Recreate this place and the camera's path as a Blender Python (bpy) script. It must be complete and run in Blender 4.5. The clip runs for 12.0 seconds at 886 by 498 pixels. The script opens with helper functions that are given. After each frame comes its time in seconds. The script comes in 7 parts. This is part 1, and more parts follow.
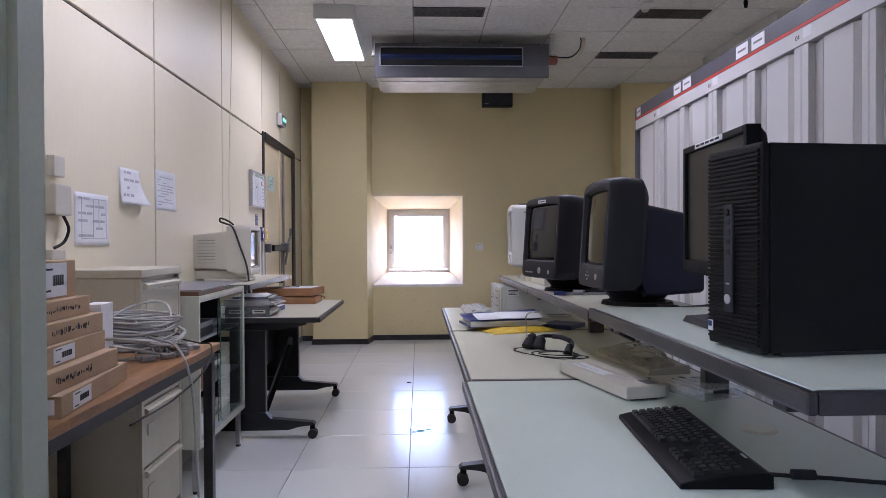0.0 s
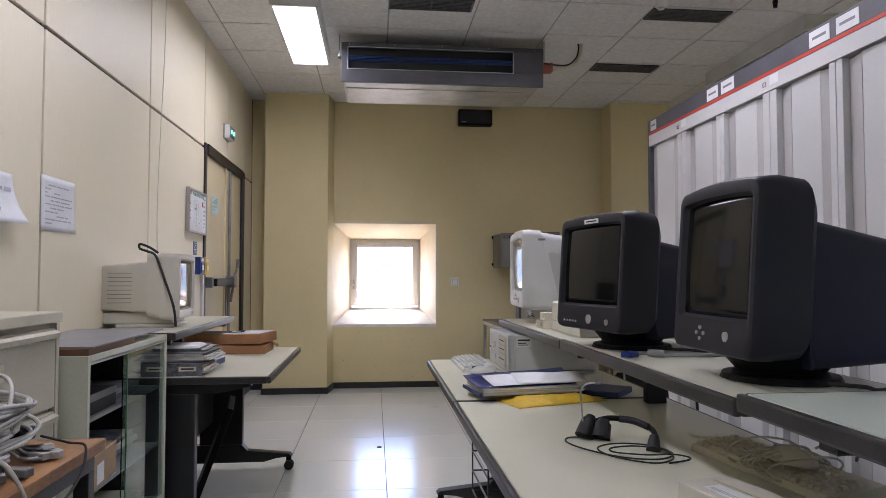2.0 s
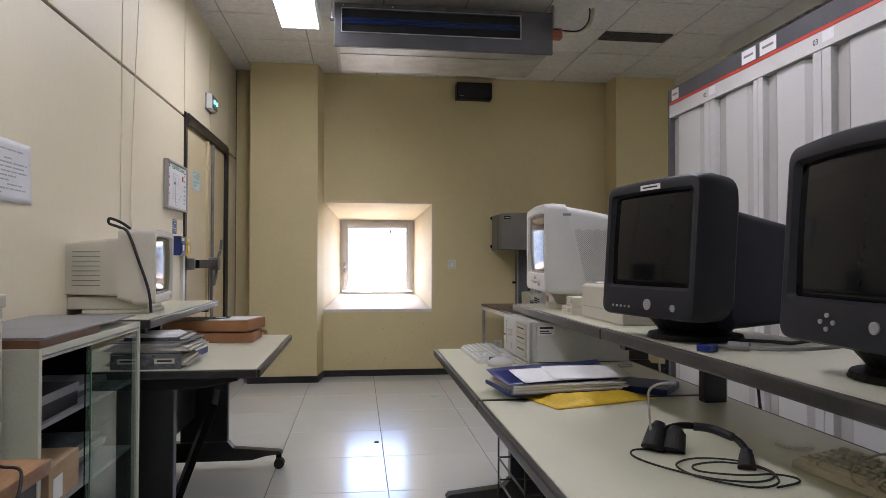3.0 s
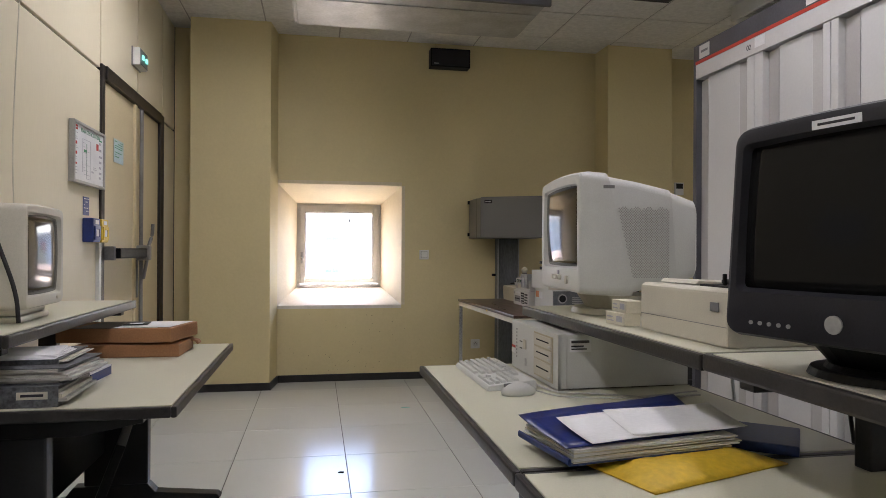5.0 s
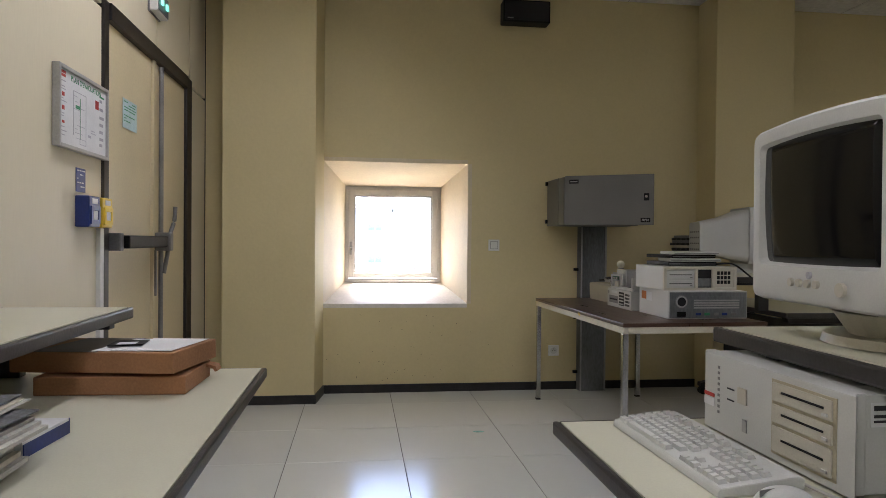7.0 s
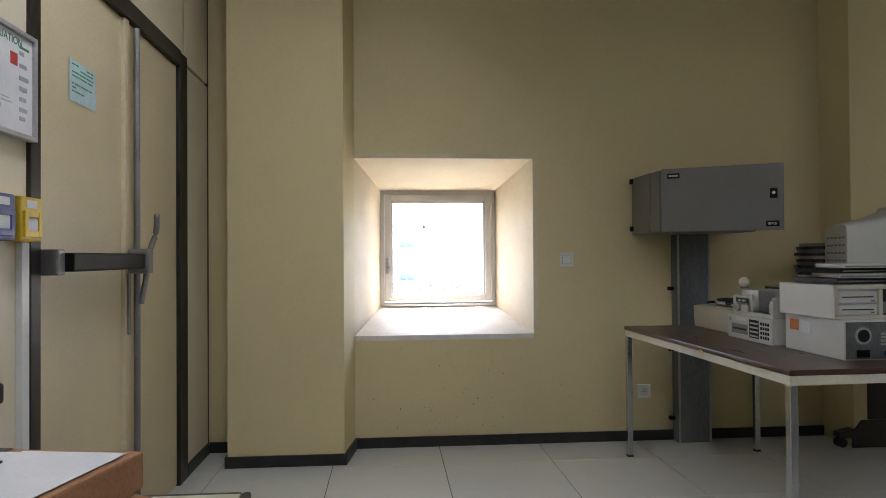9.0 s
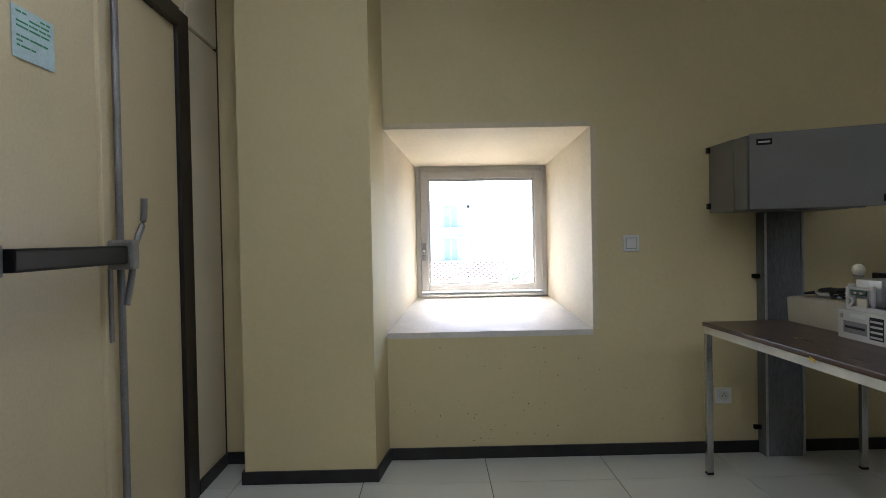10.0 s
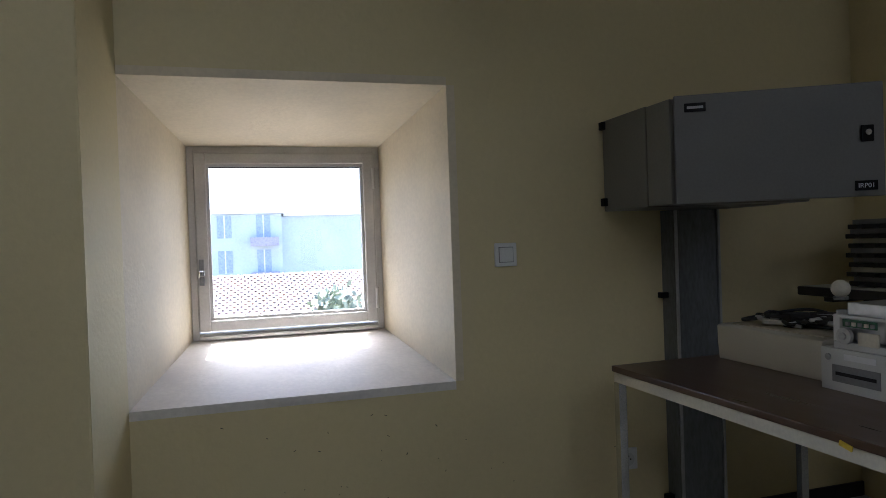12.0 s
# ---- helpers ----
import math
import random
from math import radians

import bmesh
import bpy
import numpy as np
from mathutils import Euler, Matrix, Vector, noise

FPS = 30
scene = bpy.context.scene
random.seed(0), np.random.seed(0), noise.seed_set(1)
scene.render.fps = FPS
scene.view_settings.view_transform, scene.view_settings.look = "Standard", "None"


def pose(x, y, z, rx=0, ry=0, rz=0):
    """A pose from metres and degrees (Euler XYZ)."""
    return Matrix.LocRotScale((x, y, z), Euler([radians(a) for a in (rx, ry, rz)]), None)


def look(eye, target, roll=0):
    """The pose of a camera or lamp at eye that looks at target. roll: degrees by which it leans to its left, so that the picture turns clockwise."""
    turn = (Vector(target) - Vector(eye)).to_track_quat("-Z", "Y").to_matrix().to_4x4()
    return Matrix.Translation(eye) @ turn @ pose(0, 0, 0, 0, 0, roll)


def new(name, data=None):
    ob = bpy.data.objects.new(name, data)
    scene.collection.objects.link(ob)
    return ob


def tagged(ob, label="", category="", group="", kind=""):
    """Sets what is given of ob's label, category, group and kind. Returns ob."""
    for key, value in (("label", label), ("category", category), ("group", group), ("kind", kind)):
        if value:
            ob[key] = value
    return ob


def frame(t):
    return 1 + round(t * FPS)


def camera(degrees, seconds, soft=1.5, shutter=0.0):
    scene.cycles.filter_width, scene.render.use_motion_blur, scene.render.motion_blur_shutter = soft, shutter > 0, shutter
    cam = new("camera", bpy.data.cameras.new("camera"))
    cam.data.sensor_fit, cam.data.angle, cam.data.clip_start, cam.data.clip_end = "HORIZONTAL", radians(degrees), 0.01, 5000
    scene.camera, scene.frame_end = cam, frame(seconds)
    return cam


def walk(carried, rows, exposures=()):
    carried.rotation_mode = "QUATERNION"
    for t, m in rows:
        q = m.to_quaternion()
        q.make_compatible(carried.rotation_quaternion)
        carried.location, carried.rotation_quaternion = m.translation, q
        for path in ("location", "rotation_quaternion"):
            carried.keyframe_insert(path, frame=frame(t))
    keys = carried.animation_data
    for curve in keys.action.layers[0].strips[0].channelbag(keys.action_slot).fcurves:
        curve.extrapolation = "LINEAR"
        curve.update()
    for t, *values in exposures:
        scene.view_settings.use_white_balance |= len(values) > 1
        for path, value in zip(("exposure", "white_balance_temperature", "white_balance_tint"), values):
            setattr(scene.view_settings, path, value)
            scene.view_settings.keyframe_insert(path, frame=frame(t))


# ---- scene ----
cam = camera(66.9, 12.0, 0.85)
PATH = [
    (0, (0.073, 0.129, 1.17), (0.144, 2.128, 1.15), -0.3),
    (0.5, (0.074, 0.332, 1.16), (0.264, 2.323, 1.144), -0.3),
    (1, (0.099, 0.599, 1.194), (0.247, 2.593, 1.259), 0.2),
    (1.5, (0.054, 0.818, 1.182), (0.175, 2.812, 1.282), 0.6),
    (2, (-0.059, 1.054, 1.178), (0.145, 3.042, 1.257), 0.0),
    (2.5, (-0.132, 1.215, 1.171), (0.144, 3.195, 1.221), -0.0),
    (2.7, (-0.137, 1.299, 1.157), (0.112, 3.283, 1.201), 0.1),
    (4.3, (-0.127, 1.983, 1.154), (0.124, 3.967, 1.15), 0.2),
    (4.5, (-0.128, 2.063, 1.157), (0.174, 4.04, 1.166), 0.1),
    (5, (-0.149, 2.219, 1.15), (0.221, 4.185, 1.155), 0.3),
    (5.5, (-0.149, 2.473, 1.145), (0.155, 4.45, 1.139), 0.6),
    (6, (-0.143, 2.677, 1.146), (0.076, 4.665, 1.157), 0.95),
    (6.5, (-0.174, 2.935, 1.133), (0.021, 4.926, 1.132), 0.9),
    (7, (-0.224, 3.147, 1.142), (0.025, 5.131, 1.118), 0.5),
    (7.5, (-0.23, 3.339, 1.132), (-0.021, 5.327, 1.092), 0.2),
    (7.7, (-0.22, 3.452, 1.129), (-0.041, 5.445, 1.106), 0.0),
    (9.3, (-0.279, 4.3, 1.137), (-0.133, 6.294, 1.161), -0.6),
    (9.5, (-0.262, 4.388, 1.142), (-0.164, 6.386, 1.137), -0.8),
    (10, (-0.226, 4.687, 1.163), (-0.202, 6.687, 1.128), -1.1),
    (10.5, (-0.186, 4.951, 1.13), (-0.056, 6.946, 1.079), -1.1),
    (11, (-0.201, 5.295, 1.147), (0.215, 7.251, 1.107), -1.7),
    (11.5, (-0.193, 5.616, 1.145), (0.344, 7.542, 1.098), -1.8),
    (12, (-0.105, 5.887, 1.17), (0.453, 7.807, 1.147), -2.0),
]
STOPS = [(0, 3.65, 5680, 31), (1.5, 3.66, 5900, 28), (2.5, 3.58, 6120, 24), (4.5, 3.46, 6440, 21), (5.5, 3.4, 6500, 21), (7.5, 3.34, 6290, 19), (9.5, 3.20, 5950, 16), (10.5, 2.84, 5620, 14), (11.2, 2.53, 5570, 15), (12, 2.24, 5560, 17)]
walk(cam, [(t, look(eye, target, roll)) for t, eye, target, roll in PATH], STOPS)

# ---- world, sun ----
world = bpy.data.worlds.new("world")
scene.world = world
world.use_nodes = True
wn = world.node_tree
sky = wn.nodes.new("ShaderNodeTexSky")
sky.sky_type = "NISHITA"
sky.sun_disc = False
sky.sun_elevation, sky.sun_rotation = radians(66), radians(4)
wn.nodes["Background"].inputs["Strength"].default_value = 0.15
wn.links.new(sky.outputs[0], wn.nodes["Background"].inputs["Color"])
sun = new("sun", bpy.data.lights.new("sun", "SUN"))
sun.data.energy, sun.data.angle, sun.data.color = 4.0, radians(0.5), (1.0, 0.95, 0.86)
sun.matrix_world = look((0, 0, 0), (-0.04, -math.cos(radians(66)), -math.sin(radians(66))))
sun.location = (2, 20, 30)
LAMP = 1.60      # strength of the lit ceiling diffusers


# ---- materials ----
def mat(name, color, rough=0.6, metal=0.0, spread=0.08, scale=6.0, grain=120.0, bump=0.06, spec=0.5, stretch=(1, 1, 1), color2=None, dirt=0.0, island=0.0):
    """Principled material with large patches, a fine grain, relief and a slight change from piece to piece."""
    m = bpy.data.materials.new(name)
    m.use_nodes = True
    nt = m.node_tree
    b = nt.nodes["Principled BSDF"]
    b.inputs["Roughness"].default_value = rough
    b.inputs["Metallic"].default_value = metal
    b.inputs["Specular IOR Level"].default_value = spec
    tc = nt.nodes.new("ShaderNodeTexCoord")
    mp = nt.nodes.new("ShaderNodeMapping")
    mp.inputs["Scale"].default_value = stretch
    nt.links.new(tc.outputs["Object"], mp.inputs["Vector"])
    big = nt.nodes.new("ShaderNodeTexNoise")
    big.inputs["Scale"].default_value = scale
    big.inputs["Detail"].default_value = 5
    fine = nt.nodes.new("ShaderNodeTexNoise")
    fine.inputs["Scale"].default_value = grain
    fine.inputs["Detail"].default_value = 3
    for n in (big, fine):
        nt.links.new(mp.outputs[0], n.inputs["Vector"])
    add = nt.nodes.new("ShaderNodeMix")
    add.inputs[0].default_value = 0.35
    nt.links.new(big.outputs["Fac"], add.inputs[2])
    nt.links.new(fine.outputs["Fac"], add.inputs[3])
    ramp = nt.nodes.new("ShaderNodeValToRGB")
    c2 = color2 or tuple(c * (1 - 3 * spread) for c in color)
    ramp.color_ramp.elements[0].position, ramp.color_ramp.elements[1].position = 0.36, 0.64
    ramp.color_ramp.elements[0].color = (*c2, 1)
    ramp.color_ramp.elements[1].color = (*(tuple(min(1, c * (1 + spread)) for c in color)), 1)
    nt.links.new(add.outputs[0], ramp.inputs[0])
    out = ramp.outputs[0]
    if dirt:
        dn = nt.nodes.new("ShaderNodeTexNoise")
        dn.inputs["Scale"].default_value = 2.3
        dn.inputs["Detail"].default_value = 9
        dn.inputs["Roughness"].default_value = 0.7
        nt.links.new(tc.outputs["Object"], dn.inputs["Vector"])
        dr = nt.nodes.new("ShaderNodeValToRGB")
        dr.color_ramp.elements[0].position, dr.color_ramp.elements[1].position = 0.5, 0.72
        nt.links.new(dn.outputs["Fac"], dr.inputs[0])
        mul = nt.nodes.new("ShaderNodeMath")
        mul.operation = "MULTIPLY"
        mul.inputs[1].default_value = dirt
        nt.links.new(dr.outputs[0], mul.inputs[0])
        mx = nt.nodes.new("ShaderNodeMix")
        mx.data_type = "RGBA"
        nt.links.new(mul.outputs[0], mx.inputs[0])
        nt.links.new(out, mx.inputs[6])
        mx.inputs[7].default_value = (*(c * 0.55 for c in color), 1)
        out = mx.outputs[2]
    if island:
        oi = nt.nodes.new("ShaderNodeObjectInfo")
        hs = nt.nodes.new("ShaderNodeHueSaturation")
        mr = nt.nodes.new("ShaderNodeMapRange")
        mr.inputs[3].default_value, mr.inputs[4].default_value = 1 - island, 1 + island
        nt.links.new(oi.outputs["Random"], mr.inputs[0])
        nt.links.new(mr.outputs[0], hs.inputs["Value"])
        nt.links.new(out, hs.inputs["Color"])
        out = hs.outputs[0]
    nt.links.new(out, b.inputs["Base Color"])
    rr = nt.nodes.new("ShaderNodeMapRange")
    rr.inputs[3].default_value, rr.inputs[4].default_value = max(0.02, rough - 0.08), min(1, rough + 0.08)
    nt.links.new(big.outputs["Fac"], rr.inputs[0])
    nt.links.new(rr.outputs[0], b.inputs["Roughness"])
    if bump:
        bp = nt.nodes.new("ShaderNodeBump")
        bp.inputs["Strength"].default_value = bump
        bp.inputs["Distance"].default_value = 0.01
        nt.links.new(fine.outputs["Fac"], bp.inputs["Height"])
        nt.links.new(bp.outputs[0], b.inputs["Normal"])
    return m


def glow(name, color, strength):
    m = bpy.data.materials.new(name)
    m.use_nodes = True
    b = m.node_tree.nodes["Principled BSDF"]
    b.inputs["Base Color"].default_value = (0.85, 0.85, 0.83, 1)
    b.inputs["Roughness"].default_value = 0.4
    b.inputs["Emission Color"].default_value = (*color, 1)
    b.inputs["Emission Strength"].default_value = strength
    return m


def glass(name, tint=(1, 1, 1), rough=0.0):
    m = bpy.data.materials.new(name)
    m.use_nodes = True
    b = m.node_tree.nodes["Principled BSDF"]
    b.inputs["Base Color"].default_value = (*tint, 1)
    b.inputs["Roughness"].default_value = rough
    b.inputs["Transmission Weight"].default_value = 1.0
    b.inputs["IOR"].default_value = 1.45
    return m


M_WALL = mat("ochre wall paint", (0.66, 0.565, 0.315), 0.7, spread=0.018, scale=1.2, grain=55, bump=0.10, dirt=0.08)
M_PANEL = mat("cream partition laminate", (0.76, 0.69, 0.51), 0.5, spread=0.015, scale=1.2, grain=90, bump=0.03, stretch=(1, 1, 0.15), island=0.02)
M_NICHE = mat("pale niche plaster", (0.70, 0.61, 0.44), 0.75, spread=0.04, scale=3, grain=60, bump=0.12)
M_SILL = mat("white sill paint", (0.72, 0.68, 0.62), 0.55, spread=0.05, scale=5, grain=60, bump=0.12, dirt=0.2)
M_DOOR = mat("cream door laminate", (0.66, 0.565, 0.36), 0.45, spread=0.04, scale=1.5, grain=80, bump=0.02, dirt=0.1)
M_SEAM = mat("dark seam strip", (0.03, 0.026, 0.022), 0.6, bump=0)
M_DBROWN = mat("dark brown steel frame", (0.020, 0.016, 0.014), 0.45, spread=0.2, scale=9)
M_SKIRT = mat("black rubber skirting", (0.018, 0.017, 0.018), 0.45, spread=0.2, scale=12)
M_TILE = mat("pale speckled floor tile", (0.665, 0.685, 0.65), 0.19, spread=0.012, scale=1.3, grain=240, bump=0.008, spec=0.6, dirt=0.0, island=0.03)
M_JOINT = mat("dark tile joint", (0.10, 0.095, 0.09), 0.8, bump=0)
M_CEIL = mat("white mineral ceiling tile", (0.74, 0.73, 0.70), 0.9, spread=0.05, scale=30, grain=300, bump=0.25, island=0.0)
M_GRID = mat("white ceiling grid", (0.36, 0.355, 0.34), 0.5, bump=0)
M_VENT = mat("dark ceiling grille", (0.09, 0.09, 0.09), 0.6, spread=0.2, scale=30)
M_WHITE = mat("white enamel", (0.72, 0.72, 0.70), 0.4, spread=0.03, bump=0.02)
M_LAMPBOX = mat("grey-white lamp housing", (0.62, 0.62, 0.60), 0.45, spread=0.03, bump=0.02)
M_DESKTOP = mat("pale green-cream desk laminate", (0.615, 0.605, 0.475), 0.36, spread=0.03, scale=2, grain=200, bump=0.015, dirt=0.08)
# first desk's laminate, with the cool daylight on it tinted into the colour
M_DESKCOOL = mat("desk laminate tinted by cool daylight", (0.55, 0.62, 0.53), 0.36, spread=0.03, scale=2, grain=200, bump=0.015, dirt=0.08)
M_EDGE = mat("dark grey desk edge", (0.034, 0.031, 0.030), 0.38, spread=0.15, scale=14)
M_BLACKMET = mat("black painted steel", (0.014, 0.014, 0.015), 0.38, spread=0.15, scale=10)
M_RUBBER = mat("black rubber", (0.012, 0.012, 0.012), 0.65)
M_RACKW = mat("white rack panel", (0.57, 0.565, 0.555), 0.42, spread=0.02, scale=1.4, grain=90, bump=0.02, island=0.02)
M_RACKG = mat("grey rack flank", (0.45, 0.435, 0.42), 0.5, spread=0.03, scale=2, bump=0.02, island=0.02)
M_RACKD = mat("dark grey rack band", (0.085, 0.085, 0.095), 0.45, spread=0.08)
M_RED = mat("red stripe", (0.60, 0.06, 0.03), 0.5)
M_BEIGE = mat("beige computer plastic", (0.58, 0.55, 0.46), 0.45, spread=0.04, scale=4, grain=260, bump=0.05)
M_BEIGE2 = mat("aged beige plastic", (0.50, 0.45, 0.32), 0.5, spread=0.06, scale=5, grain=260, bump=0.05)
M_LGREY = mat("light grey computer plastic", (0.60, 0.605, 0.58), 0.42, spread=0.03, scale=4, grain=260, bump=0.05)
M_MESHW = mat("pale perforated plastic", (0.50, 0.50, 0.48), 0.5, bump=0.1)
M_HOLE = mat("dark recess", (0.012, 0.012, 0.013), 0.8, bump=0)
M_CHAR = mat("charcoal monitor plastic", (0.020, 0.020, 0.026), 0.47, spread=0.1, scale=5, grain=300, bump=0.06, spec=0.3)
M_CHAR2 = mat("blue-black monitor shell", (0.015, 0.016, 0.032), 0.48, spread=0.1, scale=5, grain=300, bump=0.06, spec=0.3)
M_BLACKPL = mat("black plastic", (0.004, 0.004, 0.0045), 0.48, spread=0.1, scale=8, grain=300, bump=0.05, spec=0.18)
M_SCREEN = mat("dark tube glass", (0.009, 0.009, 0.009), 0.06, spread=0.02, bump=0, spec=0.17)
M_KEYS = mat("black key caps", (0.012, 0.012, 0.013), 0.35, bump=0.02, spec=0.5)
M_LCDS = mat("matt display", (0.012, 0.011, 0.010), 0.33, bump=0)
M_SILVER = mat("silver plastic", (0.45, 0.45, 0.44), 0.35, metal=0.3, bump=0)
M_STEEL = mat("galvanised steel", (0.50, 0.51, 0.52), 0.38, metal=0.85, spread=0.08, scale=7, grain=60, bump=0.05)
M_DUCT = mat("grey steel trunking", (0.20, 0.215, 0.225), 0.42, metal=0.4, spread=0.15, scale=4, grain=90, bump=0.06, stretch=(1, 1, 0.3))
M_CHROME = mat("chromed tube", (0.62, 0.62, 0.62), 0.22, metal=1.0, spread=0.06, bump=0)
M_GREYBOX = mat("grey enamelled cabinet", (0.165, 0.163, 0.15), 0.42, spread=0.05, scale=3, grain=120, bump=0.03)
M_WOODBR = mat("dark brown table laminate", (0.085, 0.046, 0.028), 0.30, spread=0.06, scale=3, grain=50, bump=0.02, stretch=(6, 1, 1), color2=(0.068, 0.037, 0.023))
M_WOOD = mat("orange-brown wood laminate", (0.36, 0.185, 0.075), 0.4, spread=0.1, scale=6, grain=60, bump=0.05, stretch=(9, 0.7, 2), color2=(0.19, 0.09, 0.035))
M_WOODE = mat("brown board", (0.16, 0.075, 0.035), 0.5, spread=0.1, scale=6, stretch=(1, 0.5, 4))
M_FILE = mat("cream-grey steel cabinet", (0.52, 0.49, 0.38), 0.42, spread=0.04, scale=3, grain=120, bump=0.03, dirt=0.1)
M_CABW = mat("pale green-white cabinet", (0.56, 0.575, 0.46), 0.42, spread=0.04, scale=3, bump=0.03)
M_CARD = mat("brown cardboard", (0.45, 0.31, 0.18), 0.8, spread=0.08, scale=4, grain=150, bump=0.08, island=0.05)
M_CARDB = mat("reddish cardboard", (0.40, 0.195, 0.09), 0.75, spread=0.1, scale=4, grain=150, bump=0.06)
M_CARDD = mat("dark tape", (0.05, 0.035, 0.025), 0.4)
M_PAPER = mat("white paper", (0.74, 0.745, 0.75), 0.8, spread=0.03, scale=8, bump=0.03)
M_PAPERY = mat("yellowed paper", (0.66, 0.62, 0.50), 0.8, spread=0.05, scale=8, bump=0.03)
M_PAPERG = mat("greyed paper edges", (0.55, 0.53, 0.48), 0.85, spread=0.12, scale=20, grain=300, bump=0.2, stretch=(1, 1, 12))
M_INK = mat("grey print", (0.46, 0.46, 0.50), 0.8, bump=0)
M_INKD = mat("dark print", (0.03, 0.03, 0.035), 0.8, bump=0)
M_INKR = mat("red print", (0.55, 0.06, 0.05), 0.7, bump=0)
M_INKO = mat("orange print", (0.62, 0.20, 0.06), 0.7, bump=0)
M_INKG = mat("green print", (0.05, 0.28, 0.13), 0.7, bump=0)
M_BLUE = mat("blue plastic", (0.012, 0.035, 0.20), 0.35, spread=0.1, bump=0.02)
M_BLUED = mat("dark blue card", (0.008, 0.032, 0.15), 0.4, spread=0.12, bump=0.03)
M_BLUEV = mat("royal blue folder", (0.006, 0.018, 0.135), 0.3, spread=0.1, bump=0.02)
M_YELLOW = mat("yellow plastic", (0.70, 0.48, 0.03), 0.4, bump=0.02)
M_ENV = mat("yellow padded envelope", (0.72, 0.47, 0.03), 0.55, spread=0.08, scale=9, grain=70, bump=0.2)
M_NOTICE = mat("pale blue notice", (0.50, 0.66, 0.68), 0.7, bump=0)
M_BINDER = mat("grey mottled binder board", (0.14, 0.145, 0.155), 0.6, spread=0.2, scale=40, grain=160)
M_CABLEW = mat("grey-white cable", (0.50, 0.50, 0.47), 0.5, bump=0, island=0.1)
M_CABLEG = mat("grey cable", (0.22, 0.22, 0.22), 0.5, bump=0)
M_PCB = mat("green circuit board", (0.03, 0.13, 0.06), 0.5, spread=0.2, scale=60)
M_WINF = mat("grey-white window paint", (0.50, 0.48, 0.45), 0.45, spread=0.05, scale=5, bump=0.03, dirt=0.15)
M_JAMB = mat("pale green-white jamb paint", (0.52, 0.57, 0.47), 0.45, spread=0.03, scale=3, bump=0.02)
M_COPPER = mat("red-brown pipe", (0.33, 0.10, 0.06), 0.5)
M_PANE = glass("clear glass")
M_PANEG = glass("greenish cabinet glass", (0.62, 0.72, 0.69))
M_CLEARPL = mat("clear plastic film", (0.80, 0.80, 0.76), 0.15, bump=0)
M_CLEARPL.node_tree.nodes["Principled BSDF"].inputs["Alpha"].default_value = 0.3
M_VENTH = mat("shaded vent holes", (0.40, 0.40, 0.38), 0.7, bump=0)
M_LAMP = glow("lit lamp diffuser", (0.96, 0.98, 1.0), LAMP)
M_LEDG = glow("green lamp", (0.1, 0.8, 0.6), 0.14)
M_TEAL = mat("smeared teal paint", (0.16, 0.50, 0.42), 0.5, spread=0.3, scale=60, bump=0)
M_HANDLE = mat("dull grey handle metal", (0.28, 0.28, 0.28), 0.35, metal=0.6, spread=0.1, bump=0.02)
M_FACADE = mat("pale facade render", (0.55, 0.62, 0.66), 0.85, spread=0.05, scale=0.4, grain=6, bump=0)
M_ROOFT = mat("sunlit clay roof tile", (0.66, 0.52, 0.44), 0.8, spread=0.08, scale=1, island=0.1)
# leaf green washed out in the colour itself, for the glare outdoors
M_LEAF = mat("leaves paled by daylight glare", (0.40, 0.45, 0.32), 0.6, spread=0.25, scale=3, bump=0)
M_BARK = mat("grey bark", (0.16, 0.12, 0.09), 0.9)
# far windows and balconies paled, the outdoor haze put into their colours
M_FARWIN = mat("haze-paled far window glass", (0.34, 0.42, 0.50), 0.4, bump=0)
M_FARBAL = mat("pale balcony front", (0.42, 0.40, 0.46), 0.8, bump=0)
M_FARRED = mat("haze-paled red awning", (0.50, 0.25, 0.28), 0.8, bump=0)
M_GROUND = mat("dry pale ground", (0.36, 0.32, 0.26), 0.9, spread=0.1, scale=0.3, grain=6)


# ---- mesh helpers ----
def thing(name, m, label, category, group="", kind=""):
    ob = new(name)
    ob.empty_display_size = 0.05
    ob.matrix_basis = m
    return tagged(ob, label, category, group, kind)


def part(name, bm, material, parent=None, label="", smooth=False):
    me = bpy.data.meshes.new(name)
    bm.normal_update()
    bm.to_mesh(me)
    bm.free()
    me.materials.append(material)
    if smooth:
        me.shade_smooth()
    ob = new(name, me)
    if parent is not None:
        ob.parent = parent
    if label:
        ob["label"] = label
    return ob


def add_box(bm, x0, x1, y0, y1, z0, z1, bevel=0.0, m=None):
    r = bmesh.ops.create_cube(bm, size=1.0)
    vs = r["verts"]
    for v in vs:
        v.co = Vector(((x0 + x1) / 2 + v.co.x * (x1 - x0), (y0 + y1) / 2 + v.co.y * (y1 - y0), (z0 + z1) / 2 + v.co.z * (z1 - z0)))
    if bevel > 0:
        es = list({e for v in vs for e in v.link_edges})
        r2 = bmesh.ops.bevel(bm, geom=es, offset=min(bevel, 0.45 * min(abs(x1 - x0), abs(y1 - y0), abs(z1 - z0))), segments=2, profile=0.6, affect="EDGES")
        vs = list({v for f in r2["faces"] for v in f.verts} | {v for v in vs if v.is_valid})
    if m is not None:
        bmesh.ops.transform(bm, matrix=m, verts=vs)
    return vs


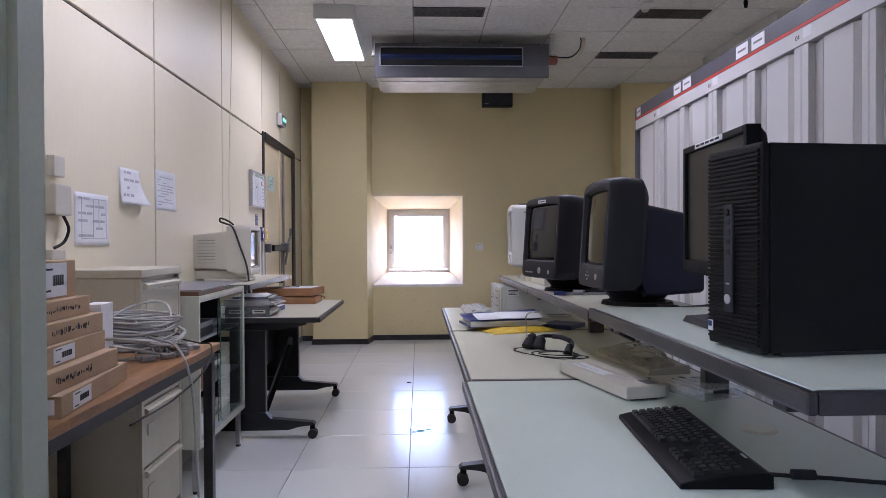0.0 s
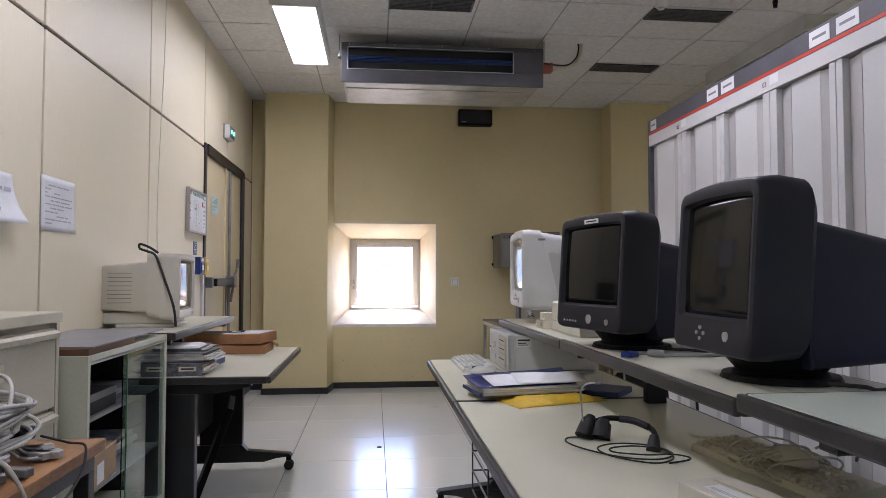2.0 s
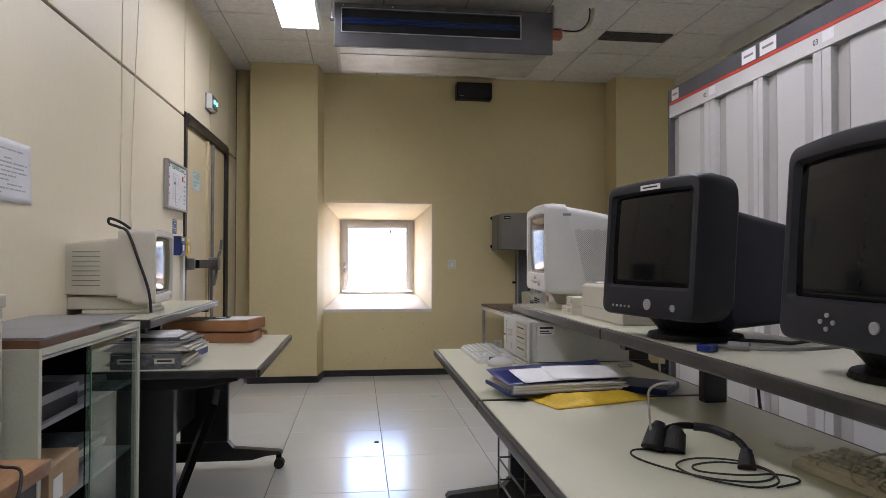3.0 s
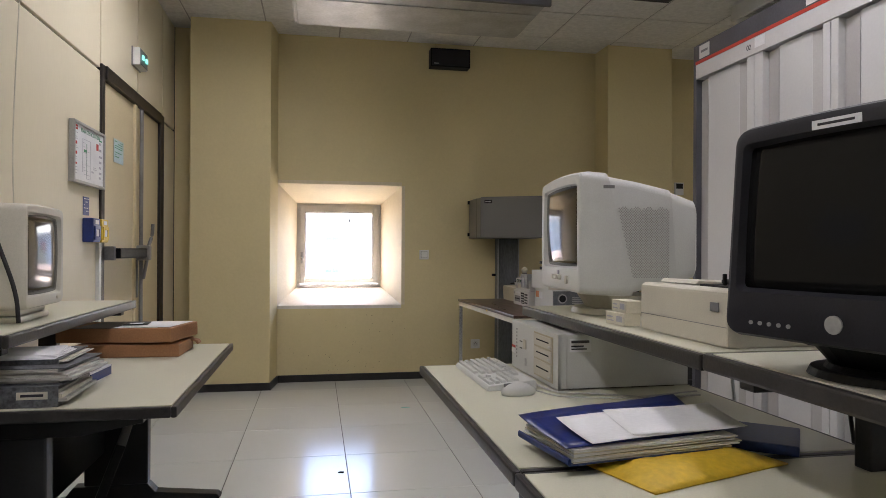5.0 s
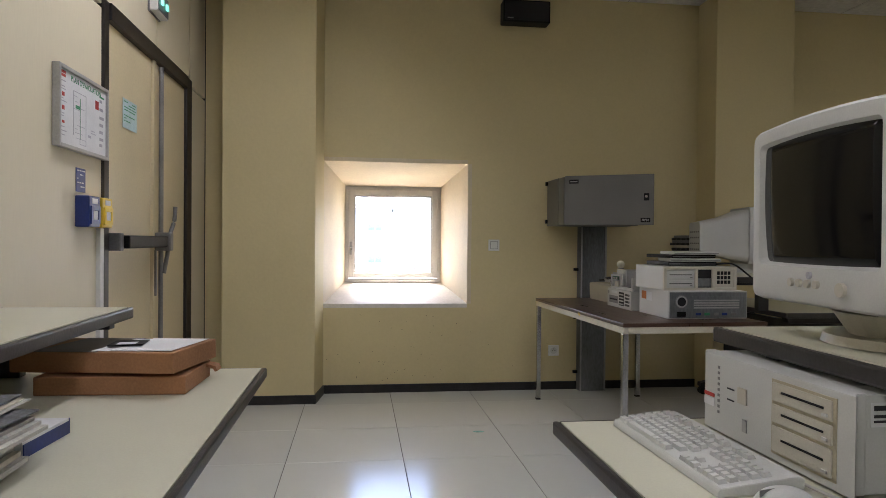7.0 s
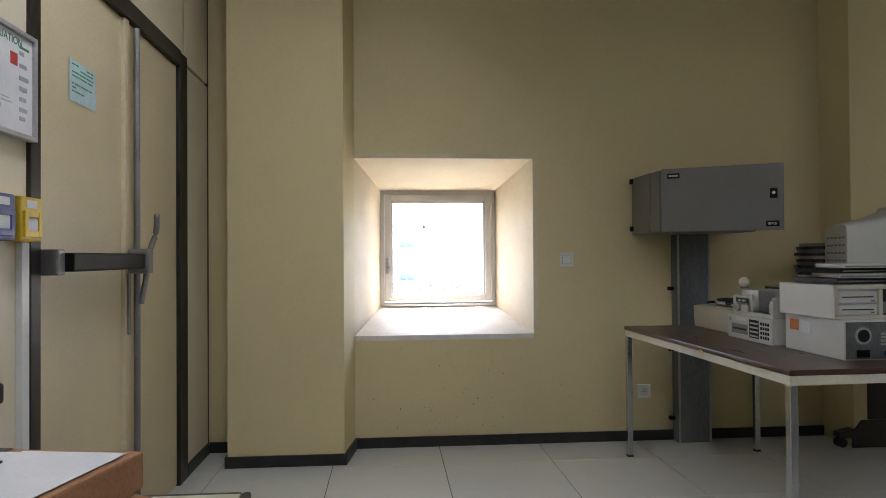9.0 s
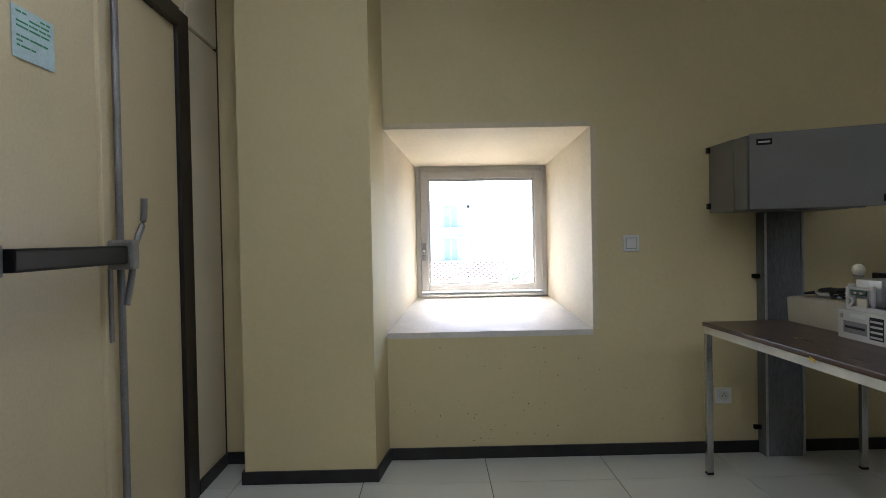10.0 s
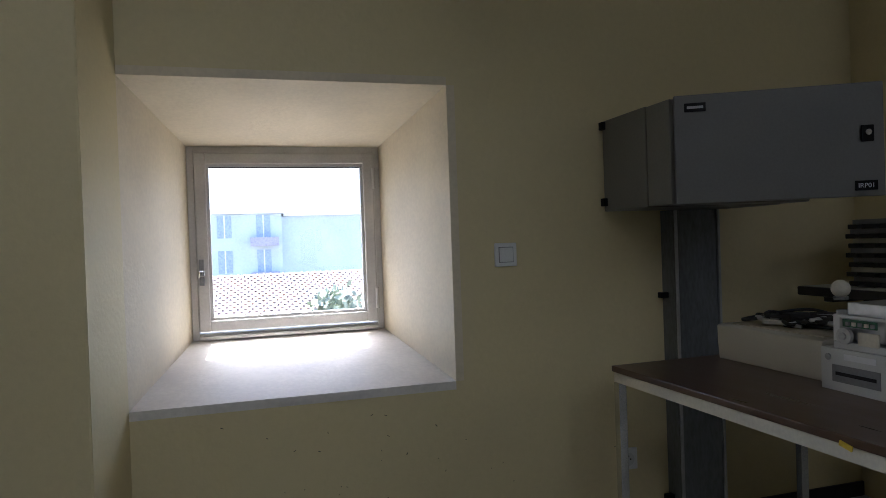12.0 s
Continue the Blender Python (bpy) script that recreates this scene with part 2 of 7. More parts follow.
def box(name, material, parent, x0, x1, y0, y1, z0, z1, bevel=0.0, label="", m=None):
    bm = bmesh.new()
    add_box(bm, x0, x1, y0, y1, z0, z1, bevel, m)
    return part(name, bm, material, parent, label)


def add_rod(bm, a, b, r, seg=10, r2=None):
    a, b = Vector(a), Vector(b)
    d = b - a
    rot = d.to_track_quat("Z", "Y").to_matrix().to_4x4()
    bmesh.ops.create_cone(bm, cap_ends=True, segments=seg, radius1=r, radius2=r if r2 is None else r2, depth=d.length, matrix=Matrix.Translation((a + b) / 2) @ rot)


def rod(name, material, parent, a, b, r, seg=12, label="", r2=None):
    bm = bmesh.new()
    add_rod(bm, a, b, r, seg, r2)
    return part(name, bm, material, parent, label, smooth=False)


def smooth_path(pts, n=6):
    pts = [Vector(p) for p in pts]
    out = []
    for i in range(len(pts) - 1):
        p0, p1, p2, p3 = pts[max(i - 1, 0)], pts[i], pts[i + 1], pts[min(i + 2, len(pts) - 1)]
        for k in range(n):
            t = k / n
            out.append(0.5 * ((2 * p1) + (p2 - p0) * t + (2 * p0 - 5 * p1 + 4 * p2 - p3) * t * t + (3 * p1 - p0 - 3 * p2 + p3) * t ** 3))
    out.append(pts[-1])
    return out


def add_tube(bm, pts, r, seg=6, n=6):
    path = smooth_path(pts, n) if n else [Vector(p) for p in pts]
    rings = []
    up = Vector((0.13, 0.21, 0.97))
    for i, p in enumerate(path):
        d = (path[min(i + 1, len(path) - 1)] - path[max(i - 1, 0)]).normalized()
        u = d.cross(up)
        u = u.normalized() if u.length > 1e-4 else d.orthogonal().normalized()
        w = d.cross(u)
        rings.append([bm.verts.new(p + r * (math.cos(a) * u + math.sin(a) * w)) for a in (2 * math.pi * k / seg for k in range(seg))])
    for A, B in zip(rings, rings[1:]):
        for k in range(seg):
            bm.faces.new((A[k], A[(k + 1) % seg], B[(k + 1) % seg], B[k]))
    bm.faces.new(rings[0][::-1])
    bm.faces.new(rings[-1])


def tube(name, material, parent, pts, r, seg=7, n=6, label=""):
    bm = bmesh.new()
    add_tube(bm, pts, r, seg, n)
    bmesh.ops.recalc_face_normals(bm, faces=bm.faces)
    return part(name, bm, material, parent, label, smooth=True)


def prism(name, material, parent, outline, axis, lo, hi, label="", bevel=0.0):
    """A flat outline of pairs, extruded along an axis from lo to hi."""
    bm = bmesh.new()
    k = "xyz".index(axis)

    def at(p, w):
        c = list(p)
        c.insert(k, w)
        return Vector(c)
    A = [bm.verts.new(at(p, lo)) for p in outline]
    B = [bm.verts.new(at(p, hi)) for p in outline]
    bm.faces.new(A)
    bm.faces.new(B)
    for i in range(len(A)):
        j = (i + 1) % len(A)
        bm.faces.new((A[i], A[j], B[j], B[i]))
    bmesh.ops.recalc_face_normals(bm, faces=bm.faces)
    if bevel:
        bmesh.ops.bevel(bm, geom=list(bm.edges), offset=bevel, segments=2, profile=0.6, affect="EDGES")
    return part(name, bm, material, parent, label)


def loft(name, material, parent, sections, label="", smooth=True):
    """A closed skin through sections of (x, half width, z low, z high, corner radius), which lie across local x."""
    bm = bmesh.new()
    rings = []
    for x, hw, z0, z1, rc in sections:
        ring = []
        for cx, cz, a0 in ((hw - rc, z1 - rc, 0), (-hw + rc, z1 - rc, 90), (-hw + rc, z0 + rc, 180), (hw - rc, z0 + rc, 270)):
            for s in range(5):
                a = radians(a0 + 22.5 * s)
                ring.append(bm.verts.new((x, cx + rc * math.cos(a), cz + rc * math.sin(a))))
        rings.append(ring)
    for A, B in zip(rings, rings[1:]):
        for k in range(len(A)):
            j = (k + 1) % len(A)
            bm.faces.new((A[k], A[j], B[j], B[k]))
    bm.faces.new(rings[0])
    bm.faces.new(rings[-1][::-1])
    bmesh.ops.recalc_face_normals(bm, faces=bm.faces)
    ob = part(name, bm, material, parent, label, smooth=smooth)
    if smooth:
        md = ob.modifiers.new("edges", "EDGE_SPLIT")
        md.split_angle = radians(38)
    return ob


def writing(name, text, material, parent, m, size, label="", align="LEFT"):
    cu = bpy.data.curves.new(name, "FONT")
    cu.body, cu.size, cu.extrude, cu.align_x = text, size, 0.0004, align
    tmp = bpy.data.objects.new(name + "_src", cu)
    scene.collection.objects.link(tmp)
    bpy.context.view_layer.update()
    me = bpy.data.meshes.new_from_object(tmp.evaluated_get(bpy.context.evaluated_depsgraph_get()))
    bpy.data.objects.remove(tmp)
    bpy.data.curves.remove(cu)
    me.transform(m)
    me.materials.clear()
    me.materials.append(material)
    ob = new(name, me)
    ob.parent = parent
    if label:
        ob["label"] = label
    return ob


def quad_bars(name, material, parent, bars, m):
    """Small flat bars (x0, x1, z0, z1) on a sheet, in one mesh: unreadable print."""
    bm = bmesh.new()
    for x0, x1, z0, z1 in bars:
        add_box(bm, x0, x1, -0.0006, 0.0002, z0, z1)
    bmesh.ops.transform(bm, matrix=m, verts=bm.verts)
    return part(name, bm, material, parent)


# turn of a sheet that hangs on the west wall: its x runs along the wall, its face looks into the room
def on_west(y, z, off=0.0):
    return Matrix.Translation((X_W + off, y, z)) @ Matrix(((0, -1, 0, 0), (1, 0, 0, 0), (0, 0, 1, 0), (0, 0, 0, 1)))


def sheet_bars(w, h, lines, seed, left=0.1, right=0.9, top=0.92, bottom=0.08, thick=0.35):
    r = random.Random(seed)
    out = []
    for i in range(lines):
        z1 = h * (top - (top - bottom) * i / lines)
        z0 = z1 - h * (top - bottom) / lines * thick
        x = w * left
        while x < w * right - 0.01:
            ln = r.uniform(0.012, 0.06) * w / 0.21
            if r.random() < 0.8:
                out.append((x, min(x + ln, w * right), z0, z1))
            x += ln + 0.006
            if r.random() < 0.12:
                break
    return out


# ---- the room ----
X_W, Y_N, Z_C = -1.335, 8.19, 3.02          # west partition, north wall, ceiling
X_E, Y_S = 5.2, -2.6                        # closing walls
P = 0.604                                   # floor tile pitch
TX, TY = 0.015, 7.837                       # one floor joint each way
NICHE = (-0.484, 0.596, 0.666, 1.728)       # opening in the north wall
WIN = (-0.338, 0.470, 0.790, 1.600)         # window frame at the niche's end
Y_WIN = 8.86


def structure(ob, label="", category=""):
    return tagged(ob, label, category, kind="structure")


# north wall round the niche, 0.8 m thick
bm = bmesh.new()
nx0, nx1, nz0, nz1 = NICHE
add_box(bm, X_W - 0.3, nx0, Y_N, 9.05, 0, Z_C + 0.2)
add_box(bm, nx1, X_E + 0.3, Y_N, 9.05, 0, Z_C + 0.2)
add_box(bm, nx0, nx1, Y_N, 9.05, 0, nz0 - 0.001)
add_box(bm, nx0, nx1, Y_N, 9.05, nz1 + 0.001, Z_C + 0.2)
wall_north = structure(part("wall_north", bm, M_WALL), "ochre painted thick masonry wall with a deep window niche", "wall")

# niche: splayed plaster lining and a sloping sill
wx0, wx1, wz0, wz1 = WIN


def lining(name, a, b, c, d, material, out):
    bm = bmesh.new()
    o = Vector(out) * 0.03
    v = [bm.verts.new(p) for p in (a, b, c, d)]
    w = [bm.verts.new(Vector(p) + o) for p in (a, b, c, d)]
    bm.faces.new(v)
    bm.faces.new(w)
    for i in range(4):
        bm.faces.new((v[i], v[(i + 1) % 4], w[(i + 1) % 4], w[i]))
    bmesh.ops.recalc_face_normals(bm, faces=bm.faces)
    return part(name, bm, material, wall_north)


e = 0.002
lining("niche_reveal", (nx0, Y_N - e, nz0), (wx0, Y_WIN, wz0), (wx0, Y_WIN, wz1), (nx0, Y_N - e, nz1), M_NICHE, (-1, 0, 0))
lining("niche_reveal", (nx1, Y_N - e, nz0), (wx1, Y_WIN, wz0), (wx1, Y_WIN, wz1), (nx1, Y_N - e, nz1), M_NICHE, (1, 0, 0))
lining("niche_soffit", (nx0, Y_N - e, nz1), (wx0, Y_WIN, wz1), (wx1, Y_WIN, wz1), (nx1, Y_N - e, nz1), M_NICHE, (0, 0, 1))
lining("niche_sill", (nx0, Y_N - e, nz0), (wx0, Y_WIN, wz0), (wx1, Y_WIN, wz0), (nx1, Y_N - e, nz0), M_SILL, (0, 0, -1))

# scuffs and chips on the paint under the niche
bm = bmesh.new()
rs = random.Random(6)
for k in range(60):
    x, z = rs.gauss(0.15, 0.36), 0.07 + abs(rs.gauss(0, 0.28))
    if -0.46 < x < 1.3 and z < 0.64:
        w, hh = rs.choice(((0.003, 0.003), (0.007, 0.002), (0.002, 0.006), (0.010, 0.002), (0.003, 0.009), (0.002, 0.002)))
        add_box(bm, x, x + w, Y_N - 0.0012, Y_N - 0.0002, z, z + hh, 0, Matrix.Translation((x, 0, z)) @ pose(0, 0, 0, 0, rs.uniform(-40, 40), 0) @ Matrix.Translation((-x, 0, -z)))
tagged(part("scuff", bm, M_DBROWN, wall_north, "small dark scuffs on the paint"), kind="stuff")

# pier in the north-west and column in the north-east
pier = structure(box("pier", M_WALL, None, -1.155, -0.527, 7.883, Y_N + 0.01, 0, Z_C + 0.1, 0.006), "ochre painted square pier beside the niche", "pillar")
# the pier's east side leans back to the niche's corner
prism("pier_flank", M_WALL, pier, [(-0.53, 7.885), (-0.526, 7.884), (-0.4835, Y_N - 0.001), (-0.53, Y_N - 0.001)], "z", 0.0, Z_C + 0.1)
structure(box("column", M_WALL, None, 2.435, 3.065, 7.91, Y_N + 0.01, 0, Z_C + 0.1, 0.006), "ochre painted square column against the wall", "pillar")

# west partition: a core behind cream panels with dark seams; the double door sits in it
DOOR = (6.23, 7.74, 2.18)
bm = bmesh.new()
VIEW = (-1.38, 0.62, 0.88, 2.12)            # daylight opening behind the walk's start
add_box(bm, X_W - 0.12, X_W - 0.02, Y_S, VIEW[0], 0, Z_C + 0.1)
add_box(bm, X_W - 0.12, X_W - 0.02, VIEW[1], DOOR[0], 0, Z_C + 0.1)
add_box(bm, X_W - 0.12, X_W - 0.02, VIEW[0], VIEW[1], 0, VIEW[2])
add_box(bm, X_W - 0.12, X_W - 0.02, VIEW[0], VIEW[1], VIEW[3], Z_C + 0.1)
add_box(bm, X_W - 0.12, X_W - 0.02, DOOR[1], Y_N + 0.05, 0, Z_C + 0.1)
add_box(bm, X_W - 0.12, X_W - 0.02, DOOR[0], DOOR[1], DOOR[2], Z_C + 0.1)
add_box(bm, X_W - 0.14, X_W - 0.121, DOOR[0] - 0.1, DOOR[1] + 0.1, 0, DOOR[2] + 0.1)
wall_west = structure(part("wall_west", bm, M_SEAM), "partition of cream laminate panels with dark seams", "wall")
S = 0.0085
ZS = 2.147
cuts = [Y_S, VIEW[0] - S, VIEW[1] + S, 1.31, 2.54, 3.77, 5.0, DOOR[0]]
for a, b in zip(cuts, cuts[1:]):
    for z0, z1 in ((0.0, VIEW[2] if a == VIEW[0] - S else ZS - S), (ZS + S, Z_C + 0.05)):
        box("panel", M_PANEL, wall_west, X_W - 0.02, X_W, a + S, b - S, z0, z1, 0.003)
for a, b in ((DOOR[0], 7.015), (7.015, DOOR[1])):
    box("panel", M_PANEL, wall_west, X_W - 0.02, X_W, a + S, b - S, DOOR[2] + 0.004, Z_C + 0.05, 0.003)
for z0, z1 in ((0.0, ZS - S), (ZS + S, Z_C + 0.05)):
    box("panel", M_PANEL, wall_west, X_W - 0.02, X_W, DOOR[1] + S, 8.180, z0, z1, 0.003)
box("corner_seam", M_SEAM, wall_west, X_W - 0.02, X_W + 0.004, 8.181, Y_N - 0.0005, 0.0, Z_C + 0.05)

# the rest of the closing walls
structure(box("wall_east", M_WALL, None, X_E, X_E + 0.2, Y_S - 0.2, Y_N, 0, Z_C + 0.1), "ochre painted side wall", "wall")
structure(box("wall_south", M_WALL, None, X_W - 0.12, X_E, Y_S - 0.2, Y_S, 0, Z_C + 0.1), "ochre painted rear wall", "wall")
# return of the partition with the jamb that the walk starts beside
ret = structure(box("wall_return", M_JAMB, None, X_W + 0.002, -0.47, 0.88, 0.99, 0, Z_C + 0.05), "pale green-white painted short partition", "wall")
prism("jamb", M_JAMB, ret, [(-0.47, 0.86), (-0.43, 0.86), (-0.43, 0.90), (-0.415, 0.90), (-0.415, 0.945), (-0.402, 0.945), (-0.402, 1.0), (-0.47, 1.0)], "z", 0, Z_C + 0.04, "pale green-white stepped door jamb")

# floor: a screed with loose-laid tiles on it
bm = bmesh.new()
add_box(bm, X_W - 0.1, X_E, Y_S, Y_N + 0.05, -0.2, -0.004)
floor = structure(part("floor", bm, M_JOINT), "pale speckled square floor tiles, polished and slightly worn", "floor")
tile_meshes = {}


def tile_mesh(w, d):
    key = (round(w, 3), round(d, 3))
    if key not in tile_meshes:
        bm = bmesh.new()
        g = 0.0018
        vs = add_box(bm, g, w - g, g, d - g, -0.02, 0.0)
        top = [ed for ed in bm.edges if all(v.co.z > -0.01 for v in ed.verts)]
        bmesh.ops.bevel(bm, geom=top, offset=0.0012, segments=1, affect="EDGES")
        me = bpy.data.meshes.new("tile")
        bm.to_mesh(me)
        bm.free()
        me.materials.append(M_TILE)
        tile_meshes[key] = me
    return tile_meshes[key]


def lay_floor():
    xs = [v for v in (TX + P * k for k in range(-4, 12))]
    ys = [v for v in (TY + P * k for k in range(-18, 3))]
    for a in xs:
        x0, x1 = max(a, X_W - 0.02), min(a + P, X_E)
        if x1 - x0 < 0.03:
            continue
        for c in ys:
            y0, y1 = max(c, Y_S), min(c + P, Y_N)
            if y1 - y0 < 0.03:
                continue
            t = new("tile", tile_mesh(x1 - x0, y1 - y0))
            t.location = (x0, y0, 0)
            t.parent = floor


# skirting
bm = bmesh.new()
H = 0.062
add_box(bm, -1.335, -1.155, Y_N - 0.012, Y_N, 0, H, 0.002)
add_box(bm, -1.157, -0.520, 7.871, 7.883, 0, H, 0.002)
add_box(bm, -0.478, 2.435, Y_N - 0.012, Y_N, 0, H, 0.002)
add_box(bm, 2.42, 3.08, 7.898, 7.91, 0, H, 0.002)
add_box(bm, 3.065, X_E, Y_N - 0.012, Y_N, 0, H, 0.002)
add_box(bm, X_W, X_W + 0.012, DOOR[1] + 0.02, Y_N - 0.012, 0, H, 0.002)
add_box(bm, -1.167, -1.155, 7.871, Y_N - 0.012, 0, H, 0.002)
structure(part("baseboard", bm, M_SKIRT), "black rubber skirting along the walls", "baseboard")
prism("baseboard", M_SKIRT, None, [(-0.5262, 7.8715), (-0.514, 7.8715), (-0.472, Y_N - 0.012), (-0.4835, Y_N - 0.0005)], "z", 0.0, H)
structure(bpy.data.objects["baseboard.001"], "black rubber skirting on the pier's flank", "baseboard")

# ceiling: tiles with chamfered edges in a thin grid
CX, CY, CP = 0.035, 7.815, 0.604


def build_ceiling():
    bm = bmesh.new()
    for i in range(-3, 10):
        x0, x1 = CX + CP * i, CX + CP * (i + 1)
        x0, x1 = max(x0, X_W - 0.02), min(x1, X_E)
        if x1 - x0 < 0.05:
            continue
        for j in range(-18, 2):
            y0, y1 = max(CY + CP * j, Y_S), min(CY + CP * (j + 1), Y_N)
            if y1 - y0 < 0.05:
                continue
            g = 0.006
            dz = 0.0015 * noise.noise((i * 1.7, j * 2.3, 0.4))
            add_box(bm, x0 + g, x1 - g, y0 + g, y1 - g, Z_C + dz, Z_C + 0.02)
    ob = structure(part("ceiling", bm, M_CEIL), "white mineral fibre tiles in a suspended grid", "ceiling")
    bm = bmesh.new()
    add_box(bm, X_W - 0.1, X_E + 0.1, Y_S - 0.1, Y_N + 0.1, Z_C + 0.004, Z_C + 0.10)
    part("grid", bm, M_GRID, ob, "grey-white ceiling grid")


build_ceiling()


def ceiling_vent(x, y):
    v = thing("ceiling_vent", pose(x, y, Z_C - 0.004), "dark slotted air grille set in the ceiling", "vent", "ceiling vents")
    box("backing", M_HOLE, v, 0.0, 0.57, 0, 0.19, -0.002, 0.006)
    for x0, x1 in ((0, 0.012), (0.28, 0.29), (0.558, 0.57)):
        box("frame", M_VENT, v, x0, x1, 0.0121, 0.1779, -0.008, -0.002)
    for y0 in (0, 0.178):
        box("frame", M_VENT, v, 0, 0.57, y0, y0 + 0.012, -0.008, -0.002)
    for k in range(7):
        yy = 0.02 + 0.0225 * k
        box("slat", M_VENT, v, 0.0121, 0.5579, yy, yy + 0.010, -0.0075, -0.004)


for x, y in ((0.036, 5.42), (1.852, 5.43), (1.852, 6.64), (0.036, 3.6), (3.66, 5.43)):
    ceiling_vent(x, y)


def ceiling_light(x, y, lit, L=1.22, W=0.31):
    label = "lit surface-mounted fluorescent ceiling light with a white diffuser" if lit else "unlit louvred fluorescent ceiling light in a white housing"
    o = thing("ceiling_light", pose(x, y, Z_C), label, "ceiling light", "ceiling lights" if lit else "")
    t = 0.115
    for x0, x1, y0, y1 in ((0, 0.02, 0, L), (W - 0.02, W, 0, L), (0.02, W - 0.02, 0, 0.02), (0.02, W - 0.02, L - 0.02, L)):
        box("housing", M_LAMPBOX, o, x0, x1, y0, y1, -t, -0.001)
    if lit:
        box("diffuser", M_LAMP, o, 0.021, W - 0.021, 0.021, L - 0.021, -t + 0.004, -t + 0.02, 0.0, "glowing white diffuser")
    else:
        box("reflector", M_LAMPBOX, o, 0.021, W - 0.021, 0.021, L - 0.021, -0.03, -0.02)
        for k in range(1, 14):
            box("louvre_slat", M_SILVER, o, 0.0205, W - 0.0205, L * k / 14, L * k / 14 + 0.004, -t + 0.01, -t + 0.045)
        for xx in (0.10, 0.205):
            rod("tube", M_WHITE, o, (xx, 0.03, -0.05), (xx, L - 0.03, -0.05), 0.013)


ceiling_light(-0.735, 5.36, True)
ceiling_light(1.045, 3.50, True)
# shifted south out of view, to brighten the near west partition
ceiling_light(-0.735, 2.38, True)
ceiling_light(2.86, 3.50, True)
ceiling_light(-0.735, 0.2, True)
# unseen extra light, added to brighten the north-east of the room
ceiling_light(4.66, 3.50, True)
ceiling_light(2.95, 5.42, False, 1.42)

# ---- window ----
win = structure(thing("window_1", pose(0, Y_WIN, 0), "small square grey-white painted window with one casement", "window"))
fx0, fx1, fz0, fz1 = WIN


def frame_of(name, parent, material, x0, x1, z0, z1, w, y0, y1, bevel=0.003):
    box(name, material, parent, x0, x0 + w, y0, y1, z0, z1, bevel)
    box(name, material, parent, x1 - w, x1, y0, y1, z0, z1, bevel)
    box(name, material, parent, x0 + w, x1 - w, y0, y1, z1 - w, z1, bevel)
    box(name, material, parent, x0 + w, x1 - w, y0, y1, z0, z0 + w, bevel)


frame_of("window_frame", win, M_WINF, fx0, fx1, fz0, fz1, 0.028, -0.012, 0.10)
sash = thing("casement", pose(0, 0, 0), "", "")
for k in ("label", "category"):
    if k in sash:
        del sash[k]
sash.parent = win
frame_of("stile", sash, M_WINF, fx0 + 0.029, fx1 - 0.029, fz0 + 0.036, fz1 - 0.029, 0.045, -0.022, 0.045, 0.004)
frame_of("glazing_bead", sash, M_WINF, fx0 + 0.074, fx1 - 0.074, fz0 + 0.081, fz1 - 0.074, 0.012, -0.006, 0.03, 0.002)
bm = bmesh.new()
add_box(bm, fx0 + 0.0865, fx1 - 0.0865, 0.012, 0.016, fz0 + 0.0935, fz1 - 0.0865)
pane = part("pane", bm, M_PANE, sash, "clear window glass")
pane.visible_shadow = False
box("seal", M_HOLE, sash, fx0 + 0.0862, fx1 - 0.0862, -0.004, 0.003, fz1 - 0.0905, fz1 - 0.0861)
box("latch_plate", M_HANDLE, sash, fx0 + 0.036, fx0 + 0.056, -0.03, -0.022, 1.02, 1.13, 0.003)
box("latch", M_CHROME, sash, fx0 + 0.034, fx0 + 0.058, -0.05, -0.03, 1.055, 1.085, 0.006)
for z in (0.93, 1.46):
    rod("hinge", M_WINF, win, (fx1 - 0.03, -0.03, z - 0.045), (fx1 - 0.03, -0.03, z + 0.045), 0.008)
box("drip_rail", M_WINF, win, fx0 + 0.03, fx1 - 0.03, -0.03, -0.0125, fz0 + 0.003, fz0 + 0.018, 0.003)

# window in the partition behind the start, which gives the racks and the first desk their cool daylight
win2 = structure(thing("window_2", pose(0, 0, 0), "wide pale window in the partition with clear glass", "window"))
for y0, y1, z0, z1 in ((VIEW[0], VIEW[0] + 0.05, VIEW[2], VIEW[3]), (VIEW[1] - 0.05, VIEW[1], VIEW[2], VIEW[3]), (VIEW[0] + 0.05, VIEW[1] - 0.05, VIEW[2], VIEW[2] + 0.05), (VIEW[0] + 0.05, VIEW[1] - 0.05, VIEW[3] - 0.05, VIEW[3])):
    box("window_frame", M_WINF, win2, X_W - 0.10, X_W - 0.03, y0, y1, z0, z1, 0.003)
for y0, y1 in ((VIEW[0] + 0.05, -0.405), (-0.355, VIEW[1] - 0.05)):
    box("pane", M_PANE, win2, X_W - 0.07, X_W - 0.065, y0, y1, VIEW[2] + 0.05, VIEW[3] - 0.05, 0, "clear window glass").visible_shadow = False
box("mullion", M_WINF, win2, X_W - 0.10, X_W - 0.03, -0.405, -0.355, VIEW[2] + 0.05, VIEW[3] - 0.05, 0.003)

# ---- double door in the west partition ----
door = structure(thing("door_1", pose(0, 0, 0), "closed cream double door with a push bar in a dark frame", "door"))
d0, d1, dz = DOOR
box("door_frame", M_DBROWN, door, X_W - 0.05, X_W + 0.012, d0 - 0.008, d0 + 0.05, 0, dz, 0.003)
box("door_frame", M_DBROWN, door, X_W - 0.05, X_W + 0.014, d1 - 0.12, d1 + 0.01, 0, dz, 0.004)
